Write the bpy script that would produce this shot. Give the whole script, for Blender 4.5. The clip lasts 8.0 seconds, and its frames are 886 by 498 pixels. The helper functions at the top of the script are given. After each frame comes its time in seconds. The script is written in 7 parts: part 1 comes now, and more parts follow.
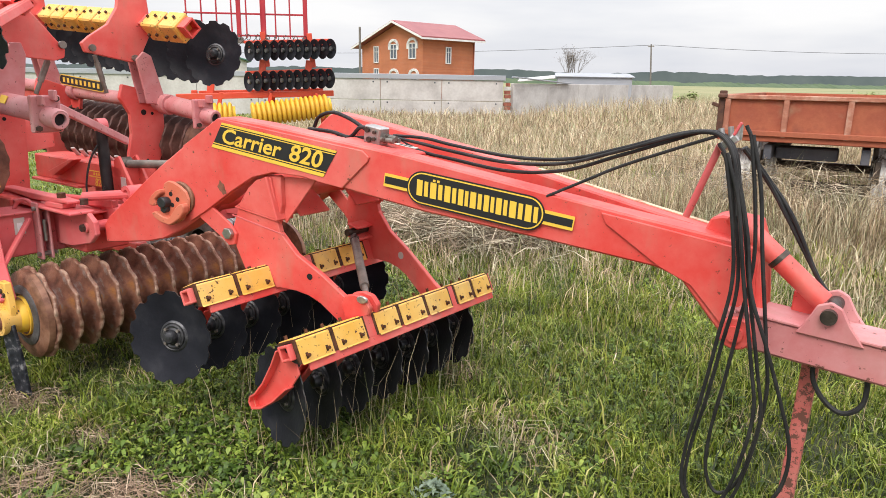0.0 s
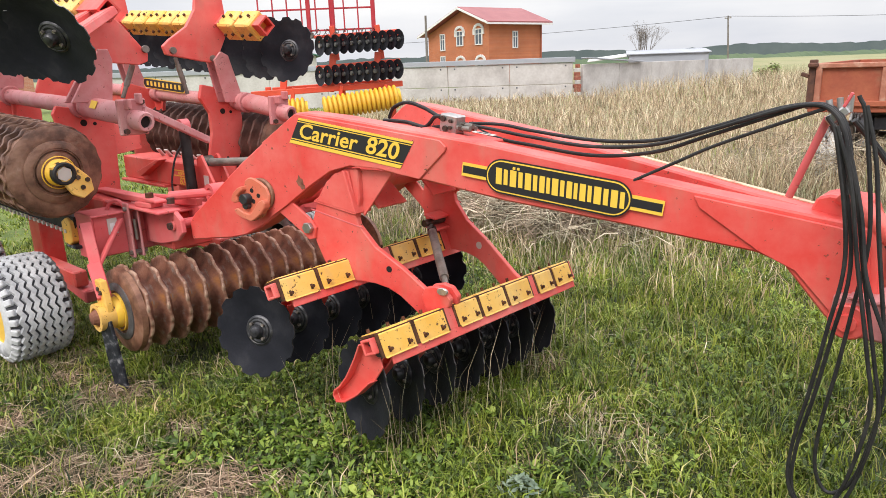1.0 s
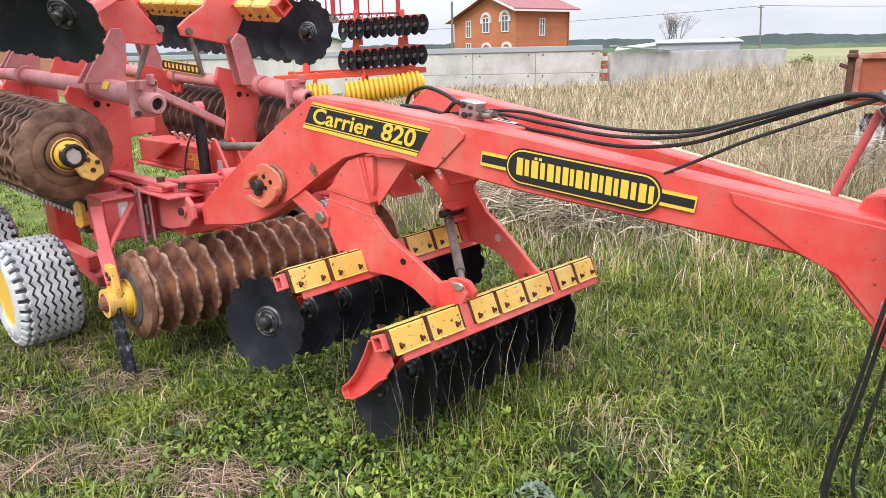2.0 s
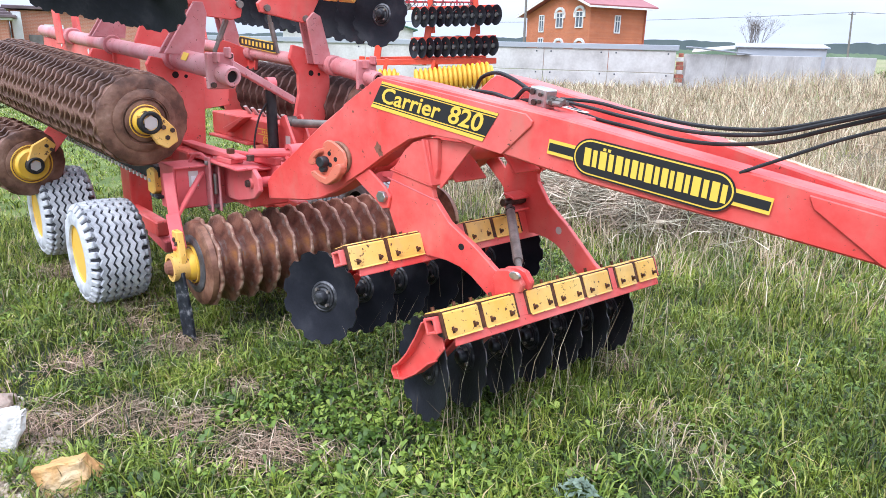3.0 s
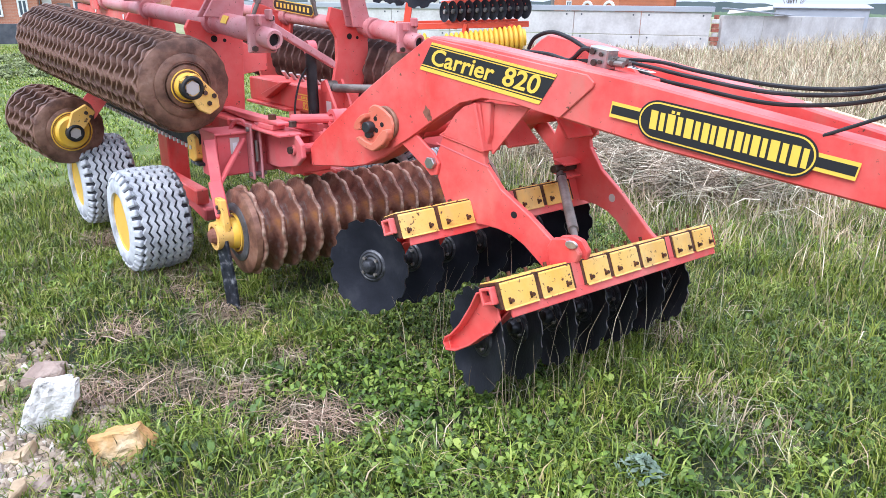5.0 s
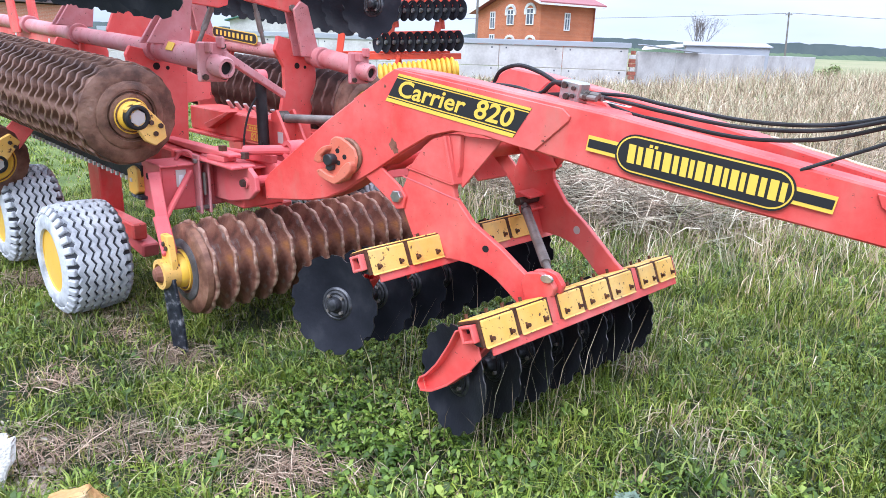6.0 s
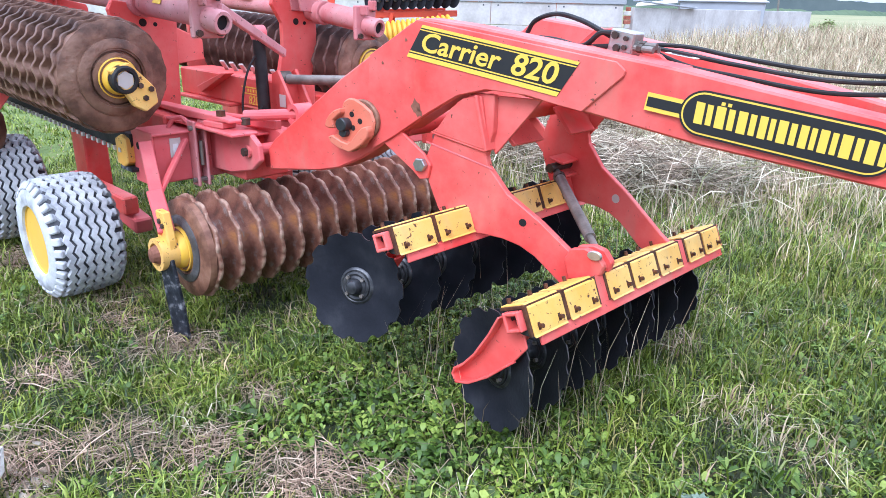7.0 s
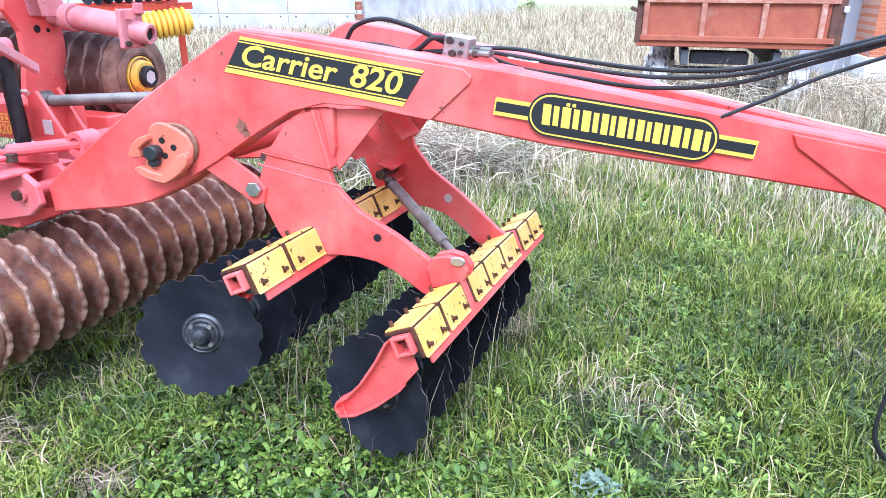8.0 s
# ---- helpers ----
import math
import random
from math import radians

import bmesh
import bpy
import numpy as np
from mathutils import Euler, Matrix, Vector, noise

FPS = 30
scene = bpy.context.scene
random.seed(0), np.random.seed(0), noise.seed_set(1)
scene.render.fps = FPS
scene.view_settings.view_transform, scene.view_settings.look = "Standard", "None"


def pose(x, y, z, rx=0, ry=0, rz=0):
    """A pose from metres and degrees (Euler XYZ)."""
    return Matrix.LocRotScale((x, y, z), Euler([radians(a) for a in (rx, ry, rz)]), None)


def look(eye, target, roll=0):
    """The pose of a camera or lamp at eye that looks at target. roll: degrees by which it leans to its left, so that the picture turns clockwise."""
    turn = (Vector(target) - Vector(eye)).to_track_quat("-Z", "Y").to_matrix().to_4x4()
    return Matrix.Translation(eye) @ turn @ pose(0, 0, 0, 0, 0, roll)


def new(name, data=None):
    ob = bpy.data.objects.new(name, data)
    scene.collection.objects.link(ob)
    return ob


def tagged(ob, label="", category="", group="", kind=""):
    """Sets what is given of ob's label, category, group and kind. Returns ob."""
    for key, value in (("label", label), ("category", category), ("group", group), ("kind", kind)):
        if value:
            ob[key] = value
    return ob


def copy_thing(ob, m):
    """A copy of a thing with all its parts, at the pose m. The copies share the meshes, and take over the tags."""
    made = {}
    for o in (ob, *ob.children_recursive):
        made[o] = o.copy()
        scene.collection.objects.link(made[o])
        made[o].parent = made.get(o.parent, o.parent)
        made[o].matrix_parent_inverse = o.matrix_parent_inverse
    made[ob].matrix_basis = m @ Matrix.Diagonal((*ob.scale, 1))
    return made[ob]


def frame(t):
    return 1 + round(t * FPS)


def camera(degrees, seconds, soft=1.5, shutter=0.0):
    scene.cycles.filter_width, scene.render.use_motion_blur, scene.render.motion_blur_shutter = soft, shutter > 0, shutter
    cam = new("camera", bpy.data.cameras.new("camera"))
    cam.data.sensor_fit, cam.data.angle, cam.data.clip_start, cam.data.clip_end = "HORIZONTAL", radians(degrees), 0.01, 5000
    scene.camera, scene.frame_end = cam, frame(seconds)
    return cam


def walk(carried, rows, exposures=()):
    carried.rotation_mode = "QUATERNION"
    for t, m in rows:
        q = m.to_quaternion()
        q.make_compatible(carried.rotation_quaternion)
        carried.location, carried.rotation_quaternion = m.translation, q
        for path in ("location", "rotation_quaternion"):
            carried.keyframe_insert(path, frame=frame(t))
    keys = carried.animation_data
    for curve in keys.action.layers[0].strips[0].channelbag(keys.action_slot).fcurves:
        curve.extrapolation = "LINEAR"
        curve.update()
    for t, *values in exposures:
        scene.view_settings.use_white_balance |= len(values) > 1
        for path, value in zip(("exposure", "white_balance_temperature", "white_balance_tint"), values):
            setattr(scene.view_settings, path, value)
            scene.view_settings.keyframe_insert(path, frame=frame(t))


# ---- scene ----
cam = camera(66.5, 8.0, 0.5)
PATH = [
    (0, (0.405, -0.001, 1.791), (0.391, 1.939, 1.306), 1.0),
    (0.2, (0.39, -0.0, 1.789), (0.366, 1.941, 1.307), 1.6),
    (0.5, (0.369, 0.008, 1.792), (0.266, 1.938, 1.277), -0.4),
    (0.7, (0.365, 0.029, 1.791), (0.209, 1.95, 1.26), -0.6),
    (1, (0.358, 0.067, 1.788), (0.135, 1.986, 1.268), -2.0),
    (1.2, (0.361, 0.111, 1.781), (0.218, 2.033, 1.245), -0.0),
    (1.5, (0.37, 0.165, 1.775), (0.209, 2.084, 1.235), 0.7),
    (1.7, (0.367, 0.192, 1.776), (0.135, 2.102, 1.231), -0.5),
    (2.8, (0.362, 0.239, 1.734), (-0.03, 2.116, 1.166), 0.4),
    (3, (0.352, 0.23, 1.731), (-0.096, 2.093, 1.158), 1.4),
    (3.2, (0.342, 0.231, 1.731), (-0.186, 2.062, 1.122), 0.2),
    (3.5, (0.331, 0.234, 1.719), (-0.275, 2.034, 1.09), -0.2),
    (3.7, (0.332, 0.234, 1.718), (-0.337, 2.013, 1.096), -1.0),
    (4, (0.342, 0.223, 1.718), (-0.385, 1.977, 1.09), -1.7),
    (4.2, (0.334, 0.222, 1.719), (-0.41, 1.966, 1.082), -1.5),
    (4.5, (0.314, 0.229, 1.712), (-0.415, 1.988, 1.099), -0.6),
    (4.7, (0.274, 0.248, 1.708), (-0.418, 2.024, 1.101), -0.5),
    (5, (0.205, 0.286, 1.701), (-0.304, 2.103, 1.037), 0.8),
    (5.2, (0.142, 0.298, 1.701), (-0.258, 2.149, 1.057), 1.9),
    (6.3, (-0.062, 0.4, 1.69), (-0.353, 2.295, 1.12), 1.6),
    (6.5, (-0.1, 0.473, 1.673), (-0.416, 2.367, 1.114), 0.2),
    (6.7, (-0.16, 0.532, 1.656), (-0.463, 2.43, 1.106), 0.6),
    (7, (-0.244, 0.634, 1.642), (-0.512, 2.496, 0.961), 1.3),
    (7.2, (-0.32, 0.693, 1.629), (-0.549, 2.542, 0.902), 2.4),
    (7.5, (-0.435, 0.757, 1.623), (-0.424, 2.629, 0.92), 1.5),
    (7.7, (-0.519, 0.766, 1.663), (-0.307, 2.631, 0.97), 1.0),
    (8, (-0.63, 0.795, 1.713), (-0.199, 2.615, 1.005), 0.3),
]
EXPOSURES = [(0.0, 0.22, 6800, 11), (1.7, 0.27, 6650, 11), (2.8, 0.52, 5700, 12), (5.2, 0.54, 5550, 13), (6.3, 0.56, 5400, 13), (7.0, 0.63, 5250, 13), (7.5, 0.90, 5050, 12), (8.0, 0.99, 5000, 12)]
walk(cam, [(t, look(eye, target, roll)) for t, eye, target, roll in PATH], EXPOSURES)

# ---- light ----
SUN_EL, SUN_AZ = 46.0, 200.0
world = bpy.data.worlds.new("sky")
scene.world = world
world.use_nodes = True
wn, wl = world.node_tree.nodes, world.node_tree.links
wn.clear()
w_out = wn.new("ShaderNodeOutputWorld")
w_bg = wn.new("ShaderNodeBackground")
w_sky = wn.new("ShaderNodeTexSky")
w_sky.sky_type = "NISHITA"
w_sky.sun_disc = False
w_sky.sun_elevation = radians(SUN_EL)
w_sky.sun_rotation = radians(SUN_AZ)
w_sky.dust_density = 3.0
w_geo = wn.new("ShaderNodeTexCoord")
w_map = wn.new("ShaderNodeMapping")
w_map.inputs["Scale"].default_value = (1.0, 1.0, 5.0)
w_noise = wn.new("ShaderNodeTexNoise")
w_noise.inputs["Scale"].default_value = 1.8
w_noise.inputs["Detail"].default_value = 6.0
w_ramp = wn.new("ShaderNodeValToRGB")
w_ramp.color_ramp.elements[0].position, w_ramp.color_ramp.elements[0].color = 0.35, (6.3, 6.8, 7.9, 1)
w_ramp.color_ramp.elements[1].position, w_ramp.color_ramp.elements[1].color = 0.65, (9.6, 9.8, 10.2, 1)
w_mix = wn.new("ShaderNodeMixRGB")
w_mix.inputs["Fac"].default_value = 0.88
wl.new(w_geo.outputs["Generated"], w_map.inputs["Vector"])
wl.new(w_map.outputs["Vector"], w_noise.inputs["Vector"])
wl.new(w_noise.outputs["Fac"], w_ramp.inputs["Fac"])
wl.new(w_sky.outputs["Color"], w_mix.inputs["Color1"])
wl.new(w_ramp.outputs["Color"], w_mix.inputs["Color2"])
w_sep = wn.new("ShaderNodeSeparateXYZ")
wl.new(w_geo.outputs["Generated"], w_sep.inputs[0])
w_up = wn.new("ShaderNodeMapRange")
w_up.inputs["From Min"].default_value, w_up.inputs["From Max"].default_value = 0.22, 1.0
w_up.inputs["To Min"].default_value, w_up.inputs["To Max"].default_value = 0.94, 3.0
wl.new(w_sep.outputs["Z"], w_up.inputs["Value"])
w_dome = wn.new("ShaderNodeMixRGB")
w_dome.blend_type = "MULTIPLY"
w_dome.inputs["Fac"].default_value = 1.0
wl.new(w_mix.outputs["Color"], w_dome.inputs["Color1"])
wl.new(w_up.outputs["Result"], w_dome.inputs["Color2"])
wl.new(w_dome.outputs["Color"], w_bg.inputs["Color"])
w_bg.inputs["Strength"].default_value = 0.1
wl.new(w_bg.outputs["Background"], w_out.inputs["Surface"])

sun = new("sun", bpy.data.lights.new("sun", "SUN"))
sun.data.energy = 1.5
sun.data.angle = radians(25)
sun.data.color = (1.0, 0.96, 0.9)
sun.matrix_world = look((0, 0, 0), (-math.sin(radians(SUN_AZ)) * math.cos(radians(SUN_EL)), -math.cos(radians(SUN_AZ)) * math.cos(radians(SUN_EL)), -math.sin(radians(SUN_EL))))


# ---- materials ----
def ramp(nt, fac, stops):
    r = nt.nodes.new("ShaderNodeValToRGB")
    while len(r.color_ramp.elements) < len(stops):
        r.color_ramp.elements.new(0.5)
    for e, (p, c) in zip(r.color_ramp.elements, stops):
        e.position, e.color = p, (*c, 1)
    nt.links.new(fac, r.inputs["Fac"])
    return r.outputs["Color"]


def tex(nt, kind, scale, detail=4.0, coord="Object", stretch=(1, 1, 1), rough=0.55):
    c = nt.nodes.new("ShaderNodeTexCoord")
    m = nt.nodes.new("ShaderNodeMapping")
    m.inputs["Scale"].default_value = stretch
    nt.links.new(c.outputs[coord], m.inputs["Vector"])
    n = nt.nodes.new("ShaderNodeTexNoise" if kind == "noise" else "ShaderNodeTexVoronoi")
    n.inputs["Scale"].default_value = scale
    if kind == "noise":
        n.inputs["Detail"].default_value = detail
        n.inputs["Roughness"].default_value = rough
        nt.links.new(m.outputs["Vector"], n.inputs["Vector"])
        return n.outputs["Fac"]
    nt.links.new(m.outputs["Vector"], n.inputs["Vector"])
    return n.outputs["Distance"]


def mixc(nt, fac, a, b, mode="MIX"):
    m = nt.nodes.new("ShaderNodeMixRGB")
    m.blend_type = mode
    for k, v in (("Fac", fac), ("Color1", a), ("Color2", b)):
        if isinstance(v, (int, float)):
            m.inputs[k].default_value = v
        elif isinstance(v, tuple):
            m.inputs[k].default_value = (*v, 1)
        else:
            nt.links.new(v, m.inputs[k])
    return m.outputs["Color"]


def thresh(nt, v, lo, hi):
    m = nt.nodes.new("ShaderNodeMapRange")
    m.inputs["From Min"].default_value, m.inputs["From Max"].default_value = lo, hi
    nt.links.new(v, m.inputs["Value"])
    return m.outputs["Result"]


def material(name, rough=0.5, metal=0.0):
    mat = bpy.data.materials.new(name)
    mat.use_nodes = True
    nt = mat.node_tree
    b = nt.nodes["Principled BSDF"]
    b.inputs["Roughness"].default_value, b.inputs["Metallic"].default_value = rough, metal
    return mat, nt, b


def bump(nt, b, h, strength=0.3, dist=0.01):
    n = nt.nodes.new("ShaderNodeBump")
    n.inputs["Strength"].default_value, n.inputs["Distance"].default_value = strength, dist
    nt.links.new(h, n.inputs["Height"])
    nt.links.new(n.outputs["Normal"], b.inputs["Normal"])


def paint(name, base, worn, chip, rough=0.45, chips=0.68, dust=0.25):
    """Weathered paint: faded patches, a little dust, chips showing rust or primer."""
    mat, nt, b = material(name, rough)
    fade = thresh(nt, tex(nt, "noise", 1.7, 9, rough=0.65), 0.38, 0.66)
    c = mixc(nt, fade, base, worn)
    grime = thresh(nt, tex(nt, "noise", 9.0, 8, stretch=(1, 1, 0.35)), 0.52, 0.8)
    k = nt.nodes.new("ShaderNodeMath")
    k.operation = "MULTIPLY"
    k.inputs[1].default_value = dust
    nt.links.new(grime, k.inputs[0])
    c = mixc(nt, k.outputs[0], c, (0.36, 0.25, 0.18))
    fine = tex(nt, "noise", 38.0, 6, rough=0.7)
    ch = thresh(nt, fine, chips, chips + 0.025)
    c = mixc(nt, ch, c, chip)
    spots = thresh(nt, tex(nt, "noise", 17.0, 7, rough=0.68), chips + 0.02, chips + 0.04)
    c = mixc(nt, spots, c, chip)
    nt.links.new(c, b.inputs["Base Color"])
    r = nt.nodes.new("ShaderNodeMapRange")
    r.inputs["To Min"].default_value, r.inputs["To Max"].default_value = rough - 0.08, rough + 0.25
    nt.links.new(tex(nt, "noise", 6.0, 6), r.inputs["Value"])
    nt.links.new(r.outputs["Result"], b.inputs["Roughness"])
    bump(nt, b, fine, 0.08, 0.004)
    return mat


def mottled(name, stops, scale=8.0, rough=0.7, metal=0.0, relief=0.3, fine=60.0, dist=0.01, stretch=(1, 1, 1)):
    mat, nt, b = material(name, rough, metal)
    a = tex(nt, "noise", scale, 7, stretch=stretch)
    f = tex(nt, "noise", fine, 5, stretch=stretch)
    c = ramp(nt, a, stops)
    g = thresh(nt, f, 0.3, 0.75)
    c = mixc(nt, 0.35, c, mixc(nt, g, (0.75, 0.72, 0.7), (1.2, 1.2, 1.2)), "MULTIPLY")
    nt.links.new(c, b.inputs["Base Color"])
    bump(nt, b, f, relief, dist)
    return mat


def dull(mat, level):
    mat.node_tree.nodes["Principled BSDF"].inputs["Specular IOR Level"].default_value = level
    return mat


RED = paint("red_paint", (0.71, 0.060, 0.050), (0.78, 0.185, 0.16), (0.14, 0.05, 0.03), 0.40, 0.65, 0.38)
SCRATCHED = paint("scratched_red_paint", (0.50, 0.09, 0.08), (0.60, 0.22, 0.19), (0.15, 0.06, 0.045), 0.55, 0.54, 0.6)
PINK = paint("faded_red_paint", (0.66, 0.10, 0.105), (0.70, 0.19, 0.195), (0.2, 0.06, 0.04), 0.48, 0.66, 0.3)
ORANGE = paint("faded_orange_paint", (0.64, 0.13, 0.07), (0.68, 0.25, 0.16), (0.14, 0.05, 0.03), 0.5, 0.62, 0.4)
FADED = paint("chalky_pink_paint", (0.50, 0.13, 0.135), (0.64, 0.33, 0.33), (0.16, 0.06, 0.045), 0.5, 0.63, 0.35)
YELLOW = paint("yellow_paint", (0.80, 0.42, 0.055), (0.84, 0.56, 0.18), (0.10, 0.04, 0.02), 0.5, 0.615, 0.4)
RIMYEL = paint("rim_yellow", (0.80, 0.47, 0.03), (0.80, 0.5, 0.08), (0.2, 0.1, 0.04), 0.5, 0.68, 0.35)
RUST = mottled("rusty_steel", [(0.27, (0.059, 0.026, 0.017)), (0.42, (0.165, 0.073, 0.045)), (0.52, (0.271, 0.130, 0.080)), (0.66, (0.370, 0.201, 0.132)), (0.8, (0.529, 0.338, 0.237))], 7.0, 0.5, 0.15, 0.45, 45)
RUSTDARK2 = mottled("weathered_rusty_steel", [(0.27, (0.045, 0.022, 0.016)), (0.42, (0.125, 0.062, 0.042)), (0.52, (0.21, 0.108, 0.072)), (0.66, (0.29, 0.165, 0.115)), (0.8, (0.42, 0.28, 0.21))], 7.0, 0.5, 0.15, 0.45, 45)


def ring_rust():
    """Rusty cast ring whose rim is rubbed to paler bare steel."""
    mat, nt, b = material("rusty_ring_steel", 0.5, 0.15)
    co = nt.nodes.new("ShaderNodeTexCoord")
    sep = nt.nodes.new("ShaderNodeSeparateXYZ")
    nt.links.new(co.outputs["Object"], sep.inputs[0])
    flat = nt.nodes.new("ShaderNodeCombineXYZ")
    nt.links.new(sep.outputs["X"], flat.inputs["X"])
    nt.links.new(sep.outputs["Y"], flat.inputs["Y"])
    ln_ = nt.nodes.new("ShaderNodeVectorMath")
    ln_.operation = "LENGTH"
    nt.links.new(flat.outputs[0], ln_.inputs[0])
    body = ramp(nt, tex(nt, "noise", 8.0, 8), [(0.28, (0.085, 0.034, 0.024)), (0.45, (0.205, 0.084, 0.055)), (0.58, (0.31, 0.140, 0.092)), (0.75, (0.41, 0.215, 0.145))])
    blot = tex(nt, "noise", 3.6, 7, rough=0.6)
    body = mixc(nt, thresh(nt, blot, 0.60, 0.67), body, (0.40, 0.17, 0.055))
    body = mixc(nt, thresh(nt, tex(nt, "noise", 5.2, 7, coord="Generated", rough=0.62), 0.55, 0.68), body, (0.26, 0.225, 0.205))
    worn = ramp(nt, tex(nt, "noise", 16.0, 8), [(0.3, (0.14, 0.062, 0.04)), (0.46, (0.26, 0.13, 0.085)), (0.56, (0.36, 0.215, 0.15)), (0.7, (0.50, 0.38, 0.30))])
    edge = nt.nodes.new("ShaderNodeMath")
    edge.operation = "MULTIPLY_ADD"
    edge.inputs[1].default_value = 0.03
    nt.links.new(tex(nt, "noise", 13.0, 6), edge.inputs[0])
    nt.links.new(ln_.outputs["Value"], edge.inputs[2])
    c = mixc(nt, thresh(nt, edge.outputs[0], 0.268, 0.288), body, worn)
    c = mixc(nt, thresh(nt, edge.outputs[0], 0.287, 0.292), c, (0.44, 0.29, 0.21))
    fine = tex(nt, "noise", 60.0, 5)
    c = mixc(nt, 0.35, c, mixc(nt, thresh(nt, fine, 0.3, 0.75), (0.7, 0.68, 0.66), (1.2, 1.2, 1.2)), "MULTIPLY")
    nt.links.new(c, b.inputs["Base Color"])
    bump(nt, b, fine, 0.45, 0.01)
    return mat


RINGRUST = ring_rust()
# darker copy of the ring rust, with the far roller's shade in its colour
SHADERUST = mottled("shaded_brown_rust", [(0.3, (0.05, 0.022, 0.018)), (0.5, (0.12, 0.055, 0.042)), (0.7, (0.19, 0.095, 0.072)), (0.82, (0.28, 0.17, 0.13))], 7.0, 0.55, 0.15, 0.45, 45)
RUSTSPOT = mottled("brown_rust_spot", [(0.3, (0.16, 0.06, 0.035)), (0.7, (0.30, 0.12, 0.075))], 25.0, 0.8)
DISC = dull(mottled("black_disc_steel", [(0.3, (0.009, 0.010, 0.014)), (0.55, (0.017, 0.018, 0.024)), (0.78, (0.042, 0.043, 0.050))], 5.0, 0.42, 0.0, 0.12), 0.13)
DISCEDGE = mottled("worn_disc_edge", [(0.38, (0.02, 0.02, 0.024)), (0.56, (0.11, 0.105, 0.10)), (0.72, (0.36, 0.34, 0.32))], 9.0, 0.4, 0.6, 0.1)
BLACK = dull(mottled("black_rubber", [(0.3, (0.012, 0.012, 0.013)), (0.7, (0.035, 0.034, 0.034))], 12.0, 0.55, 0.0, 0.2), 0.3)
DARKSTEEL = mottled("dark_steel", [(0.3, (0.05, 0.04, 0.035)), (0.7, (0.14, 0.11, 0.09))], 14.0, 0.45, 0.7, 0.3)
STEEL = mottled("bright_steel", [(0.3, (0.35, 0.34, 0.33)), (0.7, (0.55, 0.54, 0.53))], 14.0, 0.35, 0.85, 0.2)
TYRE = mottled("whitened_tyre", [(0.3, (0.30, 0.31, 0.33)), (0.5, (0.55, 0.56, 0.58)), (0.75, (0.72, 0.73, 0.74))], 9.0, 0.85, 0.0, 0.35)
GROOVE = mottled("tyre_groove", [(0.3, (0.03, 0.03, 0.035)), (0.7, (0.1, 0.1, 0.11))], 14.0, 0.9)
WORNSTEEL = mottled("worn_grey_steel", [(0.3, (0.06, 0.052, 0.05)), (0.5, (0.13, 0.125, 0.13)), (0.7, (0.24, 0.235, 0.235))], 9.0, 0.42, 0.4, 0.25)
STEEL2 = mottled("dull_grey_steel", [(0.3, (0.14, 0.12, 0.105)), (0.7, (0.29, 0.26, 0.23))], 12.0, 0.5, 0.5, 0.2)
HUBSTEEL = mottled("worn_hub_steel", [(0.3, (0.014, 0.015, 0.018)), (0.6, (0.04, 0.04, 0.044)), (0.8, (0.12, 0.115, 0.11))], 22.0, 0.45, 0.2, 0.2)
WORNRING = mottled("worn_dark_steel", [(0.3, (0.018, 0.019, 0.022)), (0.55, (0.060, 0.060, 0.066)), (0.75, (0.144, 0.144, 0.150))], 22.0, 0.4, 0.4, 0.2)
BLACKMETAL = mottled("scuffed_black_metal", [(0.35, (0.010, 0.012, 0.018)), (0.54, (0.03, 0.034, 0.045)), (0.62, (0.16, 0.16, 0.175)), (0.74, (0.36, 0.36, 0.37))], 22.0, 0.5, 0.3, 0.2)
HOLE = mottled("dark_hole", [(0.3, (0.008, 0.006, 0.006)), (0.7, (0.02, 0.012, 0.01))], 20.0, 0.9)
DECAL_K, nt, b = material("decal_black", 0.4)
b.inputs["Base Color"].default_value = (0.018, 0.017, 0.02, 1)
DECAL_Y, nt, b = material("decal_yellow", 0.45)
b.inputs["Base Color"].default_value = (0.84, 0.55, 0.07, 1)
PALESTRIP = mottled("pale_mottled_strip", [(0.34, (0.55, 0.14, 0.10)), (0.46, (0.62, 0.45, 0.30)), (0.7, (0.76, 0.62, 0.44))], 12.0, 0.7)
BOLTRUST = mottled("rusty_bolt", [(0.3, (0.05, 0.022, 0.014)), (0.7, (0.15, 0.06, 0.03))], 30.0, 0.6, 0.4, 0.2)
STICKER, nt, b = material("sticker_grey", 0.5)
b.inputs["Base Color"].default_value = (0.55, 0.5, 0.46, 1)
CONCRETE = mottled("concrete", [(0.3, (0.41, 0.385, 0.37)), (0.5, (0.55, 0.525, 0.505)), (0.62, (0.60, 0.58, 0.56)), (0.8, (0.66, 0.64, 0.62))], 0.9, 0.9, 0.0, 0.3, 9.0, 0.02)
CAPPING = mottled("metal_capping", [(0.3, (0.36, 0.38, 0.42)), (0.7, (0.44, 0.46, 0.5))], 0.5, 0.5, 0.3, 0.05)
RUSTRED = mottled("rusty_red_body", [(0.26, (0.381, 0.246, 0.168)), (0.36, (0.336, 0.134, 0.078)), (0.45, (0.336, 0.084, 0.045)), (0.6, (0.392, 0.112, 0.056)), (0.70, (0.269, 0.078, 0.045)), (0.8, (0.470, 0.302, 0.202))], 2.2, 0.75, 0.0, 0.3, 24)
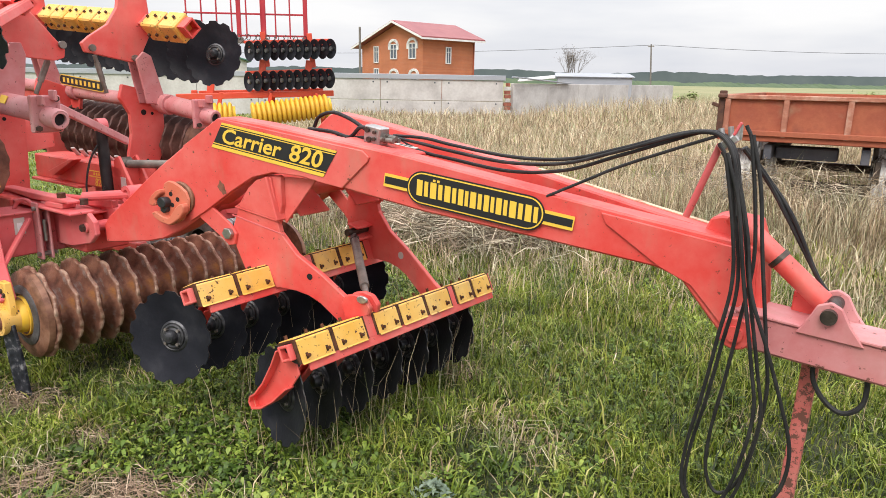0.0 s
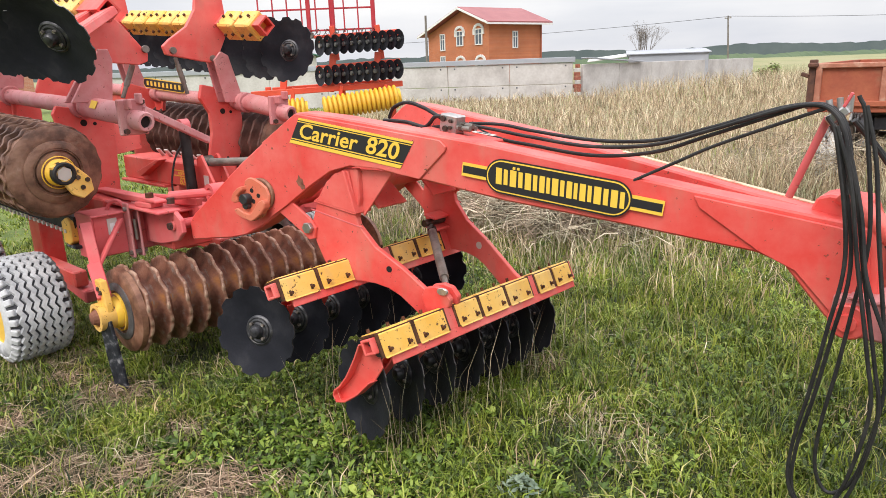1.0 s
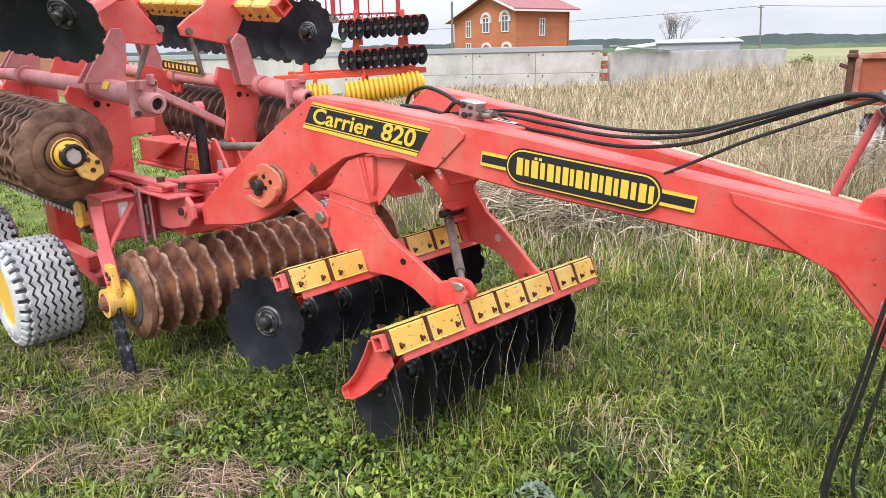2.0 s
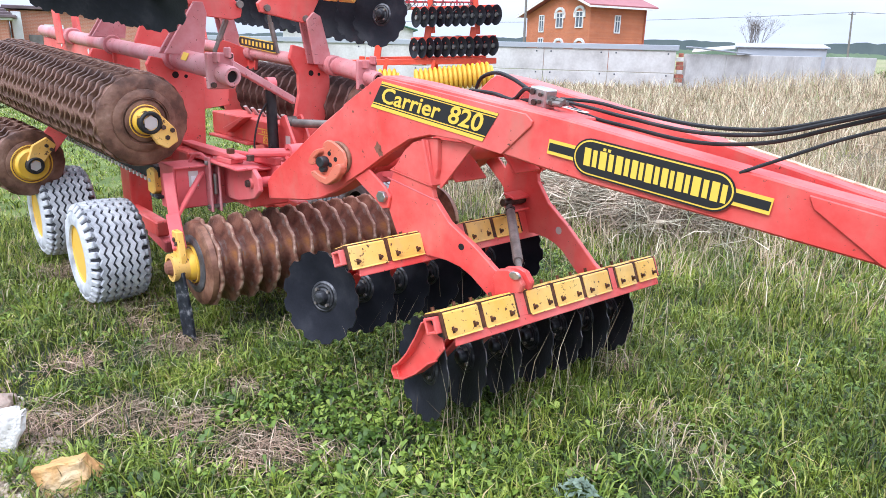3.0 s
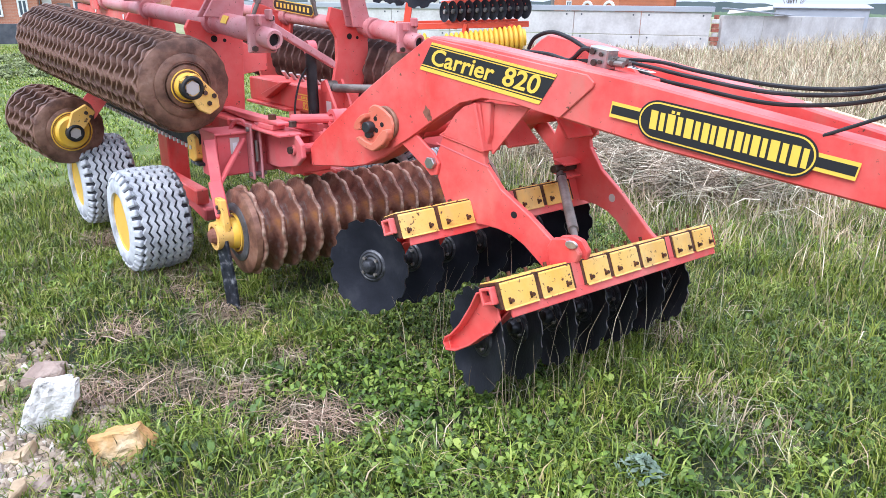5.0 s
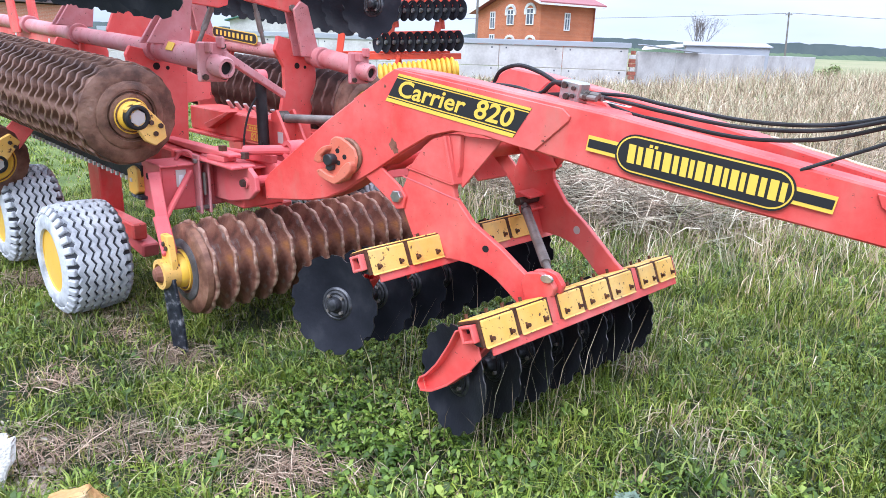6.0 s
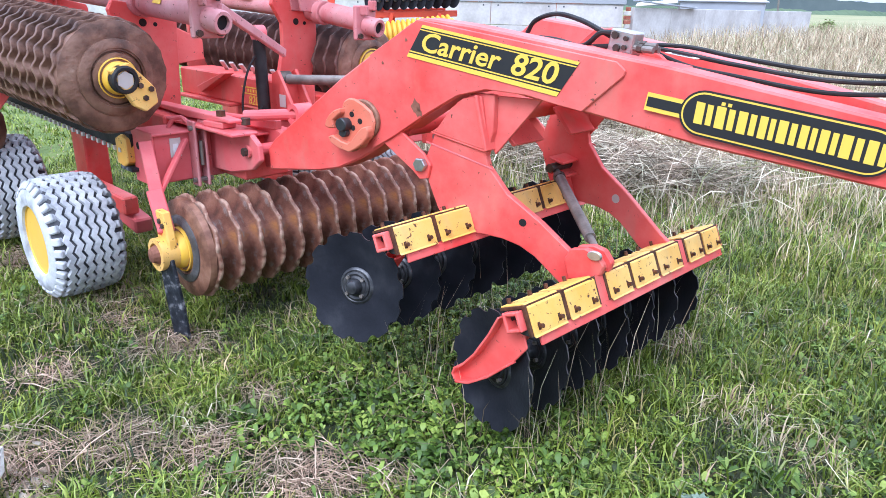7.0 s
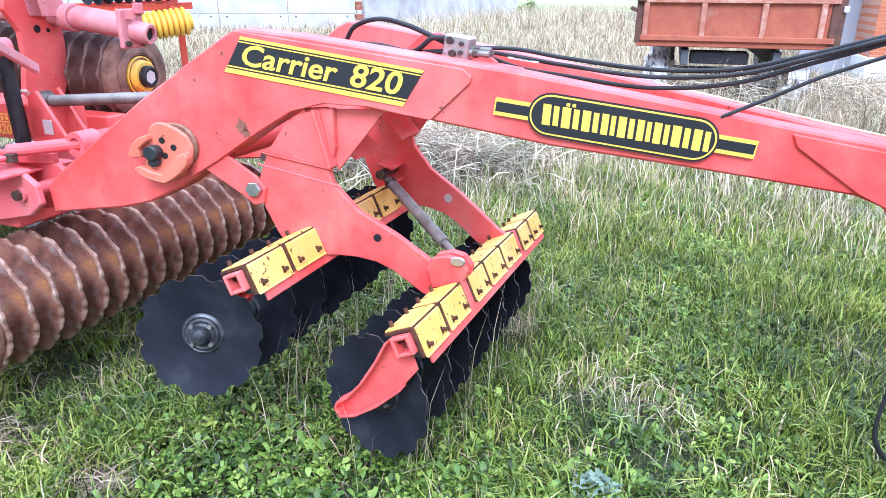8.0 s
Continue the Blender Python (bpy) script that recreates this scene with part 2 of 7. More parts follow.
RUSTPALE = mottled("pale_rusty_paint", [(0.3, (0.30, 0.11, 0.07)), (0.5, (0.42, 0.17, 0.11)), (0.62, (0.52, 0.30, 0.22)), (0.8, (0.62, 0.45, 0.36))], 5.0, 0.8, 0.0, 0.3, 24)
WHITEPAINT = mottled("white_trim", [(0.3, (0.7, 0.7, 0.69)), (0.7, (0.8, 0.8, 0.79))], 3.0, 0.6)
ROOFRED = mottled("red_roof_sheet", [(0.3, (0.27, 0.075, 0.08)), (0.7, (0.34, 0.11, 0.11))], 0.8, 0.55)
ROOFTILE = mottled("brown_roof_tile", [(0.3, (0.10, 0.07, 0.075)), (0.7, (0.17, 0.12, 0.125))], 2.0, 0.6)
DARKSTONE = mottled("dark_plinth", [(0.3, (0.05, 0.055, 0.07)), (0.7, (0.13, 0.13, 0.15))], 2.5, 0.8)
WOODPOLE = mottled("grey_pole_wood", [(0.3, (0.14, 0.12, 0.11)), (0.7, (0.24, 0.22, 0.2))], 3.0, 0.9)
GLASS, nt, b = material("window_glass", 0.08)
b.inputs["Base Color"].default_value = (0.10, 0.12, 0.15, 1)


def brick_mat(name, a, c, mortar, scale=1.0):
    mat, nt, b = material(name, 0.85)
    co = nt.nodes.new("ShaderNodeTexCoord")
    mp = nt.nodes.new("ShaderNodeMapping")
    mp.inputs["Rotation"].default_value = (radians(90), 0, 0)
    nt.links.new(co.outputs["Object"], mp.inputs["Vector"])
    br = nt.nodes.new("ShaderNodeTexBrick")
    br.inputs["Color1"].default_value, br.inputs["Color2"].default_value, br.inputs["Mortar"].default_value = (*a, 1), (*c, 1), (*mortar, 1)
    br.inputs["Scale"].default_value = scale
    br.inputs["Brick Width"].default_value, br.inputs["Row Height"].default_value, br.inputs["Mortar Size"].default_value = 0.26, 0.077, 0.006
    nt.links.new(mp.outputs["Vector"], br.inputs["Vector"])
    n = ramp(nt, tex(nt, "noise", 0.7, 5), [(0.3, (0.85, 0.85, 0.85)), (0.7, (1.1, 1.1, 1.1))])
    nt.links.new(mixc(nt, 1.0, br.outputs["Color"], n, "MULTIPLY"), b.inputs["Base Color"])
    return mat


BRICK = brick_mat("orange_brick", (0.50, 0.16, 0.065), (0.44, 0.13, 0.055), (0.45, 0.25, 0.17))
BROKENBRICK = mottled("broken_red_brick", [(0.3, (0.20, 0.06, 0.04)), (0.6, (0.36, 0.12, 0.08)), (0.78, (0.55, 0.45, 0.40))], 6.0, 0.9)
BRICKPINK = brick_mat("salmon_brick", (0.52, 0.21, 0.13), (0.46, 0.18, 0.11), (0.5, 0.35, 0.28))


# ---- mesh helpers ----
def part(name, bm, material_, parent=None, label="", smooth=False, category="", kind="", group=""):
    me = bpy.data.meshes.new(name)
    bmesh.ops.recalc_face_normals(bm, faces=bm.faces)
    bm.to_mesh(me)
    bm.free()
    if smooth:
        me.shade_smooth()
        try:
            me.set_sharp_from_angle(angle=radians(38))
        except AttributeError:
            pass
    for m in material_ if isinstance(material_, (list, tuple)) else (material_,):
        me.materials.append(m)
    ob = new(name, me)
    ob.parent = parent
    return tagged(ob, label, category, group, kind)


def thing(name, m, label, category, group=""):
    e = new(name)
    e.empty_display_size = 0.2
    e.matrix_basis = m
    return tagged(e, label, category, group)


def bevel(bm, w, seg=1):
    bmesh.ops.bevel(bm, geom=[e for e in bm.edges if len(e.link_faces) == 2 and e.calc_face_angle(0) > 0.5], offset=w, segments=seg, affect="EDGES", profile=0.6)
    return bm


def box(bm, c, s, rot=(0, 0, 0), b=0.0):
    t = bmesh.new()
    bmesh.ops.create_cube(t, size=1, matrix=pose(*c, *rot) @ Matrix.Diagonal((*s, 1)))
    if b:
        bevel(t, b)
    return join(bm, t)


def join(bm, t):
    me = bpy.data.meshes.new("tmp")
    t.to_mesh(me)
    t.free()
    bm.from_mesh(me)
    bpy.data.meshes.remove(me)
    return bm


def boxed(c, s, rot=(0, 0, 0), b=0.0):
    return box(bmesh.new(), c, s, rot, b)


def prism(pts, y0, y1, b=0.0, shear=0.0, mirror=None, bm=None):
    """A plate with the outline pts in x and z, from y0 to y1; sheared in y along x, set on the drawbar's slanting face, or mirrored to its other side."""
    t = bmesh.new()
    lo = [t.verts.new((x, y0, z)) for x, z in pts]
    hi = [t.verts.new((x, y1, z)) for x, z in pts]
    n = len(pts)
    t.faces.new(lo)
    t.faces.new(hi[::-1])
    for i in range(n):
        t.faces.new((lo[i], lo[(i + 1) % n], hi[(i + 1) % n], hi[i]))
    bmesh.ops.recalc_face_normals(t, faces=t.faces)
    if b:
        bevel(t, b)
    if shear:
        for v in t.verts:
            v.co.y += FACE0 + shear * v.co.x
            if mirror is not None:
                v.co.y = 2 * (mirror + 0.06 * v.co.x) - v.co.y
    return join(bm if bm is not None else bmesh.new(), t)


def axis_m(p0, p1):
    d = Vector(p1) - Vector(p0)
    return Matrix.Translation(p0) @ d.to_track_quat("Z", "Y").to_matrix().to_4x4(), d.length


def rod(bm, p0, p1, r, seg=16, r1=None, b=0.0):
    m, l = axis_m(p0, p1)
    t = bmesh.new()
    bmesh.ops.create_cone(t, cap_ends=True, segments=seg, radius1=r, radius2=r if r1 is None else r1, depth=l, matrix=m @ Matrix.Translation((0, 0, l / 2)))
    if b:
        bevel(t, b)
    return join(bm, t)


def rodded(p0, p1, r, seg=16, r1=None, b=0.0):
    return rod(bmesh.new(), p0, p1, r, seg, r1, b)


def lathe(profile, seg=32, m=Matrix(), bm=None, wave=None, close=False):
    """Turns (radius, height) pairs round the z axis of m. wave(i, a, r, h) may shift a point."""
    bm = bm if bm is not None else bmesh.new()
    rings = []
    for i, (r, h) in enumerate(profile):
        ring = []
        for k in range(seg):
            a = 2 * math.pi * k / seg
            rr, hh = wave(i, a, r, h) if wave else (r, h)
            ring.append(bm.verts.new(m @ Vector((rr * math.cos(a), rr * math.sin(a), hh))))
        rings.append(ring)
    pairs = list(zip(rings, rings[1:])) + ([(rings[-1], rings[0])] if close else [])
    for a, c in pairs:
        for k in range(seg):
            bm.faces.new((a[k], a[(k + 1) % seg], c[(k + 1) % seg], c[k]))
    if not close:
        bm.faces.new(rings[0][::-1])
        bm.faces.new(rings[-1])
    return bm


def smooth_line(pts, n=8):
    """A Catmull-Rom line through pts."""
    p = [Vector(q) for q in pts]
    p = [p[0] * 2 - p[1], *p, p[-1] * 2 - p[-2]]
    out = []
    for a, b_, c, d in zip(p, p[1:], p[2:], p[3:]):
        for k in range(n):
            t = k / n
            out.append(0.5 * ((2 * b_) + (c - a) * t + (2 * a - 5 * b_ + 4 * c - d) * t * t + (3 * b_ - a - 3 * c + d) * t ** 3))
    return out + [p[-2]]


def hose(pts, r, n=8, seg=8, bm=None):
    bm = bm if bm is not None else bmesh.new()
    line = smooth_line(pts, n)
    rings = []
    up = Vector((0.13, 0.31, 0.94))
    for i, q in enumerate(line):
        d = (line[min(i + 1, len(line) - 1)] - line[max(i - 1, 0)]).normalized()
        s = d.cross(up).normalized()
        w = s.cross(d)
        rings.append([bm.verts.new(q + r * (math.cos(2 * math.pi * k / seg) * s + math.sin(2 * math.pi * k / seg) * w)) for k in range(seg)])
    for a, c in zip(rings, rings[1:]):
        for k in range(seg):
            bm.faces.new((a[k], a[(k + 1) % seg], c[(k + 1) % seg], c[k]))
    bm.faces.new(rings[0][::-1])
    bm.faces.new(rings[-1])
    return bm


def sheet(name, verts, faces, mat, parent=None, label="", category="", kind="stuff", smooth=False):
    me = bpy.data.meshes.new(name)
    me.from_pydata(verts, [], faces)
    me.materials.append(mat)
    if smooth:
        me.shade_smooth()
    ob = new(name, me)
    ob.parent = parent
    return tagged(ob, label, category, "", kind)


# ---- ground ----
def fall(x):
    """The yard falls gently towards the street."""
    return -1.0 * min(1.6, max(0.0, (-x - 8.0) / 36.0))


def ground_z(x, y):
    """Gentle unevenness of the yard."""
    n = noise.noise((x * 0.35, y * 0.35, 3.1)) * 0.05 + noise.noise((x * 1.3, y * 1.3, 7.7)) * 0.02
    return n * min(1.0, max(0.25, (abs(x) + abs(y)) / 6)) - 0.01 + fall(x)


def build_ground():
    xs = [-4000, -900, -300, -120, -90, -65.6, -50] + [i * 0.25 for i in range(-160, 161)] + [60, 120, 300, 900, 4000]
    ys = [-400, -60, -20] + [i * 0.25 for i in range(-40, 161)] + [50, 65, 90, 150, 300, 900, 4500]
    vs = [(x, y, ground_z(x, y) if abs(x) < 40 and -10 <= y <= 40 else fall(x)) for y in ys for x in xs]
    w = len(xs)
    fs = [(j * w + i, j * w + i + 1, (j + 1) * w + i + 1, (j + 1) * w + i) for j in range(len(ys) - 1) for i in range(w - 1)]
    mat, nt, b = material("soil_and_grass", 0.95)
    co = nt.nodes.new("ShaderNodeTexCoord")
    big = tex(nt, "noise", 0.35, 6)
    mid = tex(nt, "noise", 3.0, 8)
    fine = tex(nt, "noise", 40.0, 6, rough=0.7)
    green = ramp(nt, mid, [(0.3, (0.025, 0.036, 0.012)), (0.55, (0.05, 0.066, 0.022)), (0.75, (0.09, 0.085, 0.045))])
    dry = ramp(nt, mid, [(0.3, (0.14, 0.11, 0.06)), (0.6, (0.24, 0.2, 0.12)), (0.8, (0.32, 0.27, 0.18))])
    sep = nt.nodes.new("ShaderNodeSeparateXYZ")
    nt.links.new(co.outputs["Object"], sep.inputs[0])
    add = nt.nodes.new("ShaderNodeMath")
    add.operation = "MULTIPLY_ADD"
    add.inputs[1].default_value = 5.0
    nt.links.new(big, add.inputs[0])
    nt.links.new(sep.outputs["Y"], add.inputs[2])
    x2 = nt.nodes.new("ShaderNodeMath")
    x2.operation = "MULTIPLY_ADD"
    x2.inputs[1].default_value = 0.75
    nt.links.new(sep.outputs["X"], x2.inputs[0])
    nt.links.new(add.outputs[0], x2.inputs[2])
    c = mixc(nt, thresh(nt, x2.outputs[0], 8.0, 10.5), green, dry)
    wx = nt.nodes.new("ShaderNodeMath")
    wx.operation = "MULTIPLY_ADD"
    wx.inputs[1].default_value = -1.0
    nt.links.new(sep.outputs["X"], wx.inputs[0])
    nt.links.new(big, wx.inputs[2])
    turf = ramp(nt, mid, [(0.3, (0.10, 0.15, 0.03)), (0.55, (0.19, 0.25, 0.055)), (0.75, (0.27, 0.29, 0.10))])
    c = mixc(nt, thresh(nt, wx.outputs[0], 3.4, 5.6), c, turf)
    c = mixc(nt, thresh(nt, sep.outputs["Y"], 60.0, 75.0), c, ramp(nt, tex(nt, "noise", 0.02, 5), [(0.35, (0.22, 0.25, 0.09)), (0.6, (0.36, 0.33, 0.18))]))
    sp = thresh(nt, fine, 0.55, 0.75)
    c = mixc(nt, 0.5, c, mixc(nt, sp, (0.6, 0.6, 0.55), (1.25, 1.2, 1.1)), "MULTIPLY")
    nt.links.new(c, b.inputs["Base Color"])
    bump(nt, b, fine, 0.8, 0.04)
    return sheet("ground", vs, fs, mat, None, "uneven grassy yard ground with worn patches", "ground", "structure", True)


build_ground()

# ---- the tillage machine ----
ANGLE = -35.5
BASE = pose(-0.296, 2.759, 0.0, 0, 0, ANGLE)
VC = 0.76
SH, FACE0 = 0.215, 0.5095
harrow = thing("disc_harrow", BASE, "large faded red trailed disc harrow folded for transport on grass", "disc harrow")

ARM = [(-1.724, 0.824), (-1.729, 0.934), (-1.686, 0.984), (-1.255, 1.31), (-0.877, 1.563), (-0.819, 1.589), (-0.594, 1.567), (0.188, 1.456), (1.153, 1.286), (1.599, 1.214), (1.704, 1.189), (1.735, 0.868),
       (1.683, 0.805), (1.631, 0.81), (1.568, 0.855), (1.421, 1.037), (1.327, 1.073), (0.83, 1.139), (0.318, 1.201), (-0.202, 1.292), (-0.339, 1.318), (-0.506, 1.325), (-0.633, 1.291), (-0.771, 1.207), (-0.945, 1.088), (-1.139, 0.96), (-1.274, 0.896), (-1.396, 0.866)]


def arm(mirror):
    a = part("drawbar_arm", prism(ARM, 0.0, 0.12, 0.008, SH, mirror), RED, harrow)
    y0 = 0.0
    part("doubler_plate", prism([(-1.071, 1.429), (-0.829, 1.582), (0.003, 1.465), (0.037, 1.436), (0.032, 1.416), (-0.109, 1.279), (-0.202, 1.294), (-0.339, 1.32), (-0.506, 1.327), (-0.633, 1.293), (-0.771, 1.209), (-0.945, 1.09), (-1.06, 1.02), (-1.09, 1.199)], y0 - 0.012, y0 - 0.001, 0.003, SH, mirror), RED, a)
    part("front_doubler", prism([(1.102, 1.278), (1.589, 1.194), (1.683, 1.14), (1.704, 0.869), (1.631, 0.827), (1.463, 1.02), (1.338, 1.081), (1.123, 1.232)], y0 - 0.014, y0 - 0.001, 0.003, SH, mirror), RED, a)
    return a


near_arm = arm(None)
far_arm = arm(0.845)
part("worn_edge", prism([(0.62, 1.3795), (1.153, 1.2865), (1.55, 1.2225), (1.55, 1.2265), (1.153, 1.2905), (0.62, 1.3835)], 0.01, 0.042, 0.0, SH, 0.845), PALESTRIP, far_arm, "pale mottled strip along the top edge")


# notched discs
def disc_mesh(bm, r=0.24, dish=0.042, notches=13, seg=104):
    rad = [0.0, 0.3, 0.55, 0.75, 0.9, 1.0]
    rows = {}
    for side, off in ((0, 0.0), (1, -0.006)):
        rows[side] = [[bm.verts.new((0, 0, off))]]
        for q in rad[1:]:
            ring = []
            for k in range(seg):
                a = 2 * math.pi * k / seg
                ph = (a * notches / (2 * math.pi)) % 1.0
                cut = 0.019 * max(0.0, 1 - ((ph - 0.5) / 0.19) ** 4) if q == 1.0 else 0.0
                rr = q * r - cut
                ring.append(bm.verts.new((rr * math.cos(a), rr * math.sin(a), off + dish * (rr / r) ** 2)))
            rows[side].append(ring)
    for side in (0, 1):
        c, first = rows[side][0][0], rows[side][1]
        for k in range(seg):
            bm.faces.new((c, first[k], first[(k + 1) % seg]))
        for a, d in zip(rows[side][1:], rows[side][2:]):
            for k in range(seg):
                bm.faces.new((a[k], d[k], d[(k + 1) % seg], a[(k + 1) % seg]))
    a, d = rows[0][-1], rows[1][-1]
    for k in range(seg):
        bm.faces.new((a[k], a[(k + 1) % seg], d[(k + 1) % seg], d[k])).material_index = 1
    return bm


DONE = {}


def bar(p0, p1, w, t, b=0.004, roll=0.0):
    """A flat bar from p0 to p1, w wide and t thick."""
    m, l = axis_m(p0, p1)
    q = bmesh.new()
    bmesh.ops.create_cube(q, size=1, matrix=Matrix.Diagonal((w, t, l, 1)))
    bevel(q, b)
    bmesh.ops.transform(q, matrix=m @ pose(0, 0, l / 2, 0, 0, roll), verts=q.verts)
    return q


def channel(p0, p1, w, d, roll=0.0):
    """A folded U-section arm from p0 to p1, open to one side."""
    m, l = axis_m(p0, p1)
    q = bmesh.new()
    for c, sz in (((0, 0, l / 2), (w, 0.012, l)), ((w / 2, d / 2, l / 2), (0.012, d, l)), ((-w / 2, d / 2, l / 2), (0.012, d, l))):
        box(q, c, sz, (0, 0, 0), 0.003)
    bmesh.ops.transform(q, matrix=m @ pose(0, 0, 0, 0, 0, roll), verts=q.verts)
    return q



def disc_unit(at, normal, spin=0.0):
    """A notched disc with its hub; normal points out of the hollow side."""
    q = Vector(normal).to_track_quat("Z", "X").to_matrix().to_4x4()
    m = Matrix.Translation(at) @ q @ pose(0, 0, 0, 0, 0, spin)
    if "disc" in DONE:
        return copy_thing(DONE["disc"], m)
    d = part("disc", disc_mesh(bmesh.new()), (DISC, DISCEDGE), harrow, "black notched steel disc", True)
    part("pressed_ring", lathe([(0.084, 0.003), (0.078, 0.011), (0.071, 0.013), (0.064, 0.008)], 36), WORNRING, d, "dull worn pressed ring", True)
    part("hub", lathe([(0.066, 0.005), (0.064, 0.016), (0.056, 0.019), (0.046, 0.015), (0.036, 0.02), (0.034, 0.030)], 28), HUBSTEEL, d, "", True)
    part("hub_cap", lathe([(0.034, 0.022), (0.033, 0.044), (0.026, 0.054), (0.012, 0.058)], 24), WORNRING, d, "", True)
    part("back_hub", lathe([(0.05, -0.004), (0.05, -0.04), (0.035, -0.06)], 24), DARKSTEEL, d, "", True)
    for k in range(4):
        a = math.pi / 4 + k * math.pi / 2
        p = (0.05 * math.cos(a), 0.05 * math.sin(a))
        part("bolt", rodded((*p, 0.014), (*p, 0.032), 0.0085, 6), STEEL2, d)
    DONE["disc"] = d
    d.matrix_basis = m
    return d


FRONT_FALL = -0.03
for k in range(7):
    disc_unit((-0.845, -0.008 + 0.226 * k, 0.492), (0.34, -0.92, 0.14), 9 * k)
for k in range(7):
    disc_unit((-0.155, 0.125 + 0.226 * k, 0.325 + FRONT_FALL * 0.226 * k), (-0.20, -0.97, 0.08), 5 + 11 * k)

# toolbars: square tubes rolled about a third of a right angle, capped by folded clamp plates
SIDE = 0.118
DOWN, BACK = Vector((0.40, -0.917)), Vector((-0.917, -0.40))
ARMP = [(0.045, -0.085), (0.01, 0.01), (-0.06, 0.01), (-0.10, -0.07), (-0.165, -0.175), (-0.225, -0.245), (-0.262, -0.272), (-0.272, -0.30), (-0.252, -0.328), (-0.19, -0.308), (-0.10, -0.245), (-0.01, -0.16)]

ARMP2 = [(-0.02, -0.06), (-0.03, 0.0), (-0.06, 0.01), (-0.10, -0.07), (-0.165, -0.175), (-0.225, -0.245), (-0.262, -0.272), (-0.272, -0.30), (-0.25, -0.31), (-0.20, -0.27), (-0.13, -0.19), (-0.07, -0.11)]


def along(ridge, f, k):
    """A point f down the front face and k down the back face from the ridge."""
    q = Vector(ridge) + DOWN * f + BACK * k
    return (q.x, q.y)


def clamp(ridge, a, b_, parent):
    y0, y1 = a + 0.007, b_ - 0.007
    prof = [along(ridge, -0.004, 0.118), along(ridge, -0.006, 0.012), along(ridge, 0.012, -0.006), along(ridge, 0.114, -0.005), along(ridge, 0.120, -0.011),
            along(ridge, 0.122, -0.005), along(ridge, 0.114, 0.003), along(ridge, 0.012, 0.002), along(ridge, 0.002, 0.012), along(ridge, 0.004, 0.118)]
    cl = part("clamp_plate", prism(prof, y0, y1, 0.0015), YELLOW, parent, "chipped yellow folded clamp plate")
    under = [along(ridge, 0.0, 0.112), along(ridge, 0.0, 0.0), along(ridge, 0.114, 0.0), along(ridge, 0.114, 0.01), along(ridge, 0.01, 0.01), along(ridge, 0.01, 0.112)]
    part("backing_strip", prism(under, a - 0.008, b_ + 0.008, 0), BOLTRUST, cl)
    for w in (0.2, 0.78):
        vv = a + (b_ - a) * w
        for f, k in ((0.086, 0.0), (0.0, 0.104)):
            (x0_, z0_), (x1_, z1_) = (along(ridge, f, -0.003), along(ridge, f, -0.024)) if k == 0.0 else (along(ridge, -0.003, k), along(ridge, -0.024, k))
            bo = part("bolt", rodded((x0_, vv, z0_), (x1_, vv, z1_), 0.0085, 6), BOLTRUST, cl)
            if k == 0.0:
                st = [along(ridge, f - 0.014, -0.0062), along(ridge, f + 0.014, -0.0062), along(ridge, f + 0.014, -0.0045), along(ridge, f - 0.014, -0.0045)]
                part("rust_stain", prism(st, vv - 0.008, vv + 0.006, 0), BOLTRUST, bo)


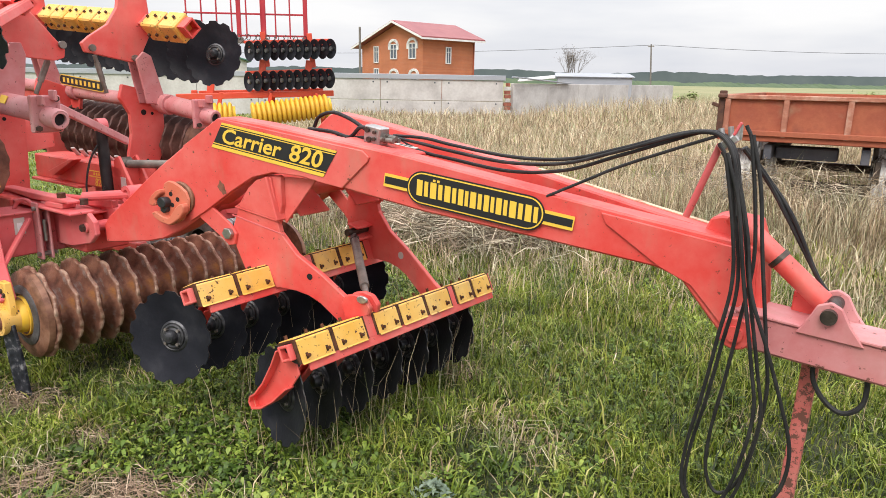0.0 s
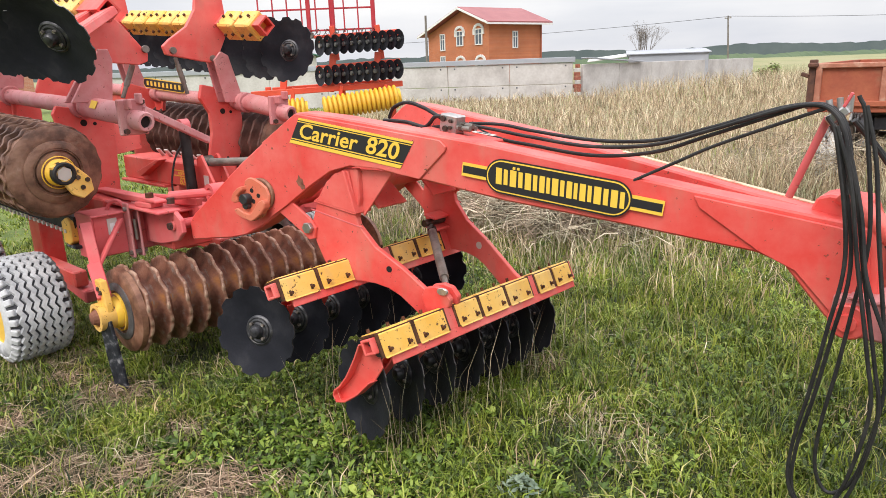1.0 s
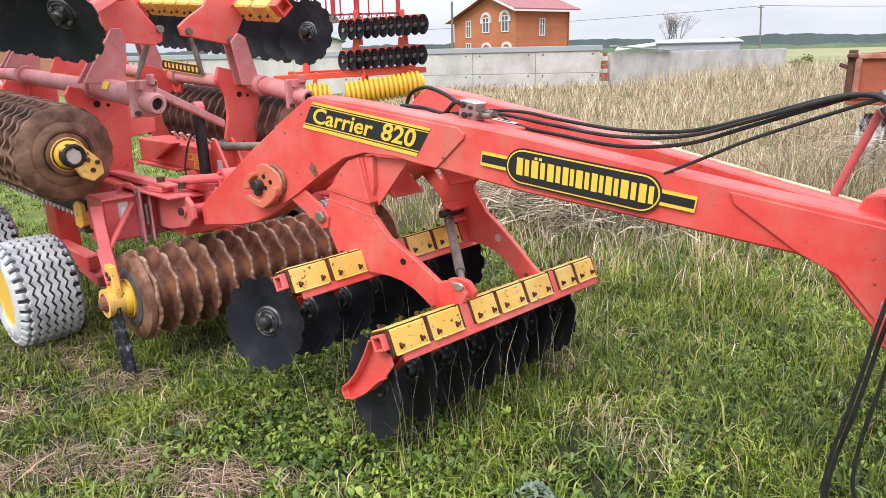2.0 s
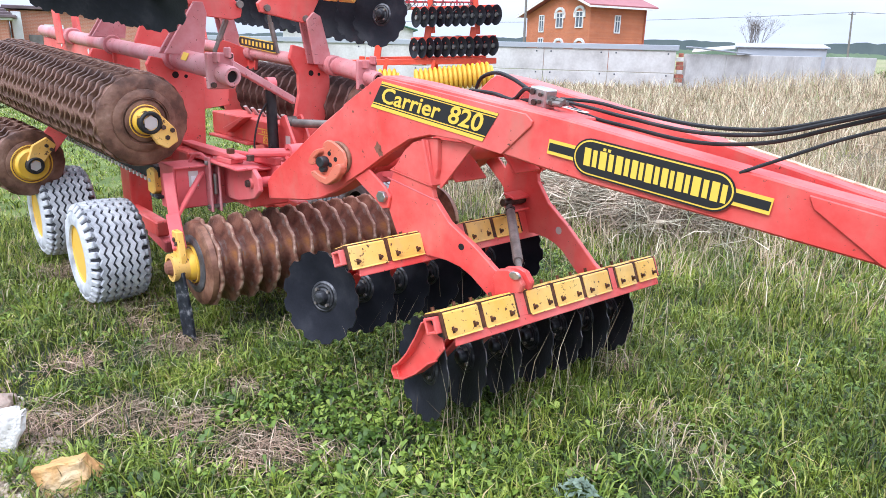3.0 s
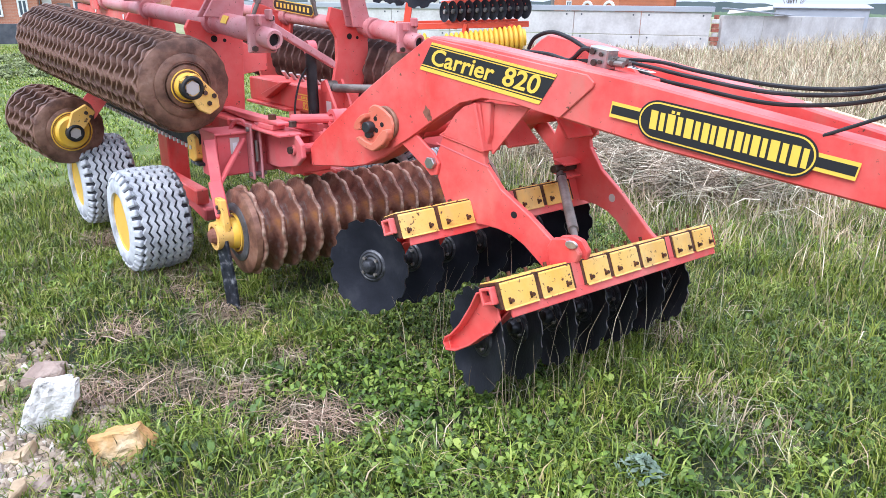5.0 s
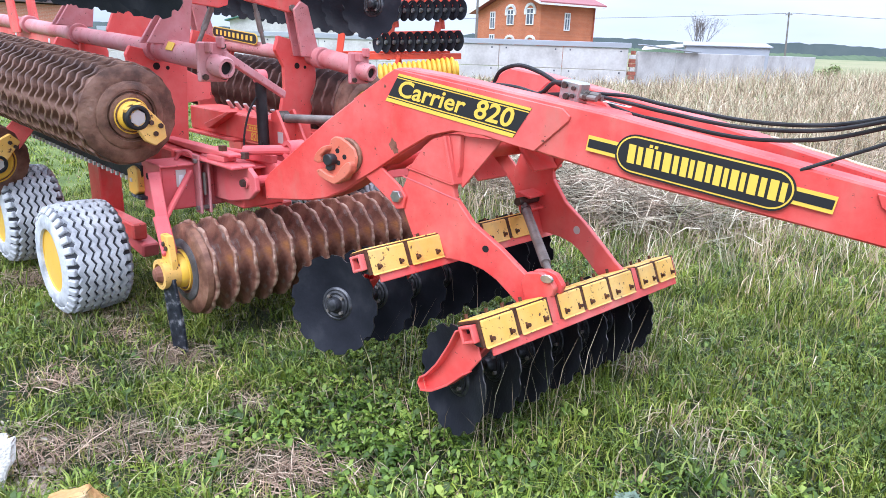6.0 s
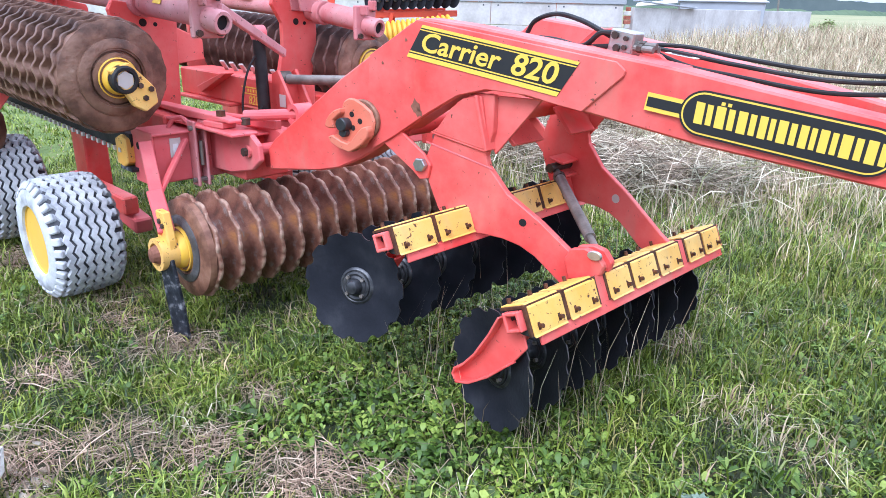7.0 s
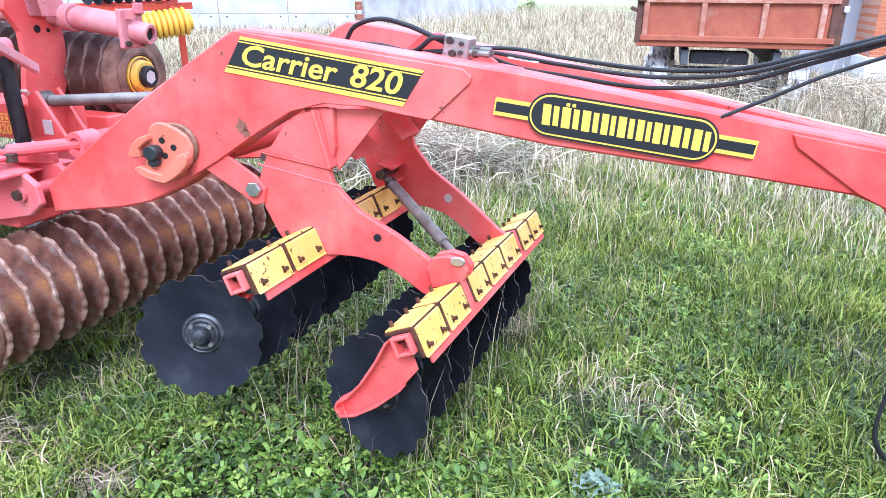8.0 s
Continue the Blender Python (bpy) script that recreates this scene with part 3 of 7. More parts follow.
def beam(ridge, v0, v1, plates, arms, fall=0.0):
    cu, cz = along(ridge, 0.006 + SIDE / 2, 0.006 + SIDE / 2)
    tube = bmesh.new()
    t_ = 0.014
    g0, g1 = 0.014, 0.088
    for f0, f1, k0, k1 in ((g0, g1, g0, g0 + t_), (g0, g1, g1 - t_, g1), (g0, g0 + t_, g0 + t_, g1 - t_), (g1 - t_, g1, g0 + t_, g1 - t_)):
        prism([along(ridge, f0, k0), along(ridge, f1, k0), along(ridge, f1, k1), along(ridge, f0, k1)], v0, v1, 0.004, 0, None, tube)
    bm_ = part("toolbar", tube, RED, harrow)
    part("socket", prism([along(ridge, g0 + t_, g0 + t_), along(ridge, g1 - t_, g0 + t_), along(ridge, g1 - t_, g1 - t_), along(ridge, g0 + t_, g1 - t_)], v0 + 0.05, v0 + 0.06, 0), SOCKET, bm_)
    part("rubber_cord", prism([along(ridge, 0.008, 0.012), along(ridge, 0.112, 0.012), along(ridge, 0.104, 0.04), along(ridge, 0.09, 0.06)], v0 + 0.03, v1 - 0.03, 0.003), BLACK, bm_, "black rubber suspension cord")
    part("rubber_cord", prism([along(ridge, 0.012, 0.012), along(ridge, 0.06, 0.09), along(ridge, 0.04, 0.104), along(ridge, 0.012, 0.112)], v0 + 0.03, v1 - 0.03, 0.003), BLACK, bm_, "black rubber suspension cord")
    part("lower_strip", prism([along(ridge, 0.11, 0.004), along(ridge, 0.158, 0.004), along(ridge, 0.158, 0.016), along(ridge, 0.11, 0.016)], v0 + 0.08, v1 - 0.02, 0.003), RED, bm_)
    va, vb = min(a for a, b_ in plates) + 0.012, max(v1, max(b_ for a, b_ in plates))
    part("clamp_seat", prism([along(ridge, 0.003, 0.112), along(ridge, 0.003, 0.003), along(ridge, 0.112, 0.003), along(ridge, 0.112, 0.009), along(ridge, 0.009, 0.009), along(ridge, 0.009, 0.112)], va, vb, 0.0), RED, bm_)
    for a, b_ in plates:
        clamp(ridge, a, b_, bm_)
    for n, v in enumerate(arms):
        shape = ARMP if n == 0 and fall else ARMP2
        a = part("disc_arm", prism([(cu + x, cz + h) for x, h in shape], v + 0.016, v + 0.026, 0.003), RED, bm_)
        rim = bmesh.new()
        for (xa, ha), (xb, hb) in list(zip(shape[2:6], shape[3:7])) + list(zip(shape[6:11], shape[7:12])):
            d = math.degrees(math.atan2(hb - ha, xb - xa))
            box(rim, (cu + (xa + xb) / 2, v, cz + (ha + hb) / 2), (math.hypot(xb - xa, hb - ha) + 0.007, 0.055, 0.009), (0, -d, 0), 0.002)
        part("rim_flange", rim, RED, a)
    lean = Matrix(((1, 0, 0, 0), (0, 1, 0, 0), (0, fall, 1, 0), (0, 0, 0, 1)))
    for o in (bm_, *bm_.children_recursive):
        o.data.transform(lean)
    return bm_


SOCKET = mottled("tube_inside", [(0.3, (0.10, 0.03, 0.025)), (0.7, (0.22, 0.06, 0.05))], 10, 0.8)
H = 0.06
beam((0.018, 0.676), -0.005, 1.62, [(0.03, 0.24), (0.255, 0.465), (0.54, 0.72), (0.735, 0.945), (0.96, 1.175), (1.235, 1.40), (1.415, 1.60)], [0.03 + 0.226 * k for k in range(7)], FRONT_FALL)
beam((-0.592, 0.829), -0.075, 1.46, [(-0.04, 0.18), (0.193, 0.41), (0.71, 0.90), (0.915, 1.125), (1.27, 1.44)], [0.10 + 0.226 * k for k in range(6)])

# link arms between drawbar and toolbars
LINK = [(-0.653, 1.266), (-0.565, 1.305), (-0.486, 1.305), (-0.486, 1.155), (-0.511, 1.055), (-0.501, 1.015), (-0.408, 0.909), (-0.251, 0.813), (-0.114, 0.711), (-0.045, 0.659), (0.013, 0.627), (0.008, 0.577), (-0.065, 0.544), (-0.153, 0.572), (-0.212, 0.618), (-0.271, 0.663), (-0.339, 0.695), (-0.418, 0.711), (-0.516, 0.713), (-0.584, 0.7), (-0.653, 0.696), (-0.702, 0.736), (-0.741, 0.797), (-0.79, 0.907), (-0.8, 1.017), (-0.761, 1.117)]
for mir in (None, 0.845):
    ln = part("link_arm", prism(LINK, 0.017, 0.047, 0.004, SH, mir), RED, harrow, "red curved plate link arm")
    part("gusset_plate", prism([(-0.765, 1.13), (-0.735, 1.15), (-0.675, 1.235), (-0.62, 1.28), (-0.555, 1.298), (-0.535, 1.298), (-0.495, 1.085), (-0.50, 1.078)], 0.004, 0.016, 0.003, SH, mir), RED, ln)
    part("gusset_flange", prism([(-0.558, 1.30), (-0.545, 1.30), (-0.489, 1.082), (-0.502, 1.075)], -0.012, 0.10, 0.003, SH, mir), RED, ln)
    part("weld_bead", prism([(-0.775, 1.122), (-0.77, 1.13), (-0.496, 1.078), (-0.498, 1.068)], 0.006, 0.0175, 0.003, SH, mir), RED, ln)
    part("wear_strip", prism([(-0.80, 1.075), (-0.80, 1.083), (-0.48, 1.008), (-0.475, 1.0)], 0.0145, 0.0175, 0.001, SH, mir), PINK, ln)
    part("bracing_web", prism([(-0.56, 1.20), (-0.545, 1.21), (-0.435, 1.10), (-0.45, 1.09)], 0.10, 0.30, 0.003, SH, mir), RED, ln)
    part("bracket", prism([(-1.023, 1.059), (-0.926, 1.118), (-0.8, 1.027), (-0.766, 0.982), (-0.78, 0.922), (-0.819, 0.912), (-0.858, 0.947)], 0.000, 0.016, 0.003, SH, mir), RED, ln)
    part("bolt", prism([(-0.808 + 0.032 * math.cos(k * math.pi / 3), 0.98 + 0.032 * math.sin(k * math.pi / 3)) for k in range(6)], -0.022, 0.001, 0.003, SH, mir), STEEL, ln)
    if mir is None:
        part("clevis", prism([(-0.104, 0.611), (-0.128, 0.692), (-0.104, 0.741), (-0.045, 0.754), (0.003, 0.742), (0.037, 0.696), (0.027, 0.656), (-0.016, 0.628)], 0.047, 0.077, 0.006, SH, mir), RED, ln)
        part("clevis", prism([(-0.104, 0.611), (-0.128, 0.692), (-0.104, 0.741), (-0.045, 0.754), (0.003, 0.742), (0.037, 0.696), (0.027, 0.656), (-0.016, 0.628)], -0.013, 0.017, 0.006, SH, mir), RED, ln)
        part("pin", prism([(0.0 + 0.03 * math.cos(k * math.pi / 5), 0.735 + 0.02 * math.sin(k * math.pi / 5)) for k in range(10)], -0.025, -0.012, 0.003, SH, mir), STEEL, ln)
    for x, z, r in ((-0.33, 0.80, 0.017), (-0.56, 0.77, 0.0)):
        if r:
            # hole as a flat disc: dark near, pale for daylight through the far arm
            part("rust_hole", prism([(x + r * math.cos(k * math.pi / 5), z + r * math.sin(k * math.pi / 5)) for k in range(10)], 0.0155, 0.0175, 0, SH, mir), HOLE if mir is None else STICKER, ln)
# pale disc painted as daylight showing through a hole in the far link arm
part("plug", prism([(-0.31 + 0.022 * math.cos(k * math.pi / 6), 0.775 + 0.022 * math.sin(k * math.pi / 6)) for k in range(12)], 0.047, 0.049, 0, SH, 0.845), STICKER, harrow)
T0, T1 = Vector((-0.055, 0.58, 0.735)), Vector((-0.61, 1.075, 0.878))
tb = part("turnbuckle", rodded(tuple(T0), tuple(T1), 0.016, 12), STEEL2, harrow, "grey threaded turnbuckle rod", True)
part("sleeve", rodded(tuple(T0.lerp(T1, 0.1)), tuple(T0.lerp(T1, 0.86)), 0.025, 14), STEEL2, tb, "", True)
part("end_nut", rodded(tuple(T0.lerp(T1, 0.86)), tuple(T0.lerp(T1, 0.91)), 0.03, 6), DARKSTEEL, tb)
part("end_pin", rodded((-0.61, 1.02, 0.893), (-0.61, 1.19, 0.893), 0.022, 14), DARKSTEEL, tb, "", True)
for dz in (-0.035, 0.035):
    part("end_lug", boxed((-0.60, 1.13, 0.893 + dz), (0.09, 0.15, 0.014), (0, 12, 0), 0.004), RED, tb)
part("cross_tube", rodded((-0.64, 0.44, 1.20), (-0.64, 1.16, 1.20), 0.05, 24), RED, harrow, "", True)
part("cross_tube", rodded((-0.95, 0.36, 1.13), (-0.95, 1.2, 1.13), 0.05, 24), RED, harrow, "", True)
for mir in (None, 0.845):
    part("gusset", prism([(-0.62, 1.30), (-0.30, 1.30), (-0.49, 1.06)], 0.046, 0.058, 0.002, SH, mir), RED, harrow)
part("cross_pin", rodded((-0.83, 0.44, 1.085), (-0.83, 1.0, 1.085), 0.02, 14), STEEL, harrow, "", True)
part("cross_plate", boxed((-0.42, 0.76, 1.33), (0.3, 0.62, 0.02), (0, 8, 0), 0.004), RED, harrow)

# pivot plates with bolts
def oval(x, z, r, n=12, sx=1.0, sz=1.0):
    return [(x + sx * r * math.cos(2 * math.pi * k / n), z + sz * r * math.sin(2 * math.pi * k / n)) for k in range(n)]


for mir in (None, 0.845):
    part("pivot_washer", prism(oval(-1.105, 1.145, 0.092, 24), -0.030, -0.010, 0.005, SH, mir), RUST, harrow, "", True)
    pv = part("pivot_plate", prism([(-1.243, 1.05), (-1.222, 1.11), (-1.212, 1.168), (-1.192, 1.222), (-1.16, 1.24), (-1.125, 1.238), (-1.075, 1.215), (-1.038, 1.19), (-1.02, 1.145), (-1.032, 1.085), (-1.075, 1.03), (-1.125, 1.005), (-1.16, 1.008)], -0.044, -0.028, 0.007, SH, mir), ORANGE, harrow, "faded orange bolted pivot plate")
    part("jaw", prism([(-1.272, 1.107), (-1.262, 1.135), (-1.245, 1.158), (-1.215, 1.182), (-1.184, 1.194), (-1.18, 1.172), (-1.20, 1.155), (-1.222, 1.136), (-1.216, 1.103), (-1.245, 1.098)], -0.078, -0.040, 0.005, SH, mir), ORANGE, pv)
    part("jaw", prism([(-1.255, 1.058), (-1.238, 1.033), (-1.19, 1.012), (-1.132, 1.0), (-1.10, 1.018), (-1.06, 1.045), (-1.03, 1.08), (-1.024, 1.112), (-1.034, 1.129), (-1.06, 1.12), (-1.085, 1.098), (-1.115, 1.06), (-1.14, 1.04), (-1.18, 1.048), (-1.23, 1.07)], -0.078, -0.040, 0.005, SH, mir), ORANGE, pv)
    part("dowel", prism(oval(-1.178, 1.085, 0.022, 12), -0.068, -0.042, 0.003, SH, mir), HUBSTEEL, pv)
    part("bolt", prism(oval(-1.172, 1.122, 0.030, 14), -0.084, -0.042, 0.004, SH, mir), HUBSTEEL, pv, "", True)
    for x, z in ((-1.143, 1.168), (-1.098, 1.142), (-1.138, 1.108)):
        part("bolt_hole", prism(oval(x, z, 0.013, 10), -0.0455, -0.042, 0, SH, mir), HOLE, pv)


# rollers
def ring_mesh(r=0.272, core=0.168, w=0.075, waves=22, seg=154, amp=0.0045, deep=True):
    """One packer ring: a flared web that thins to a scalloped, slightly buckled rim."""
    def wave(i, a, rr, h):
        k = max(0.0, (rr - core) / (r - core)) ** (3.0 if deep else 1.6)
        if deep:
            nick = 0.6 * math.sin(waves * a) + 0.4 * math.sin(9 * a + 1.3) + 0.3 * math.sin(37 * a) + 0.2 * math.sin(53 * a + 2)
            return rr + 0.0055 * k * nick, h + amp * k * math.sin(waves * a * 0.5 + 0.8 * math.sin(3 * a))
        return rr + 0.003 * k * math.sin(waves * a + 0.6), h + amp * k * math.sin(waves * a)
    if deep:
        side = [(core, w), (core + 0.004, w * 0.80), (core + 0.020, w * 0.56), (core + 0.045, w * 0.38), (core + 0.072, w * 0.25), (r - 0.012, 0.0125), (r - 0.004, 0.0105), (r, 0.005)]
    else:
        side = [(core, w), (core + 0.006, w * 0.72), (core + 0.03, w * 0.42), (core + 0.06, w * 0.25), (r - 0.008, 0.013), (r - 0.001, 0.010), (r, 0.006)]
    prof = [(core - 0.03, -w)] + [(a, -h) for a, h in side] + side[::-1] + [(core - 0.03, w)]
    return lathe(prof, seg, Matrix(), None, wave, True)


RINGS = {}


def roller(p0, p1, pitch, name_label, cap=RUST, amp=0.0065, waves=20, hub=1.0, rings=RINGRUST):
    m, l = axis_m(p0, p1)
    core = part("packer_roller", rodded((0, 0, 0.02), (0, 0, l - 0.02), 0.165, 32), RUST, harrow, name_label, True)
    core.matrix_basis = m
    key = (pitch, amp, rings.name)
    for k in range(int(l / pitch)):
        if key not in RINGS:
            RINGS[key] = part("ring", ring_mesh(w=pitch * 0.5, amp=amp, waves=waves, deep=amp < 0.01), rings, core, "", True)
            ob = RINGS[key]
        else:
            ob = new("ring", RINGS[key].data)
            ob.parent = core
        ob.matrix_basis = pose(0, 0, pitch * (k + 0.5), 0, 0, (360.0 / waves) * random.random() if pitch > 0.14 else 3.0 * (k % 2) + random.uniform(-1, 1))
    for z, s in ((0, -1), (l, 1)):
        flip = pose(0, 0, z, 180 if s < 0 else 0)
        e = part("end_cap", lathe([(0.262, -0.045), (0.258, -0.012), (0.235, 0.0), (0.175, 0.002), (0.172, -0.010), (0.15, -0.010), (0.148, 0.010), (0.128, 0.014), (0.126, 0.0), (0.118, 0.0), (0.116, 0.016), (0.09, 0.018)], 48), cap, core, "", True)
        e.matrix_basis = flip
        rg = part("end_ring", lathe([(0.180, -0.008), (0.178, 0.008), (0.160, 0.017), (0.138, 0.019), (0.134, 0.0)], 44, Matrix(), None, None, True), WORNSTEEL if cap is RUST else cap, core, "", True)
        rg.matrix_basis = flip
        h = part("bearing_hub", lathe([(0.118, 0.005), (0.118, 0.022), (0.112, 0.024), (0.110, 0.014), (0.098, 0.014), (0.094, 0.045), (0.086, 0.055), (0.07, 0.055)], 32), RIMYEL, core, "yellow bearing hub", True)
        h.matrix_basis = flip @ Matrix.Diagonal((hub, hub, 1, 1))
        s2 = part("shaft_end", lathe([(0.066, 0.0), (0.066, 0.085), (0.058, 0.094), (0.046, 0.094), (0.043, 0.08)], 24), BLACK, core, "", True)
        s2.matrix_basis = flip
        s3 = part("shaft_face", rodded((0, 0, 0.07), (0, 0, 0.088), 0.042, 6), STICKER, core)
        s3.matrix_basis = flip
    return core


LAB = "rusty ribbed steel packer roller with wavy rings"
roller((-1.95, -0.26, 0.43), (-1.95, 1.69, 0.43), 0.122, LAB)
roller((-2.10, -0.42, 1.285), (-4.60, -0.62, 1.45), 0.092, LAB, RUSTDARK2, 0.013, 18, 0.8, RUSTDARK2)
# far wing roller: its shade is painted in through the darker ring rust
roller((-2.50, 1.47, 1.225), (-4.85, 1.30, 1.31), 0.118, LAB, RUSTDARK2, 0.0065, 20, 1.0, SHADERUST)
low_roller = roller((-3.68, -0.76, 0.845), (-4.26, -0.86, 0.90), 0.105, "rusty ribbed packer roller section with yellow end", RUSTDARK2, 0.014, 17, 1.3, RUSTDARK2)
low_roller.matrix_basis = low_roller.matrix_basis @ Matrix.Diagonal((0.93, 0.93, 1, 1))
part("roller_arm", prism([(-0.05, -0.06), (0.07, -0.05), (0.30, 0.24), (0.32, 0.40), (0.22, 0.42), (0.16, 0.28), (-0.04, 0.06)], -0.012, 0.012, 0.004), RED, harrow).matrix_basis = pose(-3.74, -0.74, 0.85, 0, 0, 80)
# bearing plates with bolt heads
def bearing_plate(pts, y0, y1, bolts, rot):
    p = part("bearing_plate", prism(pts, y0, y1, 0.005), YELLOW, harrow, "chipped yellow bearing plate")
    for x, z in bolts:
        part("bolt", rodded((x, y0 - 0.01, z), (x, y0 + 0.005, z), 0.014, 6), DARKSTEEL, p)
    p.matrix_basis = rot
    return p


bearing_plate([(-0.06, 0.03), (0.03, 0.08), (0.17, -0.02), (0.19, -0.09), (0.13, -0.14), (0.07, -0.12)], -0.015, 0.015, [(0.09, -0.02), (0.12, -0.075), (0.145, -0.03)], pose(-2.03, -0.43, 1.285, 0, 10, 98))
bearing_plate([(-0.06, -0.05), (0.06, -0.05), (0.055, 0.06), (0.02, 0.2), (-0.06, 0.2), (-0.07, 0.06)], -0.02, 0.02, [(-0.02, 0.15), (-0.02, 0.11), (0.01, 0.13)], pose(-1.93, -0.345, 0.45, 0, 0, 0))
bearing_plate([(-0.05, -0.05), (0.06, -0.06), (0.16, 0.06), (0.10, 0.12), (0.0, 0.07)], -0.015, 0.015, [(0.09, 0.06), (0.12, 0.03)], pose(-3.61, -0.75, 0.915, 0, 0, 98))
part("bearing_ring", lathe([(0.085, -0.06), (0.085, 0.06), (0.06, 0.062), (0.06, -0.062)], 32, pose(-1.95, -0.345, 0.43, 90), None, None, True), YELLOW, harrow, "", True)
part("bearing_nut", lathe([(0.05, -0.05), (0.05, 0.0), (0.035, 0.03), (0.02, 0.035)], 12, pose(-1.95, -0.40, 0.43, 90)), RUSTSPOT, harrow)
part("scraper_blade", prism([(-0.055, 0.24), (0.04, 0.25), (0.085, 0.0), (0.10, -0.17), (0.09, -0.20), (-0.005, -0.19), (-0.02, -0.1), (-0.04, 0.05)], -0.01, 0.01, 0.003), BLACKMETAL, harrow, "black scraped steel blade").matrix_basis = pose(-1.90, -0.37, 0.165, 0, 0, 14)

# cross beam with end bracket
cb = part("cross_beam", boxed((-2.31, 0.98, 0.845), (0.22, 2.45, 0.26), (0, 0, 0), 0.008), PINK, harrow, "faded red box section cross beam")
part("top_edge", boxed((-2.30, 0.0, 0.979), (0.26, 0.52, 0.012), (0, 0, 0), 0.003), PINK, cb)
part("end_plate", boxed((-2.31, -0.252, 0.845), (0.25, 0.014, 0.29), (0, 0, 0), 0.004), PINK, cb)
fl = part("flange_plate", boxed((-2.165, -0.045, 0.86), (0.075, 0.016, 0.35), (0, 0, 0), 0.005), FADED, cb)
part("flange_plate", boxed((-2.165, 0.012, 0.86), (0.075, 0.016, 0.35), (0, 0, 0), 0.005), FADED, cb)
for z in (1.00, 0.72):
    part("bolt", rodded((-2.15, -0.07, z), (-2.15, 0.04, z), 0.014, 6), STEEL2, fl)
part("bolt", rodded((-2.138, -0.016, 0.80), (-2.138, -0.016, 0.93), 0.011, 8), STEEL2, fl)
hb = part("hitch_body", boxed((-2.07, 0.25, 0.845), (0.28, 0.28, 0.23), (0, 0, 0), 0.010), RED, cb)
part("lid", boxed((-2.04, 0.23, 0.978), (0.34, 0.34, 0.012), (0, 0, 0), 0.003), PINK, hb)
part("sticker", boxed((-2.197, -0.13, 0.90), (0.004, 0.06, 0.10), (0, 0, 0), 0.001), STICKER, cb)
part("sticker_print", boxed((-2.194, -0.13, 0.89), (0.002, 0.03, 0.06), (0, 0, 0), 0.0005), WHITEPAINT, cb)
part("hole", rodded((-2.36, -0.2605, 0.90), (-2.36, -0.258, 0.90), 0.02, 14), HOLE, cb)
yb = part("roller_bracket", bar((-2.20, -0.285, 0.95), (-2.06, -0.315, 0.69), 0.065, 0.022, 0.004, 8), PINK, cb)
part("rib", bar((-2.18, -0.08, 0.94), (-2.07, -0.30, 0.70), 0.04, 0.02, 0.004, 20), PINK, yb)
part("lower_leg", bar((-2.08, -0.318, 0.72), (-1.93, -0.345, 0.54), 0.08, 0.035, 0.006, 8), PINK, yb)
part("hook", hose([(-2.33, -0.10, 0.98), (-2.30, -0.08, 1.03), (-2.25, -0.05, 1.04), (-2.20, -0.03, 0.99)], 0.012, 5, 8), PINK, cb, "", True)
for v in (0.13, 1.39):
    lug = part("arm_lug", prism([(-2.21, 0.97), (-2.0, 1.02), (-1.78, 1.005), (-1.71, 0.96), (-1.70, 0.88), (-1.78, 0.82), (-2.0, 0.77), (-2.21, 0.76)], v - 0.06, v - 0.03, 0.006), PINK, cb)
    part("pin", rodded((-1.80, v - 0.075, 0.915), (-1.80, v + 0.13, 0.915), 0.032, 14), PINK, lug)
    part("pin_head", rodded((-1.80, v - 0.095, 0.915), (-1.80, v - 0.07, 0.915), 0.022, 6), DARKSTEEL, lug)
    part("arm_lug", prism([(-2.21, 0.97), (-2.0, 1.02), (-1.78, 1.005), (-1.71, 0.96), (-1.70, 0.88), (-1.78, 0.82), (-2.0, 0.77), (-2.21, 0.76)], v + 0.11, v + 0.14, 0.006), PINK, cb)
sw = part("swivel_plate", prism([(-2.75, 0.0), (-2.3, -0.02), (-1.9, 0.0), (-1.85, 0.0), (-1.85, 0.016), (-2.0, 0.022), (-2.75, 0.016)], 0.0, 0.075, 0.004), PINK, cb)
sw.matrix_basis = pose(0, 0, 1.055)
part("swivel_plate", boxed((-2.15, 0.03, 1.012), (0.75, 0.15, 0.018), (0, 1, 2), 0.005), PINK, cb)
part("swivel_plate", boxed((-2.05, 0.20, 1.03), (0.5, 0.05, 0.05), (0, 0, 14), 0.006), PINK, cb)
part("bolt", rodded((-1.86, 0.10, 1.04), (-1.86, 0.10, 1.075), 0.026, 6), DARKSTEEL, cb)
part("bolt", rodded((-1.98, 0.03, 1.07), (-1.98, 0.03, 1.105), 0.026, 6), BOLTRUST, cb)
part("spacer", boxed((-2.0, 0.03, 1.035), (0.16, 0.09, 0.03), (0, 0, 8), 0.004), PINK, cb)
part("swivel_plate", boxed((-2.35, 0.05, 1.02), (0.7, 0.10, 0.012), (0, 2, 4), 0.006), PINK, cb)
part("link_eye", lathe([(0.055, -0.05), (0.055, 0.05), (0.03, 0.05), (0.03, -0.05)], 20, pose(-1.66, 0.3, 1.10, 90), None, None, True), PINK, cb, "", True)
part("link_rod", rodded((-1.66, 0.3, 1.10), (-1.9, 0.12, 1.08), 0.028, 12), PINK, cb)
part("tie_rod", rodded((-1.70, 0.55, 1.0), (-1.70, 1.2, 1.0), 0.04, 16), PINK, cb, "", True)

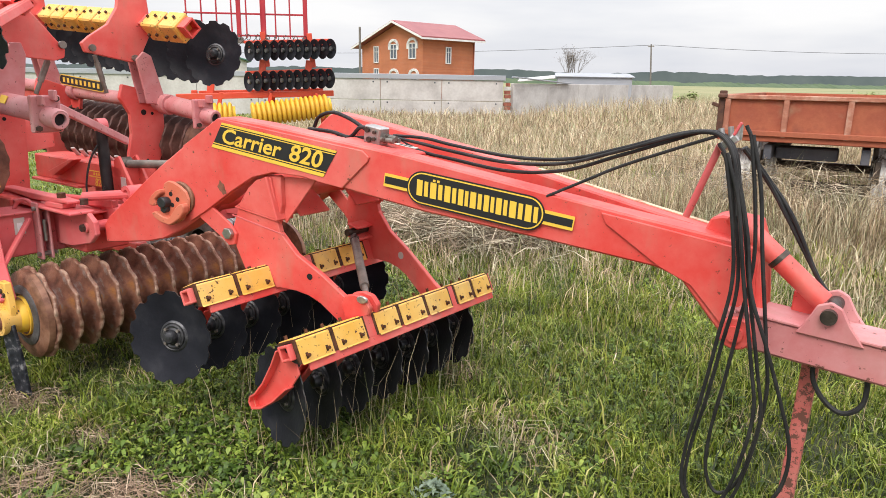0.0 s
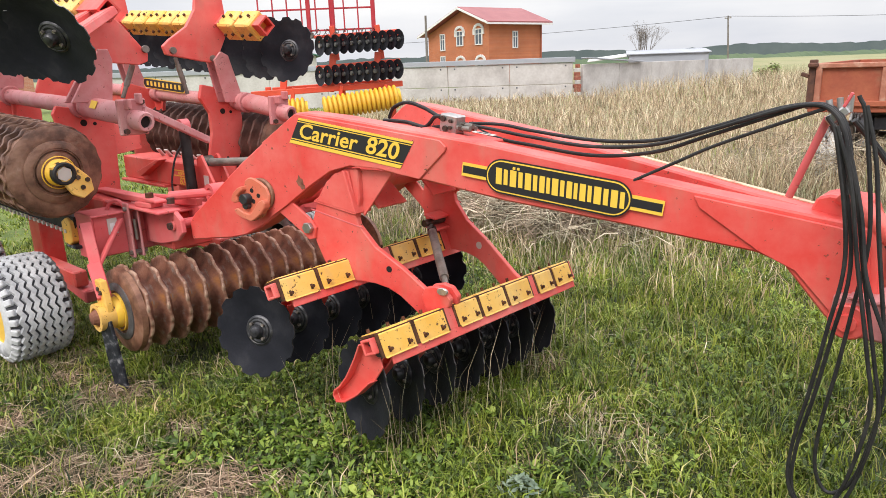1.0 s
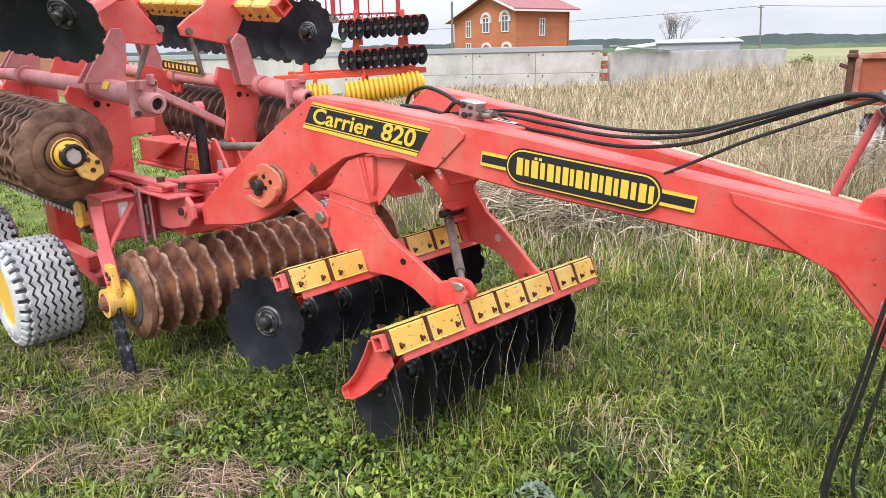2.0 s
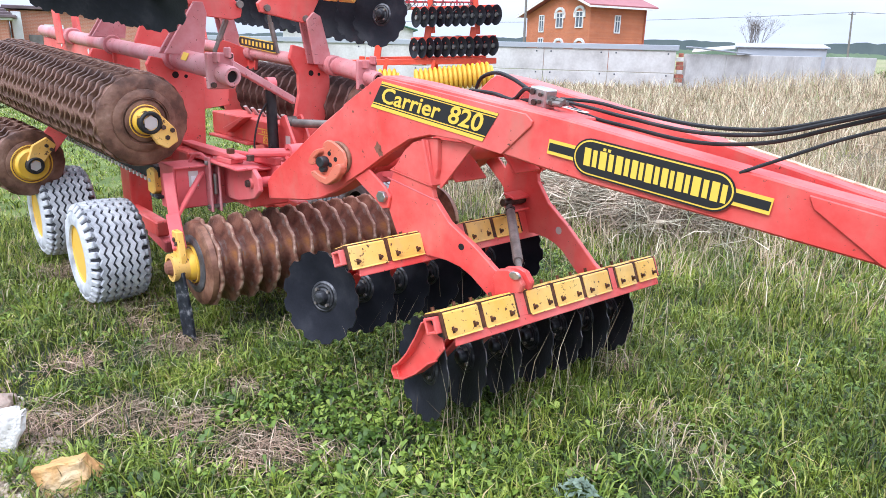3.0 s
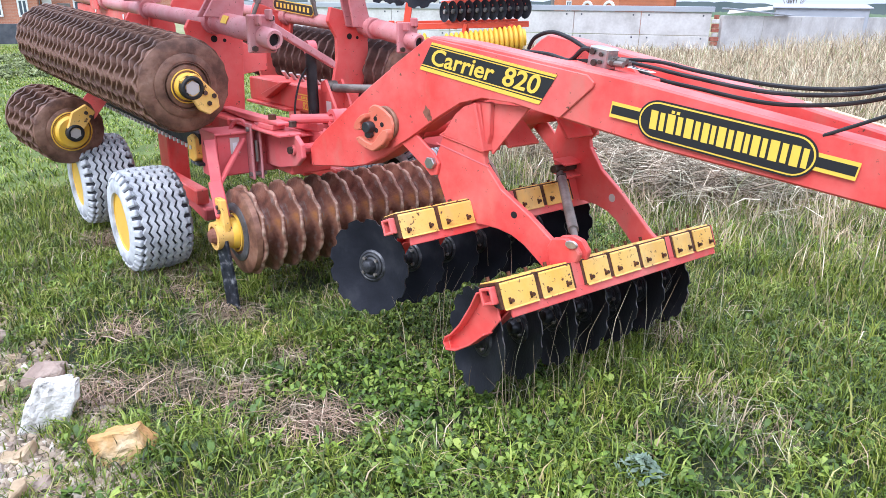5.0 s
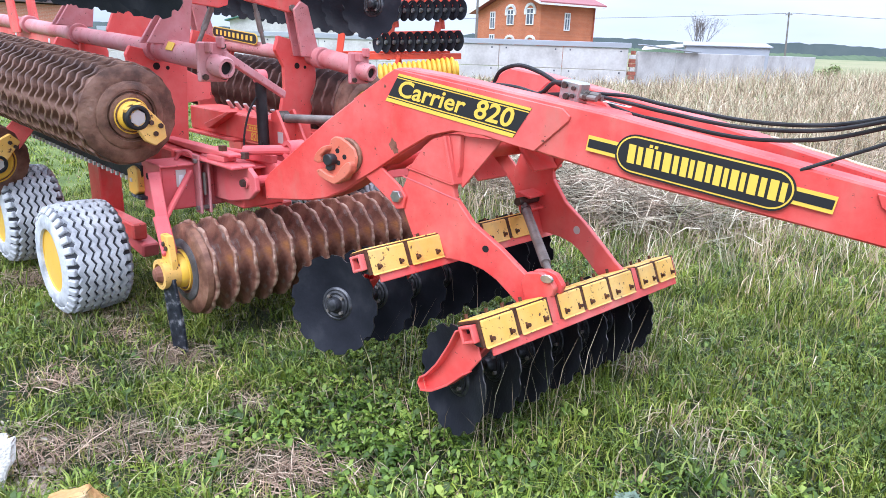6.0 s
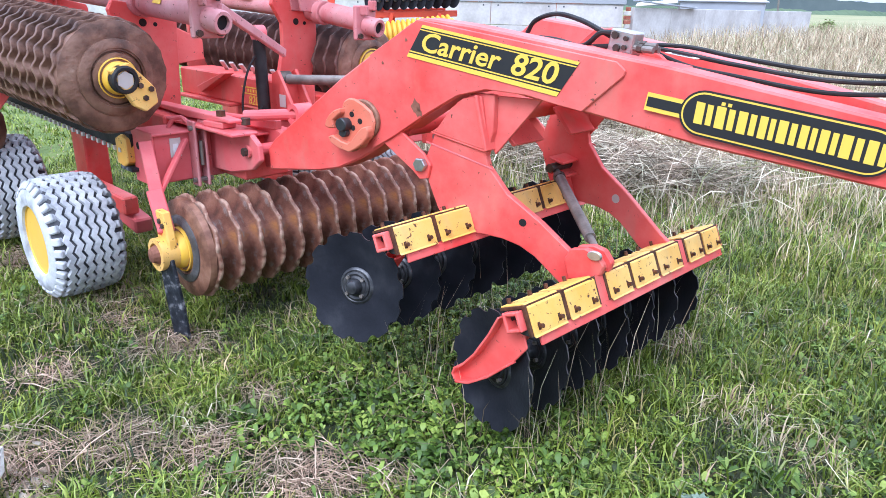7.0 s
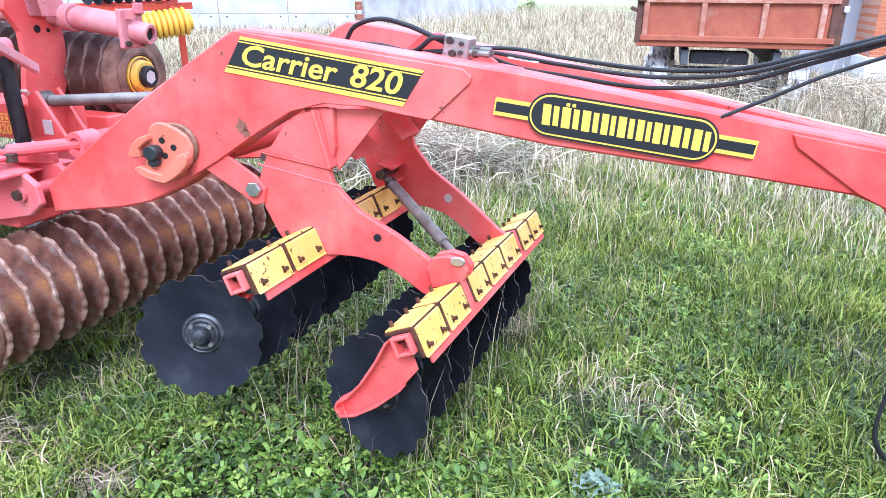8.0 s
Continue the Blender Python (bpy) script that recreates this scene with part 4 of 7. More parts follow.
# rear frame
for v in (0.0, 1.2):
    part("side_beam", boxed((-3.47, v, 0.93), (2.06, 0.14, 0.2), (0, 0, 0), 0.01), RED, harrow)
    part("axle_leg", boxed((-3.92, v + 0.02, 0.60), (0.24, 0.16, 0.75), (0, 0, 0), 0.01), RED, harrow)
    part("bogie_arm", boxed((-3.62, v - 0.05, 0.36), (1.0, 0.10, 0.12), (0, 0, 0), 0.012), RED, harrow)
part("front_foot", boxed((-3.28, 0.0, 0.25), (0.40, 0.12, 0.10), (0, 8, 0), 0.012), PINK, harrow)
rb = part("main_beam", boxed((-2.76, 0.62, 1.115), (1.24, 0.24, 0.17), (0, 0, 0), 0.008), RED, harrow, "red box section main beam")
part("rib", prism([(-3.05, 1.10), (-2.70, 1.215), (-2.64, 1.215), (-2.98, 1.07)], 0.44, 0.50, 0.004), RED, rb)
part("lower_flange", boxed((-3.0, 0.50, 1.02), (0.7, 0.10, 0.02), (0, 0, 0), 0.004), RED, rb)
for k in range(7):
    part("tooth", bar((-3.02 + 0.12 * k, 0.66, 1.20), (-2.98 + 0.12 * k, 0.60, 1.262 - 0.003 * k), 0.03, 0.014, 0.003), STICKER, rb)
for z in (1.142, 1.104):
    part("badge_line", boxed((-2.42, 0.4985, z), (0.30, 0.002, 0.007), (0, 0, 0)), DECAL_Y, rb)
for k in range(6):
    part("badge_mark", boxed((-2.50 + 0.032 * k, 0.4985, 1.123), (0.018, 0.002, 0.018), (0, 0, 0)), DECAL_Y, rb)


def lettering(text, size, m, mat, parent, shear=0.22, bold=0.012, label=""):
    cu = bpy.data.curves.new("lettering", "FONT")
    cu.body, cu.size, cu.shear, cu.offset, cu.extrude = text, size, shear, bold * size, 0.0006
    cu.resolution_u = 3
    tmp = bpy.data.objects.new("tmp", cu)
    me = bpy.data.meshes.new_from_object(tmp)
    bpy.data.objects.remove(tmp)
    bpy.data.curves.remove(cu)
    me.materials.clear()
    me.materials.append(mat)
    ob = new("lettering", me)
    ob.parent = parent
    ob.matrix_basis = m
    return tagged(ob, label)


lettering("820", 0.075, Matrix.Translation((-2.50, 0.498, 1.043)) @ pose(0, 0, 0, 90, 0, 0), DECAL_Y, rb)

# fold towers and hinge tubes
TOWER = [(-0.18, 1.58), (-0.15, 1.63), (0.19, 1.56), (0.20, 1.53), (0.175, 1.07), (0.17, 0.95), (-0.14, 0.95), (-0.15, 1.1), (-0.14, 1.4)]
TOWER2 = [(-0.15, 1.18), (-0.11, 1.35), (-0.11, 1.50), (-0.18, 1.62), (-0.15, 1.72), (-0.06, 1.70), (0.16, 1.62), (0.17, 1.43), (0.15, 1.22), (0.05, 1.02), (-0.1, 0.92)]
for off, uu, outline in ((0.0, -2.74, TOWER), (1.10, -2.86, TOWER2)):
    ob = part("fold_tower", prism(outline, -0.02, 0.02, 0.004), RED, harrow)
    ob.matrix_basis = pose(uu, off, 0, 0, 0, 90)
    for x, z, r in ((0.0, 1.51, 0.022), (0.07, 1.50, 0.012), (0.0, 1.14, 0.012)):
        part("hole", rodded((x, -0.022, z), (x, -0.019, z), r, 14), HOLE, ob)
    bk = part("fold_tower", prism(outline, -0.02, 0.02, 0.004), RED, harrow)
    bk.matrix_basis = pose(uu - 1.35, off, 0.03, 0, 0, 90)
for v, u0, zz in ((0.0, -2.0, 1.575), (1.22, -2.27, 1.53)):
    tb = part("hinge_tube", rodded((u0, v, zz), (-2.62, v, zz + 0.04), 0.068, 28), FADED, harrow, "faded pinkish hinge tube", True)
    part("tube", rodded((-2.62, v, zz + 0.035), (-6.5, v, zz + 0.225), 0.056, 24), FADED, tb, "", True)
    for cu_ in (-2.66, -4.05, -5.25):
        cz_ = zz + 0.04 + (-2.66 - cu_) * 0.049
        part("collar", rodded((cu_, v, cz_), (cu_ - 0.09, v, cz_ + 0.004), 0.078, 24, None, 0.006), FADED, tb, "", True)
    fl = part("flange", boxed((u0 + 0.018, v, zz - 0.01), (0.032, 0.17, 0.21), (0, 0, 0), 0.008), FADED, tb)
    for sg in (1, -1):
        part("knuckle", boxed((u0 + 0.055, v + sg * 0.035, zz + 0.095 - 0.03 * (sg < 0)), (0.07, 0.022, 0.06), (0, 0, 0), 0.006), FADED, fl)
    part("tube_end", lathe([(0.058, 0.0), (0.058, 0.10), (0.052, 0.108), (0.036, 0.108), (0.036, 0.02)], 24, pose(u0 + 0.03, v + 0.01, zz - 0.025, 0, 98, 8)), FADED, tb, "", True)
    part("tube_hole", rodded((u0 + 0.100, v + 0.017, zz - 0.035), (u0 + 0.120, v + 0.02, zz - 0.037), 0.0355, 18), HOLE, tb)
    for a, c in ((0.055, 0.075), (-0.055, -0.09), (0.055, -0.09)):
        part("bolt", rodded((u0 + 0.033, v + a, zz + c), (u0 + 0.055, v + a, zz + c), 0.017, 6), DARKSTEEL, tb)
    # plate under the tube's far half and the bracket at its end
    up = part("wing_rail", prism([(-4.05, zz - 0.045), (-4.02, zz + 0.055), (-6.45, zz + 0.16), (-6.5, zz + 0.07)], v - 0.015, v + 0.015, 0.004), RED, harrow)
    # white discs stand for bright sky seen through holes in the rail
    for k in range(2):
        part("plug", rodded((-4.75 - 0.95 * k, v - 0.02, zz + 0.045 + 0.047 * k), (-4.75 - 0.95 * k, v - 0.014, zz + 0.045 + 0.047 * k), 0.022, 14), WHITEPAINT, up)
    part("end_bracket", prism([(-5.55, zz + 0.10), (-5.30, zz + 0.10), (-5.42, zz + 0.46), (-5.62, zz + 0.46)], v - 0.09, v - 0.07, 0.004), RED, harrow)
    part("end_bracket", prism([(-5.55, zz + 0.10), (-5.30, zz + 0.10), (-5.42, zz + 0.46), (-5.62, zz + 0.46)], v + 0.07, v + 0.09, 0.004), RED, harrow)
part("tube_sticker", boxed((-2.36, -0.0615, 1.637), (0.085, 0.004, 0.05), (-28, 4, 0), 0.001), DECAL_Y, harrow, "yellow warning sticker")
def pill(half, r, n=8):
    return [(half + r * math.cos(q), r * math.sin(q)) for q in [-math.pi / 2 + math.pi * k / n for k in range(n + 1)]] + [(-half + r * math.cos(q), r * math.sin(q)) for q in [math.pi / 2 + math.pi * k / n for k in range(n + 1)]]


tbm = pose(-3.86, 1.155, 1.715, 0, 4.6, 0)
tub = part("tube_badge", prism(pill(0.33, 0.044), -0.004, 0.004), DECAL_Y, harrow, "black and yellow oval sticker")
tub.matrix_basis = tbm
part("badge_field", prism(pill(0.33, 0.037), -0.0055, -0.003), DECAL_K, tub)
for k in range(9):
    part("badge_mark", boxed((-0.29 + 0.072 * k, -0.006, 0), (0.036, 0.002, 0.040)), DECAL_Y, tub)
part("brace", bar((-1.95, 0.06, 1.60), (-2.36, 0.68, 1.345), 0.03, 0.05, 0.006), FADED, harrow)
part("fold_ram", rodded((-2.30, 0.475, 1.43), (-2.28, 0.47, 1.02), 0.036, 18), BLACK, harrow, "black hydraulic ram with thin hose", True)
part("ram_eye", lathe([(0.045, -0.03), (0.045, 0.03), (0.022, 0.03), (0.022, -0.03)], 20, pose(-2.30, 0.475, 1.465, 90), None, None, True), PINK, harrow, "", True)
part("ram_hose", hose([(-2.28, 0.43, 1.34), (-2.28, 0.37, 1.24), (-2.28, 0.33, 1.08), (-2.26, 0.34, 0.97), (-2.25, 0.39, 0.98), (-2.24, 0.43, 1.07)], 0.0065), BLACK, harrow, "", True)
rod_ = part("stay_rod", rodded((-2.15, 0.56, 1.215), (-1.55, 0.82, 1.24), 0.028, 18), STEEL2, harrow, "grey steel stay rod", True)
part("eye", lathe([(0.05, -0.04), (0.05, 0.04), (0.02, 0.04), (0.02, -0.04)], 18, pose(-2.19, 0.55, 1.21, 90), None, None, True), DARKSTEEL, rod_, "", True)
for dv in (-0.06, 0.06):
    part("stay_lug", prism([(-2.25, 0.98), (-2.23, 1.24), (-2.17, 1.27), (-2.12, 1.2), (-1.98, 1.0)], 0.57 + dv - 0.01, 0.57 + dv + 0.01, 0.003), RED, harrow)
part("sticker", boxed((-2.12, 0.495, 1.10), (0.06, 0.004, 0.07), (0, 0, 0), 0.001), STICKER, harrow)
part("back_plate", prism([(-0.10, 1.60), (-0.14, 1.72), (-0.08, 1.86), (0.12, 1.90), (0.26, 1.84), (0.30, 1.60)], -0.015, 0.015, 0.004), RED, harrow).matrix_basis = pose(-3.45, 0.12, 0, 0, 0, 90)
part("inner_plate", prism([(0.14, 1.24), (0.14, 1.46), (0.24, 1.50), (0.46, 1.40), (0.46, 1.28)], -0.012, 0.012, 0.004), RED, harrow).matrix_basis = pose(-2.95, 0.0, 0, 0, 0, 90)
# lift arms and plates that carry the wing toolbars
P1 = [(0.02, 2.08), (0.10, 2.16), (0.20, 2.17), (0.25, 2.12), (0.40, 1.94), (0.39, 1.89), (0.33, 1.87), (0.10, 1.89), (0.04, 1.96)]
P2 = [(-0.44, 1.94), (-0.46, 2.0), (-0.40, 2.05), (-0.26, 2.14), (-0.18, 2.26), (-0.15, 2.42), (0.05, 2.42), (0.07, 2.2), (0.05, 2.06), (-0.04, 1.90), (-0.10, 1.88)]
for outline, off, uu, arm_pts in ((P1, 0.0, -2.52, [(-0.15, 1.65), (0.10, 1.64), (0.14, 1.90), (0.12, 1.97), (0.06, 1.97)]), (P2, 1.10, -2.78, [(-0.03, 1.58), (0.13, 1.57), (0.03, 1.93), (-0.03, 1.96), (-0.09, 1.9)])):
    for du in (0.0, -1.6):
        ob = part("wing_plate", prism(outline, -0.018, 0.018, 0.004), RED, harrow)
        ob.matrix_basis = pose(uu + du, off, -du * 0.06, 0, 0, 90)
        for x, z in (outline[4], outline[-2]) if outline is P1 else (outline[0], outline[-1]):
            part("bolt", rodded((x * 0.92 + 0.012, -0.04, z + 0.03), (x * 0.92 + 0.012, -0.015, z + 0.03), 0.024, 12), STEEL2, ob)
        for s in (-0.06, 0.05):
            ar = part("fold_arm", prism(arm_pts, -0.012, 0.012, 0.004), FADED, harrow)
            ar.matrix_basis = pose(uu + du + s, off, -du * 0.06, 0, 0, 90)
for a, c in (((-2.6, 0.23, 1.66), (-2.6, 0.35, 1.92)), ((-2.72, 0.76, 1.66), (-2.72, 0.70, 1.92))):
    st = part("lock_rod", rodded(a, c, 0.014, 12), STEEL2, harrow, "dull threaded locking rod", True)
    part("lock_sleeve", rodded((a[0], a[1] * 0.7 + c[1] * 0.3, a[2] * 0.7 + c[2] * 0.3), (a[0], a[1] * 0.2 + c[1] * 0.8, a[2] * 0.2 + c[2] * 0.8), 0.019, 12), STEEL2, st, "", True)
# wing toolbars with their discs
for v, u0, z, slope, side, hub in ((0.05, -2.23, 2.182, 0.062, -1, (-1.70, -0.45, 2.0)), (1.14, -2.23, 2.115, 0.078, 1, (-2.357, 1.44, 1.949))):
    m, l = axis_m((u0 + 0.04, v, z), (-5.3, v, z + slope * 3.1))
    wb = part("toolbar", bevel(lathe([(H * 1.2, 0), (H * 1.2, l), (H * 0.9, l), (H * 0.9, 0)], 4, m, None, None, True), 0.006), RED, harrow)
    part("socket", rodded((u0 - 0.05, v, z), (u0 - 0.06, v, z), H * 0.9, 4), SOCKET, wb)
    for k in range(13):
        x, zz = u0 - 0.035 - 0.225 * k, z + 0.008 + slope * 0.225 * k
        if (side > 0 and k in (2, 3, 9)) or (side < 0 and k in (0, 8)):
            continue
        cl = part("clamp_plate", boxed((x - 0.1, v, zz), (0.188, 0.158, 0.158), (45, math.degrees(math.atan(slope)), 0), 0.012), YELLOW, wb, "chipped yellow folded clamp plate")
        for dx in (-0.05, 0.05):
            for sg in (1, -1):
                part("bolt", rodded((x - 0.1 + dx, v - 0.055, zz + sg * 0.062), (x - 0.1 + dx, v - 0.066, zz + sg * 0.073), 0.012, 6), BOLTRUST, cl)
    for k in range(11):
        disc_unit((hub[0] - 0.25 * k, hub[1], hub[2] + 0.25 * slope * k), (0.36, -0.92, 0.12) if side > 0 else (0.40, -0.80, -0.45), 17 * k)
    if side < 0:
        for k in range(2):
            part("disc_arm", channel((u0 + 0.03 - 0.25 * k, v - 0.02, z + 0.0155 * k), (hub[0] - 0.03 - 0.25 * k, hub[1] + 0.07, hub[2] + 0.01 + 0.0155 * k), 0.11, 0.045, 200), RED, wb)
# scraper rail under the near wing roller
sr = part("scraper_rail", bar((-2.42, -0.25, 0.905), (-4.1, -0.385, 1.015), 0.05, 0.10, 0.004, 0), BLACK, harrow, "black scraper rail with teeth")
for k in range(26):
    part("tooth", boxed((-2.50 - 0.062 * k, -0.30 - 0.005 * k, 0.862 + 0.0041 * k), (0.022, 0.014, 0.022), (0, 4, 4)), STICKER, sr)
part("rail_bracket", prism([(-2.56, 0.78), (-2.56, 0.92), (-2.48, 0.95), (-2.42, 0.93), (-2.42, 0.80), (-2.48, 0.77)], -0.30, -0.20, 0.006), YELLOW, sr, "yellow rail bracket")
part("bracket_foot", boxed((-2.46, -0.24, 0.765), (0.15, 0.12, 0.02), (0, 0, 0), 0.004), BLACKMETAL, sr)


# transport wheels
def wheel(at):
    h = new("wheel")
    h.parent = harrow
    base = lathe([(0.19, -0.15), (0.205, -0.185), (0.265, -0.19), (0.295, -0.172), (0.318, -0.135), (0.327, -0.09), (0.33, 0.09), (0.318, 0.135), (0.295, 0.172), (0.265, 0.19), (0.205, 0.185), (0.19, 0.15)], 56, pose(0, 0, 0, 90), None, None, True)
    part("tyre", base, GROOVE, h, "implement tyre greyed with dried mud", True)
    for sg in (1, -1):
        part("side_wall", lathe([(0.188, sg * 0.16), (0.20, sg * 0.188), (0.225, sg * 0.196), (0.262, sg * 0.195), (0.288, sg * 0.182), (0.285, sg * 0.165), (0.22, sg * 0.16)], 48, pose(0, 0, 0, 90), None, None, True), TYRE, h, "", True)
        for k in range(30):
            a = 2 * math.pi * k / 30 + (0.1 if sg > 0 else 0.0)
            lug = part("shoulder_lug", boxed((0.306, sg * 0.160, 0), (0.052, 0.035, 0.042), (0, 0, -sg * 38), 0.006), TYRE, h)
            lug.matrix_basis = pose(0, 0, 0, 0, math.degrees(a), 0)
    for k in range(6):
        y = (k - 2.5) * 0.046
        dr = 0.006 * (abs(k - 2.5) / 2.5) ** 3
        zig = lambda i, a, rr, hh: (rr, hh + 0.010 * (2 * abs((a * 30 / (2 * math.pi)) % 1 * 2 - 1) - 1))
        part("tread_rib", lathe([(0.325 - dr, y - 0.0165), (0.347 - dr, y - 0.0145), (0.347 - dr, y + 0.0145), (0.325 - dr, y + 0.0165)], 120, pose(0, 0, 0, 90), None, zig, True), TYRE, h)
    part("rim", lathe([(0.195, 0.168), (0.200, 0.178), (0.190, 0.172), (0.178, 0.14), (0.172, 0.06), (0.165, 0.035), (0.09, 0.04), (0.085, 0.08), (0.04, 0.09)], 40, pose(0, 0, 0, 90)), RIMYEL, h, "yellow steel rim", True)
    h.matrix_basis = pose(*at)
    return h


w0 = wheel((-2.79, -0.53, 0.36))
copy_thing(w0, pose(-3.92, -0.55, 0.42))
copy_thing(w0, pose(-2.80, 1.66, 0.335, 0, 0, 180))
copy_thing(w0, pose(-3.85, 1.66, 0.335, 0, 0, 180))

FRONT = set(bpy.data.objects)
# tongue, stand and hoses at the front
tg = part("tongue", boxed((2.42, VC, 0.885), (1.6, 0.17, 0.135), (0, 3.4, 0), 0.01), FADED, harrow, "faded red drawbar tongue")
part("top_strip", boxed((2.42, VC, 0.955), (1.5, 0.19, 0.012), (0, 3.4, 0), 0.003), FADED, tg)
part("tongue_pin", rodded((1.68, 0.655, 0.915), (1.68, 0.90, 0.915), 0.062, 24, None, 0.006), RED, harrow)
part("pin_cap", rodded((1.68, 0.64, 0.915), (1.68, 0.66, 0.915), 0.03, 14), RED, harrow)
part("stand_leg", boxed((1.905, VC + 0.10, 0.42), (0.055, 0.055, 0.86), (0, 1.5, 0), 0.005), SCRATCHED, harrow, "scratched red square stand leg")
part("stand_foot", boxed((1.905, VC + 0.10, 0.02), (0.2, 0.2, 0.03), (0, 0, 0), 0.006), PINK, harrow)
part("stand_top", boxed((1.87, VC + 0.10, 1.02), (0.085, 0.085, 0.10), (0, 1.5, 0), 0.006), RED, harrow)
for dv in (-0.10, 0.085):
    lg = part("pin_lug", prism([(1.87, 0.965), (1.905, 1.03), (1.925, 1.075), (1.965, 1.092), (2.0, 1.075), (2.03, 1.02), (2.08, 0.955)], VC + dv, VC + dv + 0.018, 0.004), FADED, tg)
part("lug_pin", rodded((1.965, VC - 0.125, 1.045), (1.965, VC + 0.12, 1.045), 0.026, 16), DARKSTEEL, tg, "", True)
rm = part("ram", rodded((1.93, VC + 0.01, 1.06), (1.60, VC + 0.01, 1.33), 0.037, 24), RED, harrow, "red hydraulic drawbar ram", True)
part("ram_collar", rodded((1.78, VC + 0.01, 1.183), (1.765, VC + 0.01, 1.195), 0.042, 24), DARKSTEEL, rm, "", True)
ms = part("hose_mast", rodded((1.445, VC - 0.04, 1.31), (1.545, VC - 0.06, 1.585), 0.013, 14), PINK, harrow, "", True)
part("top_box", prism([(1.50, 1.25), (1.52, 1.305), (1.56, 1.318), (1.68, 1.31), (1.72, 1.2), (1.50, 1.2)], VC + 0.02, VC + 0.17, 0.008), RED, harrow)
cp = part("hose_coupling", boxed((1.575, 0.68, 1.595), (0.07, 0.05, 0.03), (0, -38, 12), 0.004), STEEL, harrow, "steel hose couplings on a mast")
for k in range(3):
    part("nipple", rodded((1.56 + 0.022 * k, 0.66 + 0.02 * k, 1.605), (1.55 + 0.027 * k, 0.66 + 0.02 * k, 1.645 + 0.006 * k), 0.010, 10), STEEL, cp, "", True)
part("clip_lever", boxed((1.605, 0.66, 1.645), (0.010, 0.010, 0.05), (0, 25, 0), 0.002), PINK, cp)
LEFT = [(1.57, 1.60), (1.605, 1.52), (1.665, 1.17), (1.64, 0.91), (1.61, 0.68), (1.575, 0.46), (1.575, 0.30), (1.63, 0.22), (1.70, 0.26), (1.75, 0.38), (1.79, 0.65), (1.76, 0.85), (1.70, 1.15), (1.655, 1.40), (1.60, 1.57)]
for k in range(3):
    o = 0.022 * k
    sag = (0.004, -0.036, 0.024)[k]
    part("hydraulic_hose", hose([(0.02, 0.66 + o, 1.525), (0.20, 0.67 + o, 1.50 + sag), (0.38, 0.68 + o, 1.475 + sag), (0.68, 0.68 + o, 1.448 + sag), (0.95, 0.67 + o * 0.8, 1.468 + sag * 0.75), (1.18, 0.66 + o * 0.6, 1.535 + sag * 0.45), (1.39, 0.64 + o * 0.6, 1.605 + sag * 0.3), (1.50, 0.63 + o, 1.63), (1.57, 0.62 + o, 1.615), (1.62, 0.60 + o, 1.54), (1.655, 0.58 + o, 1.36)], 0.0078), BLACK, harrow, "black rubber hydraulic hose", True)
for k, (dx, dz, sc) in enumerate(((0.0, 0.0, 1.0), (0.012, -0.03, 1.06), (0.05, 0.06, 0.8))):
    part("hydraulic_hose", hose([(1.66 + (x - 1.66) * sc + dx, 0.575 + 0.030 * k, z + dz) for x, z in LEFT], 0.0068), BLACK, harrow, "black rubber hydraulic hose", True)
part("hydraulic_hose", hose([(1.58, 0.65, 1.60), (1.63, 0.62, 1.5), (1.69, 0.60, 1.30), (1.73, 0.58, 1.10), (1.80, 0.58, 0.92), (1.87, 0.59, 0.72), (1.915, 0.60, 0.56), (1.91, 0.60, 0.42), (1.86, 0.60, 0.30), (1.80, 0.60, 0.25)], 0.0070), BLACK, harrow, "black rubber hydraulic hose", True)
for k in range(2):
    part("hydraulic_hose", hose([(1.60, 0.80 + 0.03 * k, 1.57), (1.68, 0.88 + 0.03 * k, 1.45), (1.76 + 0.02 * k, 0.9, 1.32), (1.89, 0.9, 1.11), (1.96 + 0.02 * k, 0.88, 1.02)], 0.0085), BLACK, harrow, "black rubber hydraulic hose", True)
part("hydraulic_hose", hose([(0.93, 0.58, 1.345), (1.08, 0.60, 1.42), (1.21, 0.62, 1.485), (1.42, 0.63, 1.57), (1.55, 0.63, 1.62)], 0.0065), BLACK, harrow, "black rubber hydraulic hose", True)
part("brake_hose", hose([(1.93, 0.75, 0.88), (1.94, 0.74, 0.78), (1.99, 0.73, 0.71), (2.05, 0.72, 0.69), (2.10, 0.73, 0.74), (2.10, 0.75, 0.86)], 0.009), BLACK, harrow, "", True)
HITCH = Matrix.Translation((-0.108, 0.092, -0.0895)) @ Matrix.Scale(1.05, 4)
for ob in [o for o in bpy.data.objects if o not in FRONT and o.parent == harrow]:
    ob.data.transform(HITCH)
    for c in ob.children:
        c.data.transform(HITCH)
vb = part("valve_block", boxed((-0.085, 0.70, 1.522), (0.105, 0.075, 0.088), (0, 8, 0), 0.006), STEEL, harrow, "steel hydraulic valve block")
for x, z, r in ((-0.108, 1.548, 0.014), (-0.098, 1.502, 0.014), (-0.062, 1.537, 0.009), (-0.066, 1.505, 0.009)):
    part("bolt", rodded((x, 0.652, z), (x, 0.664, z), r, 12), DARKSTEEL, vb)
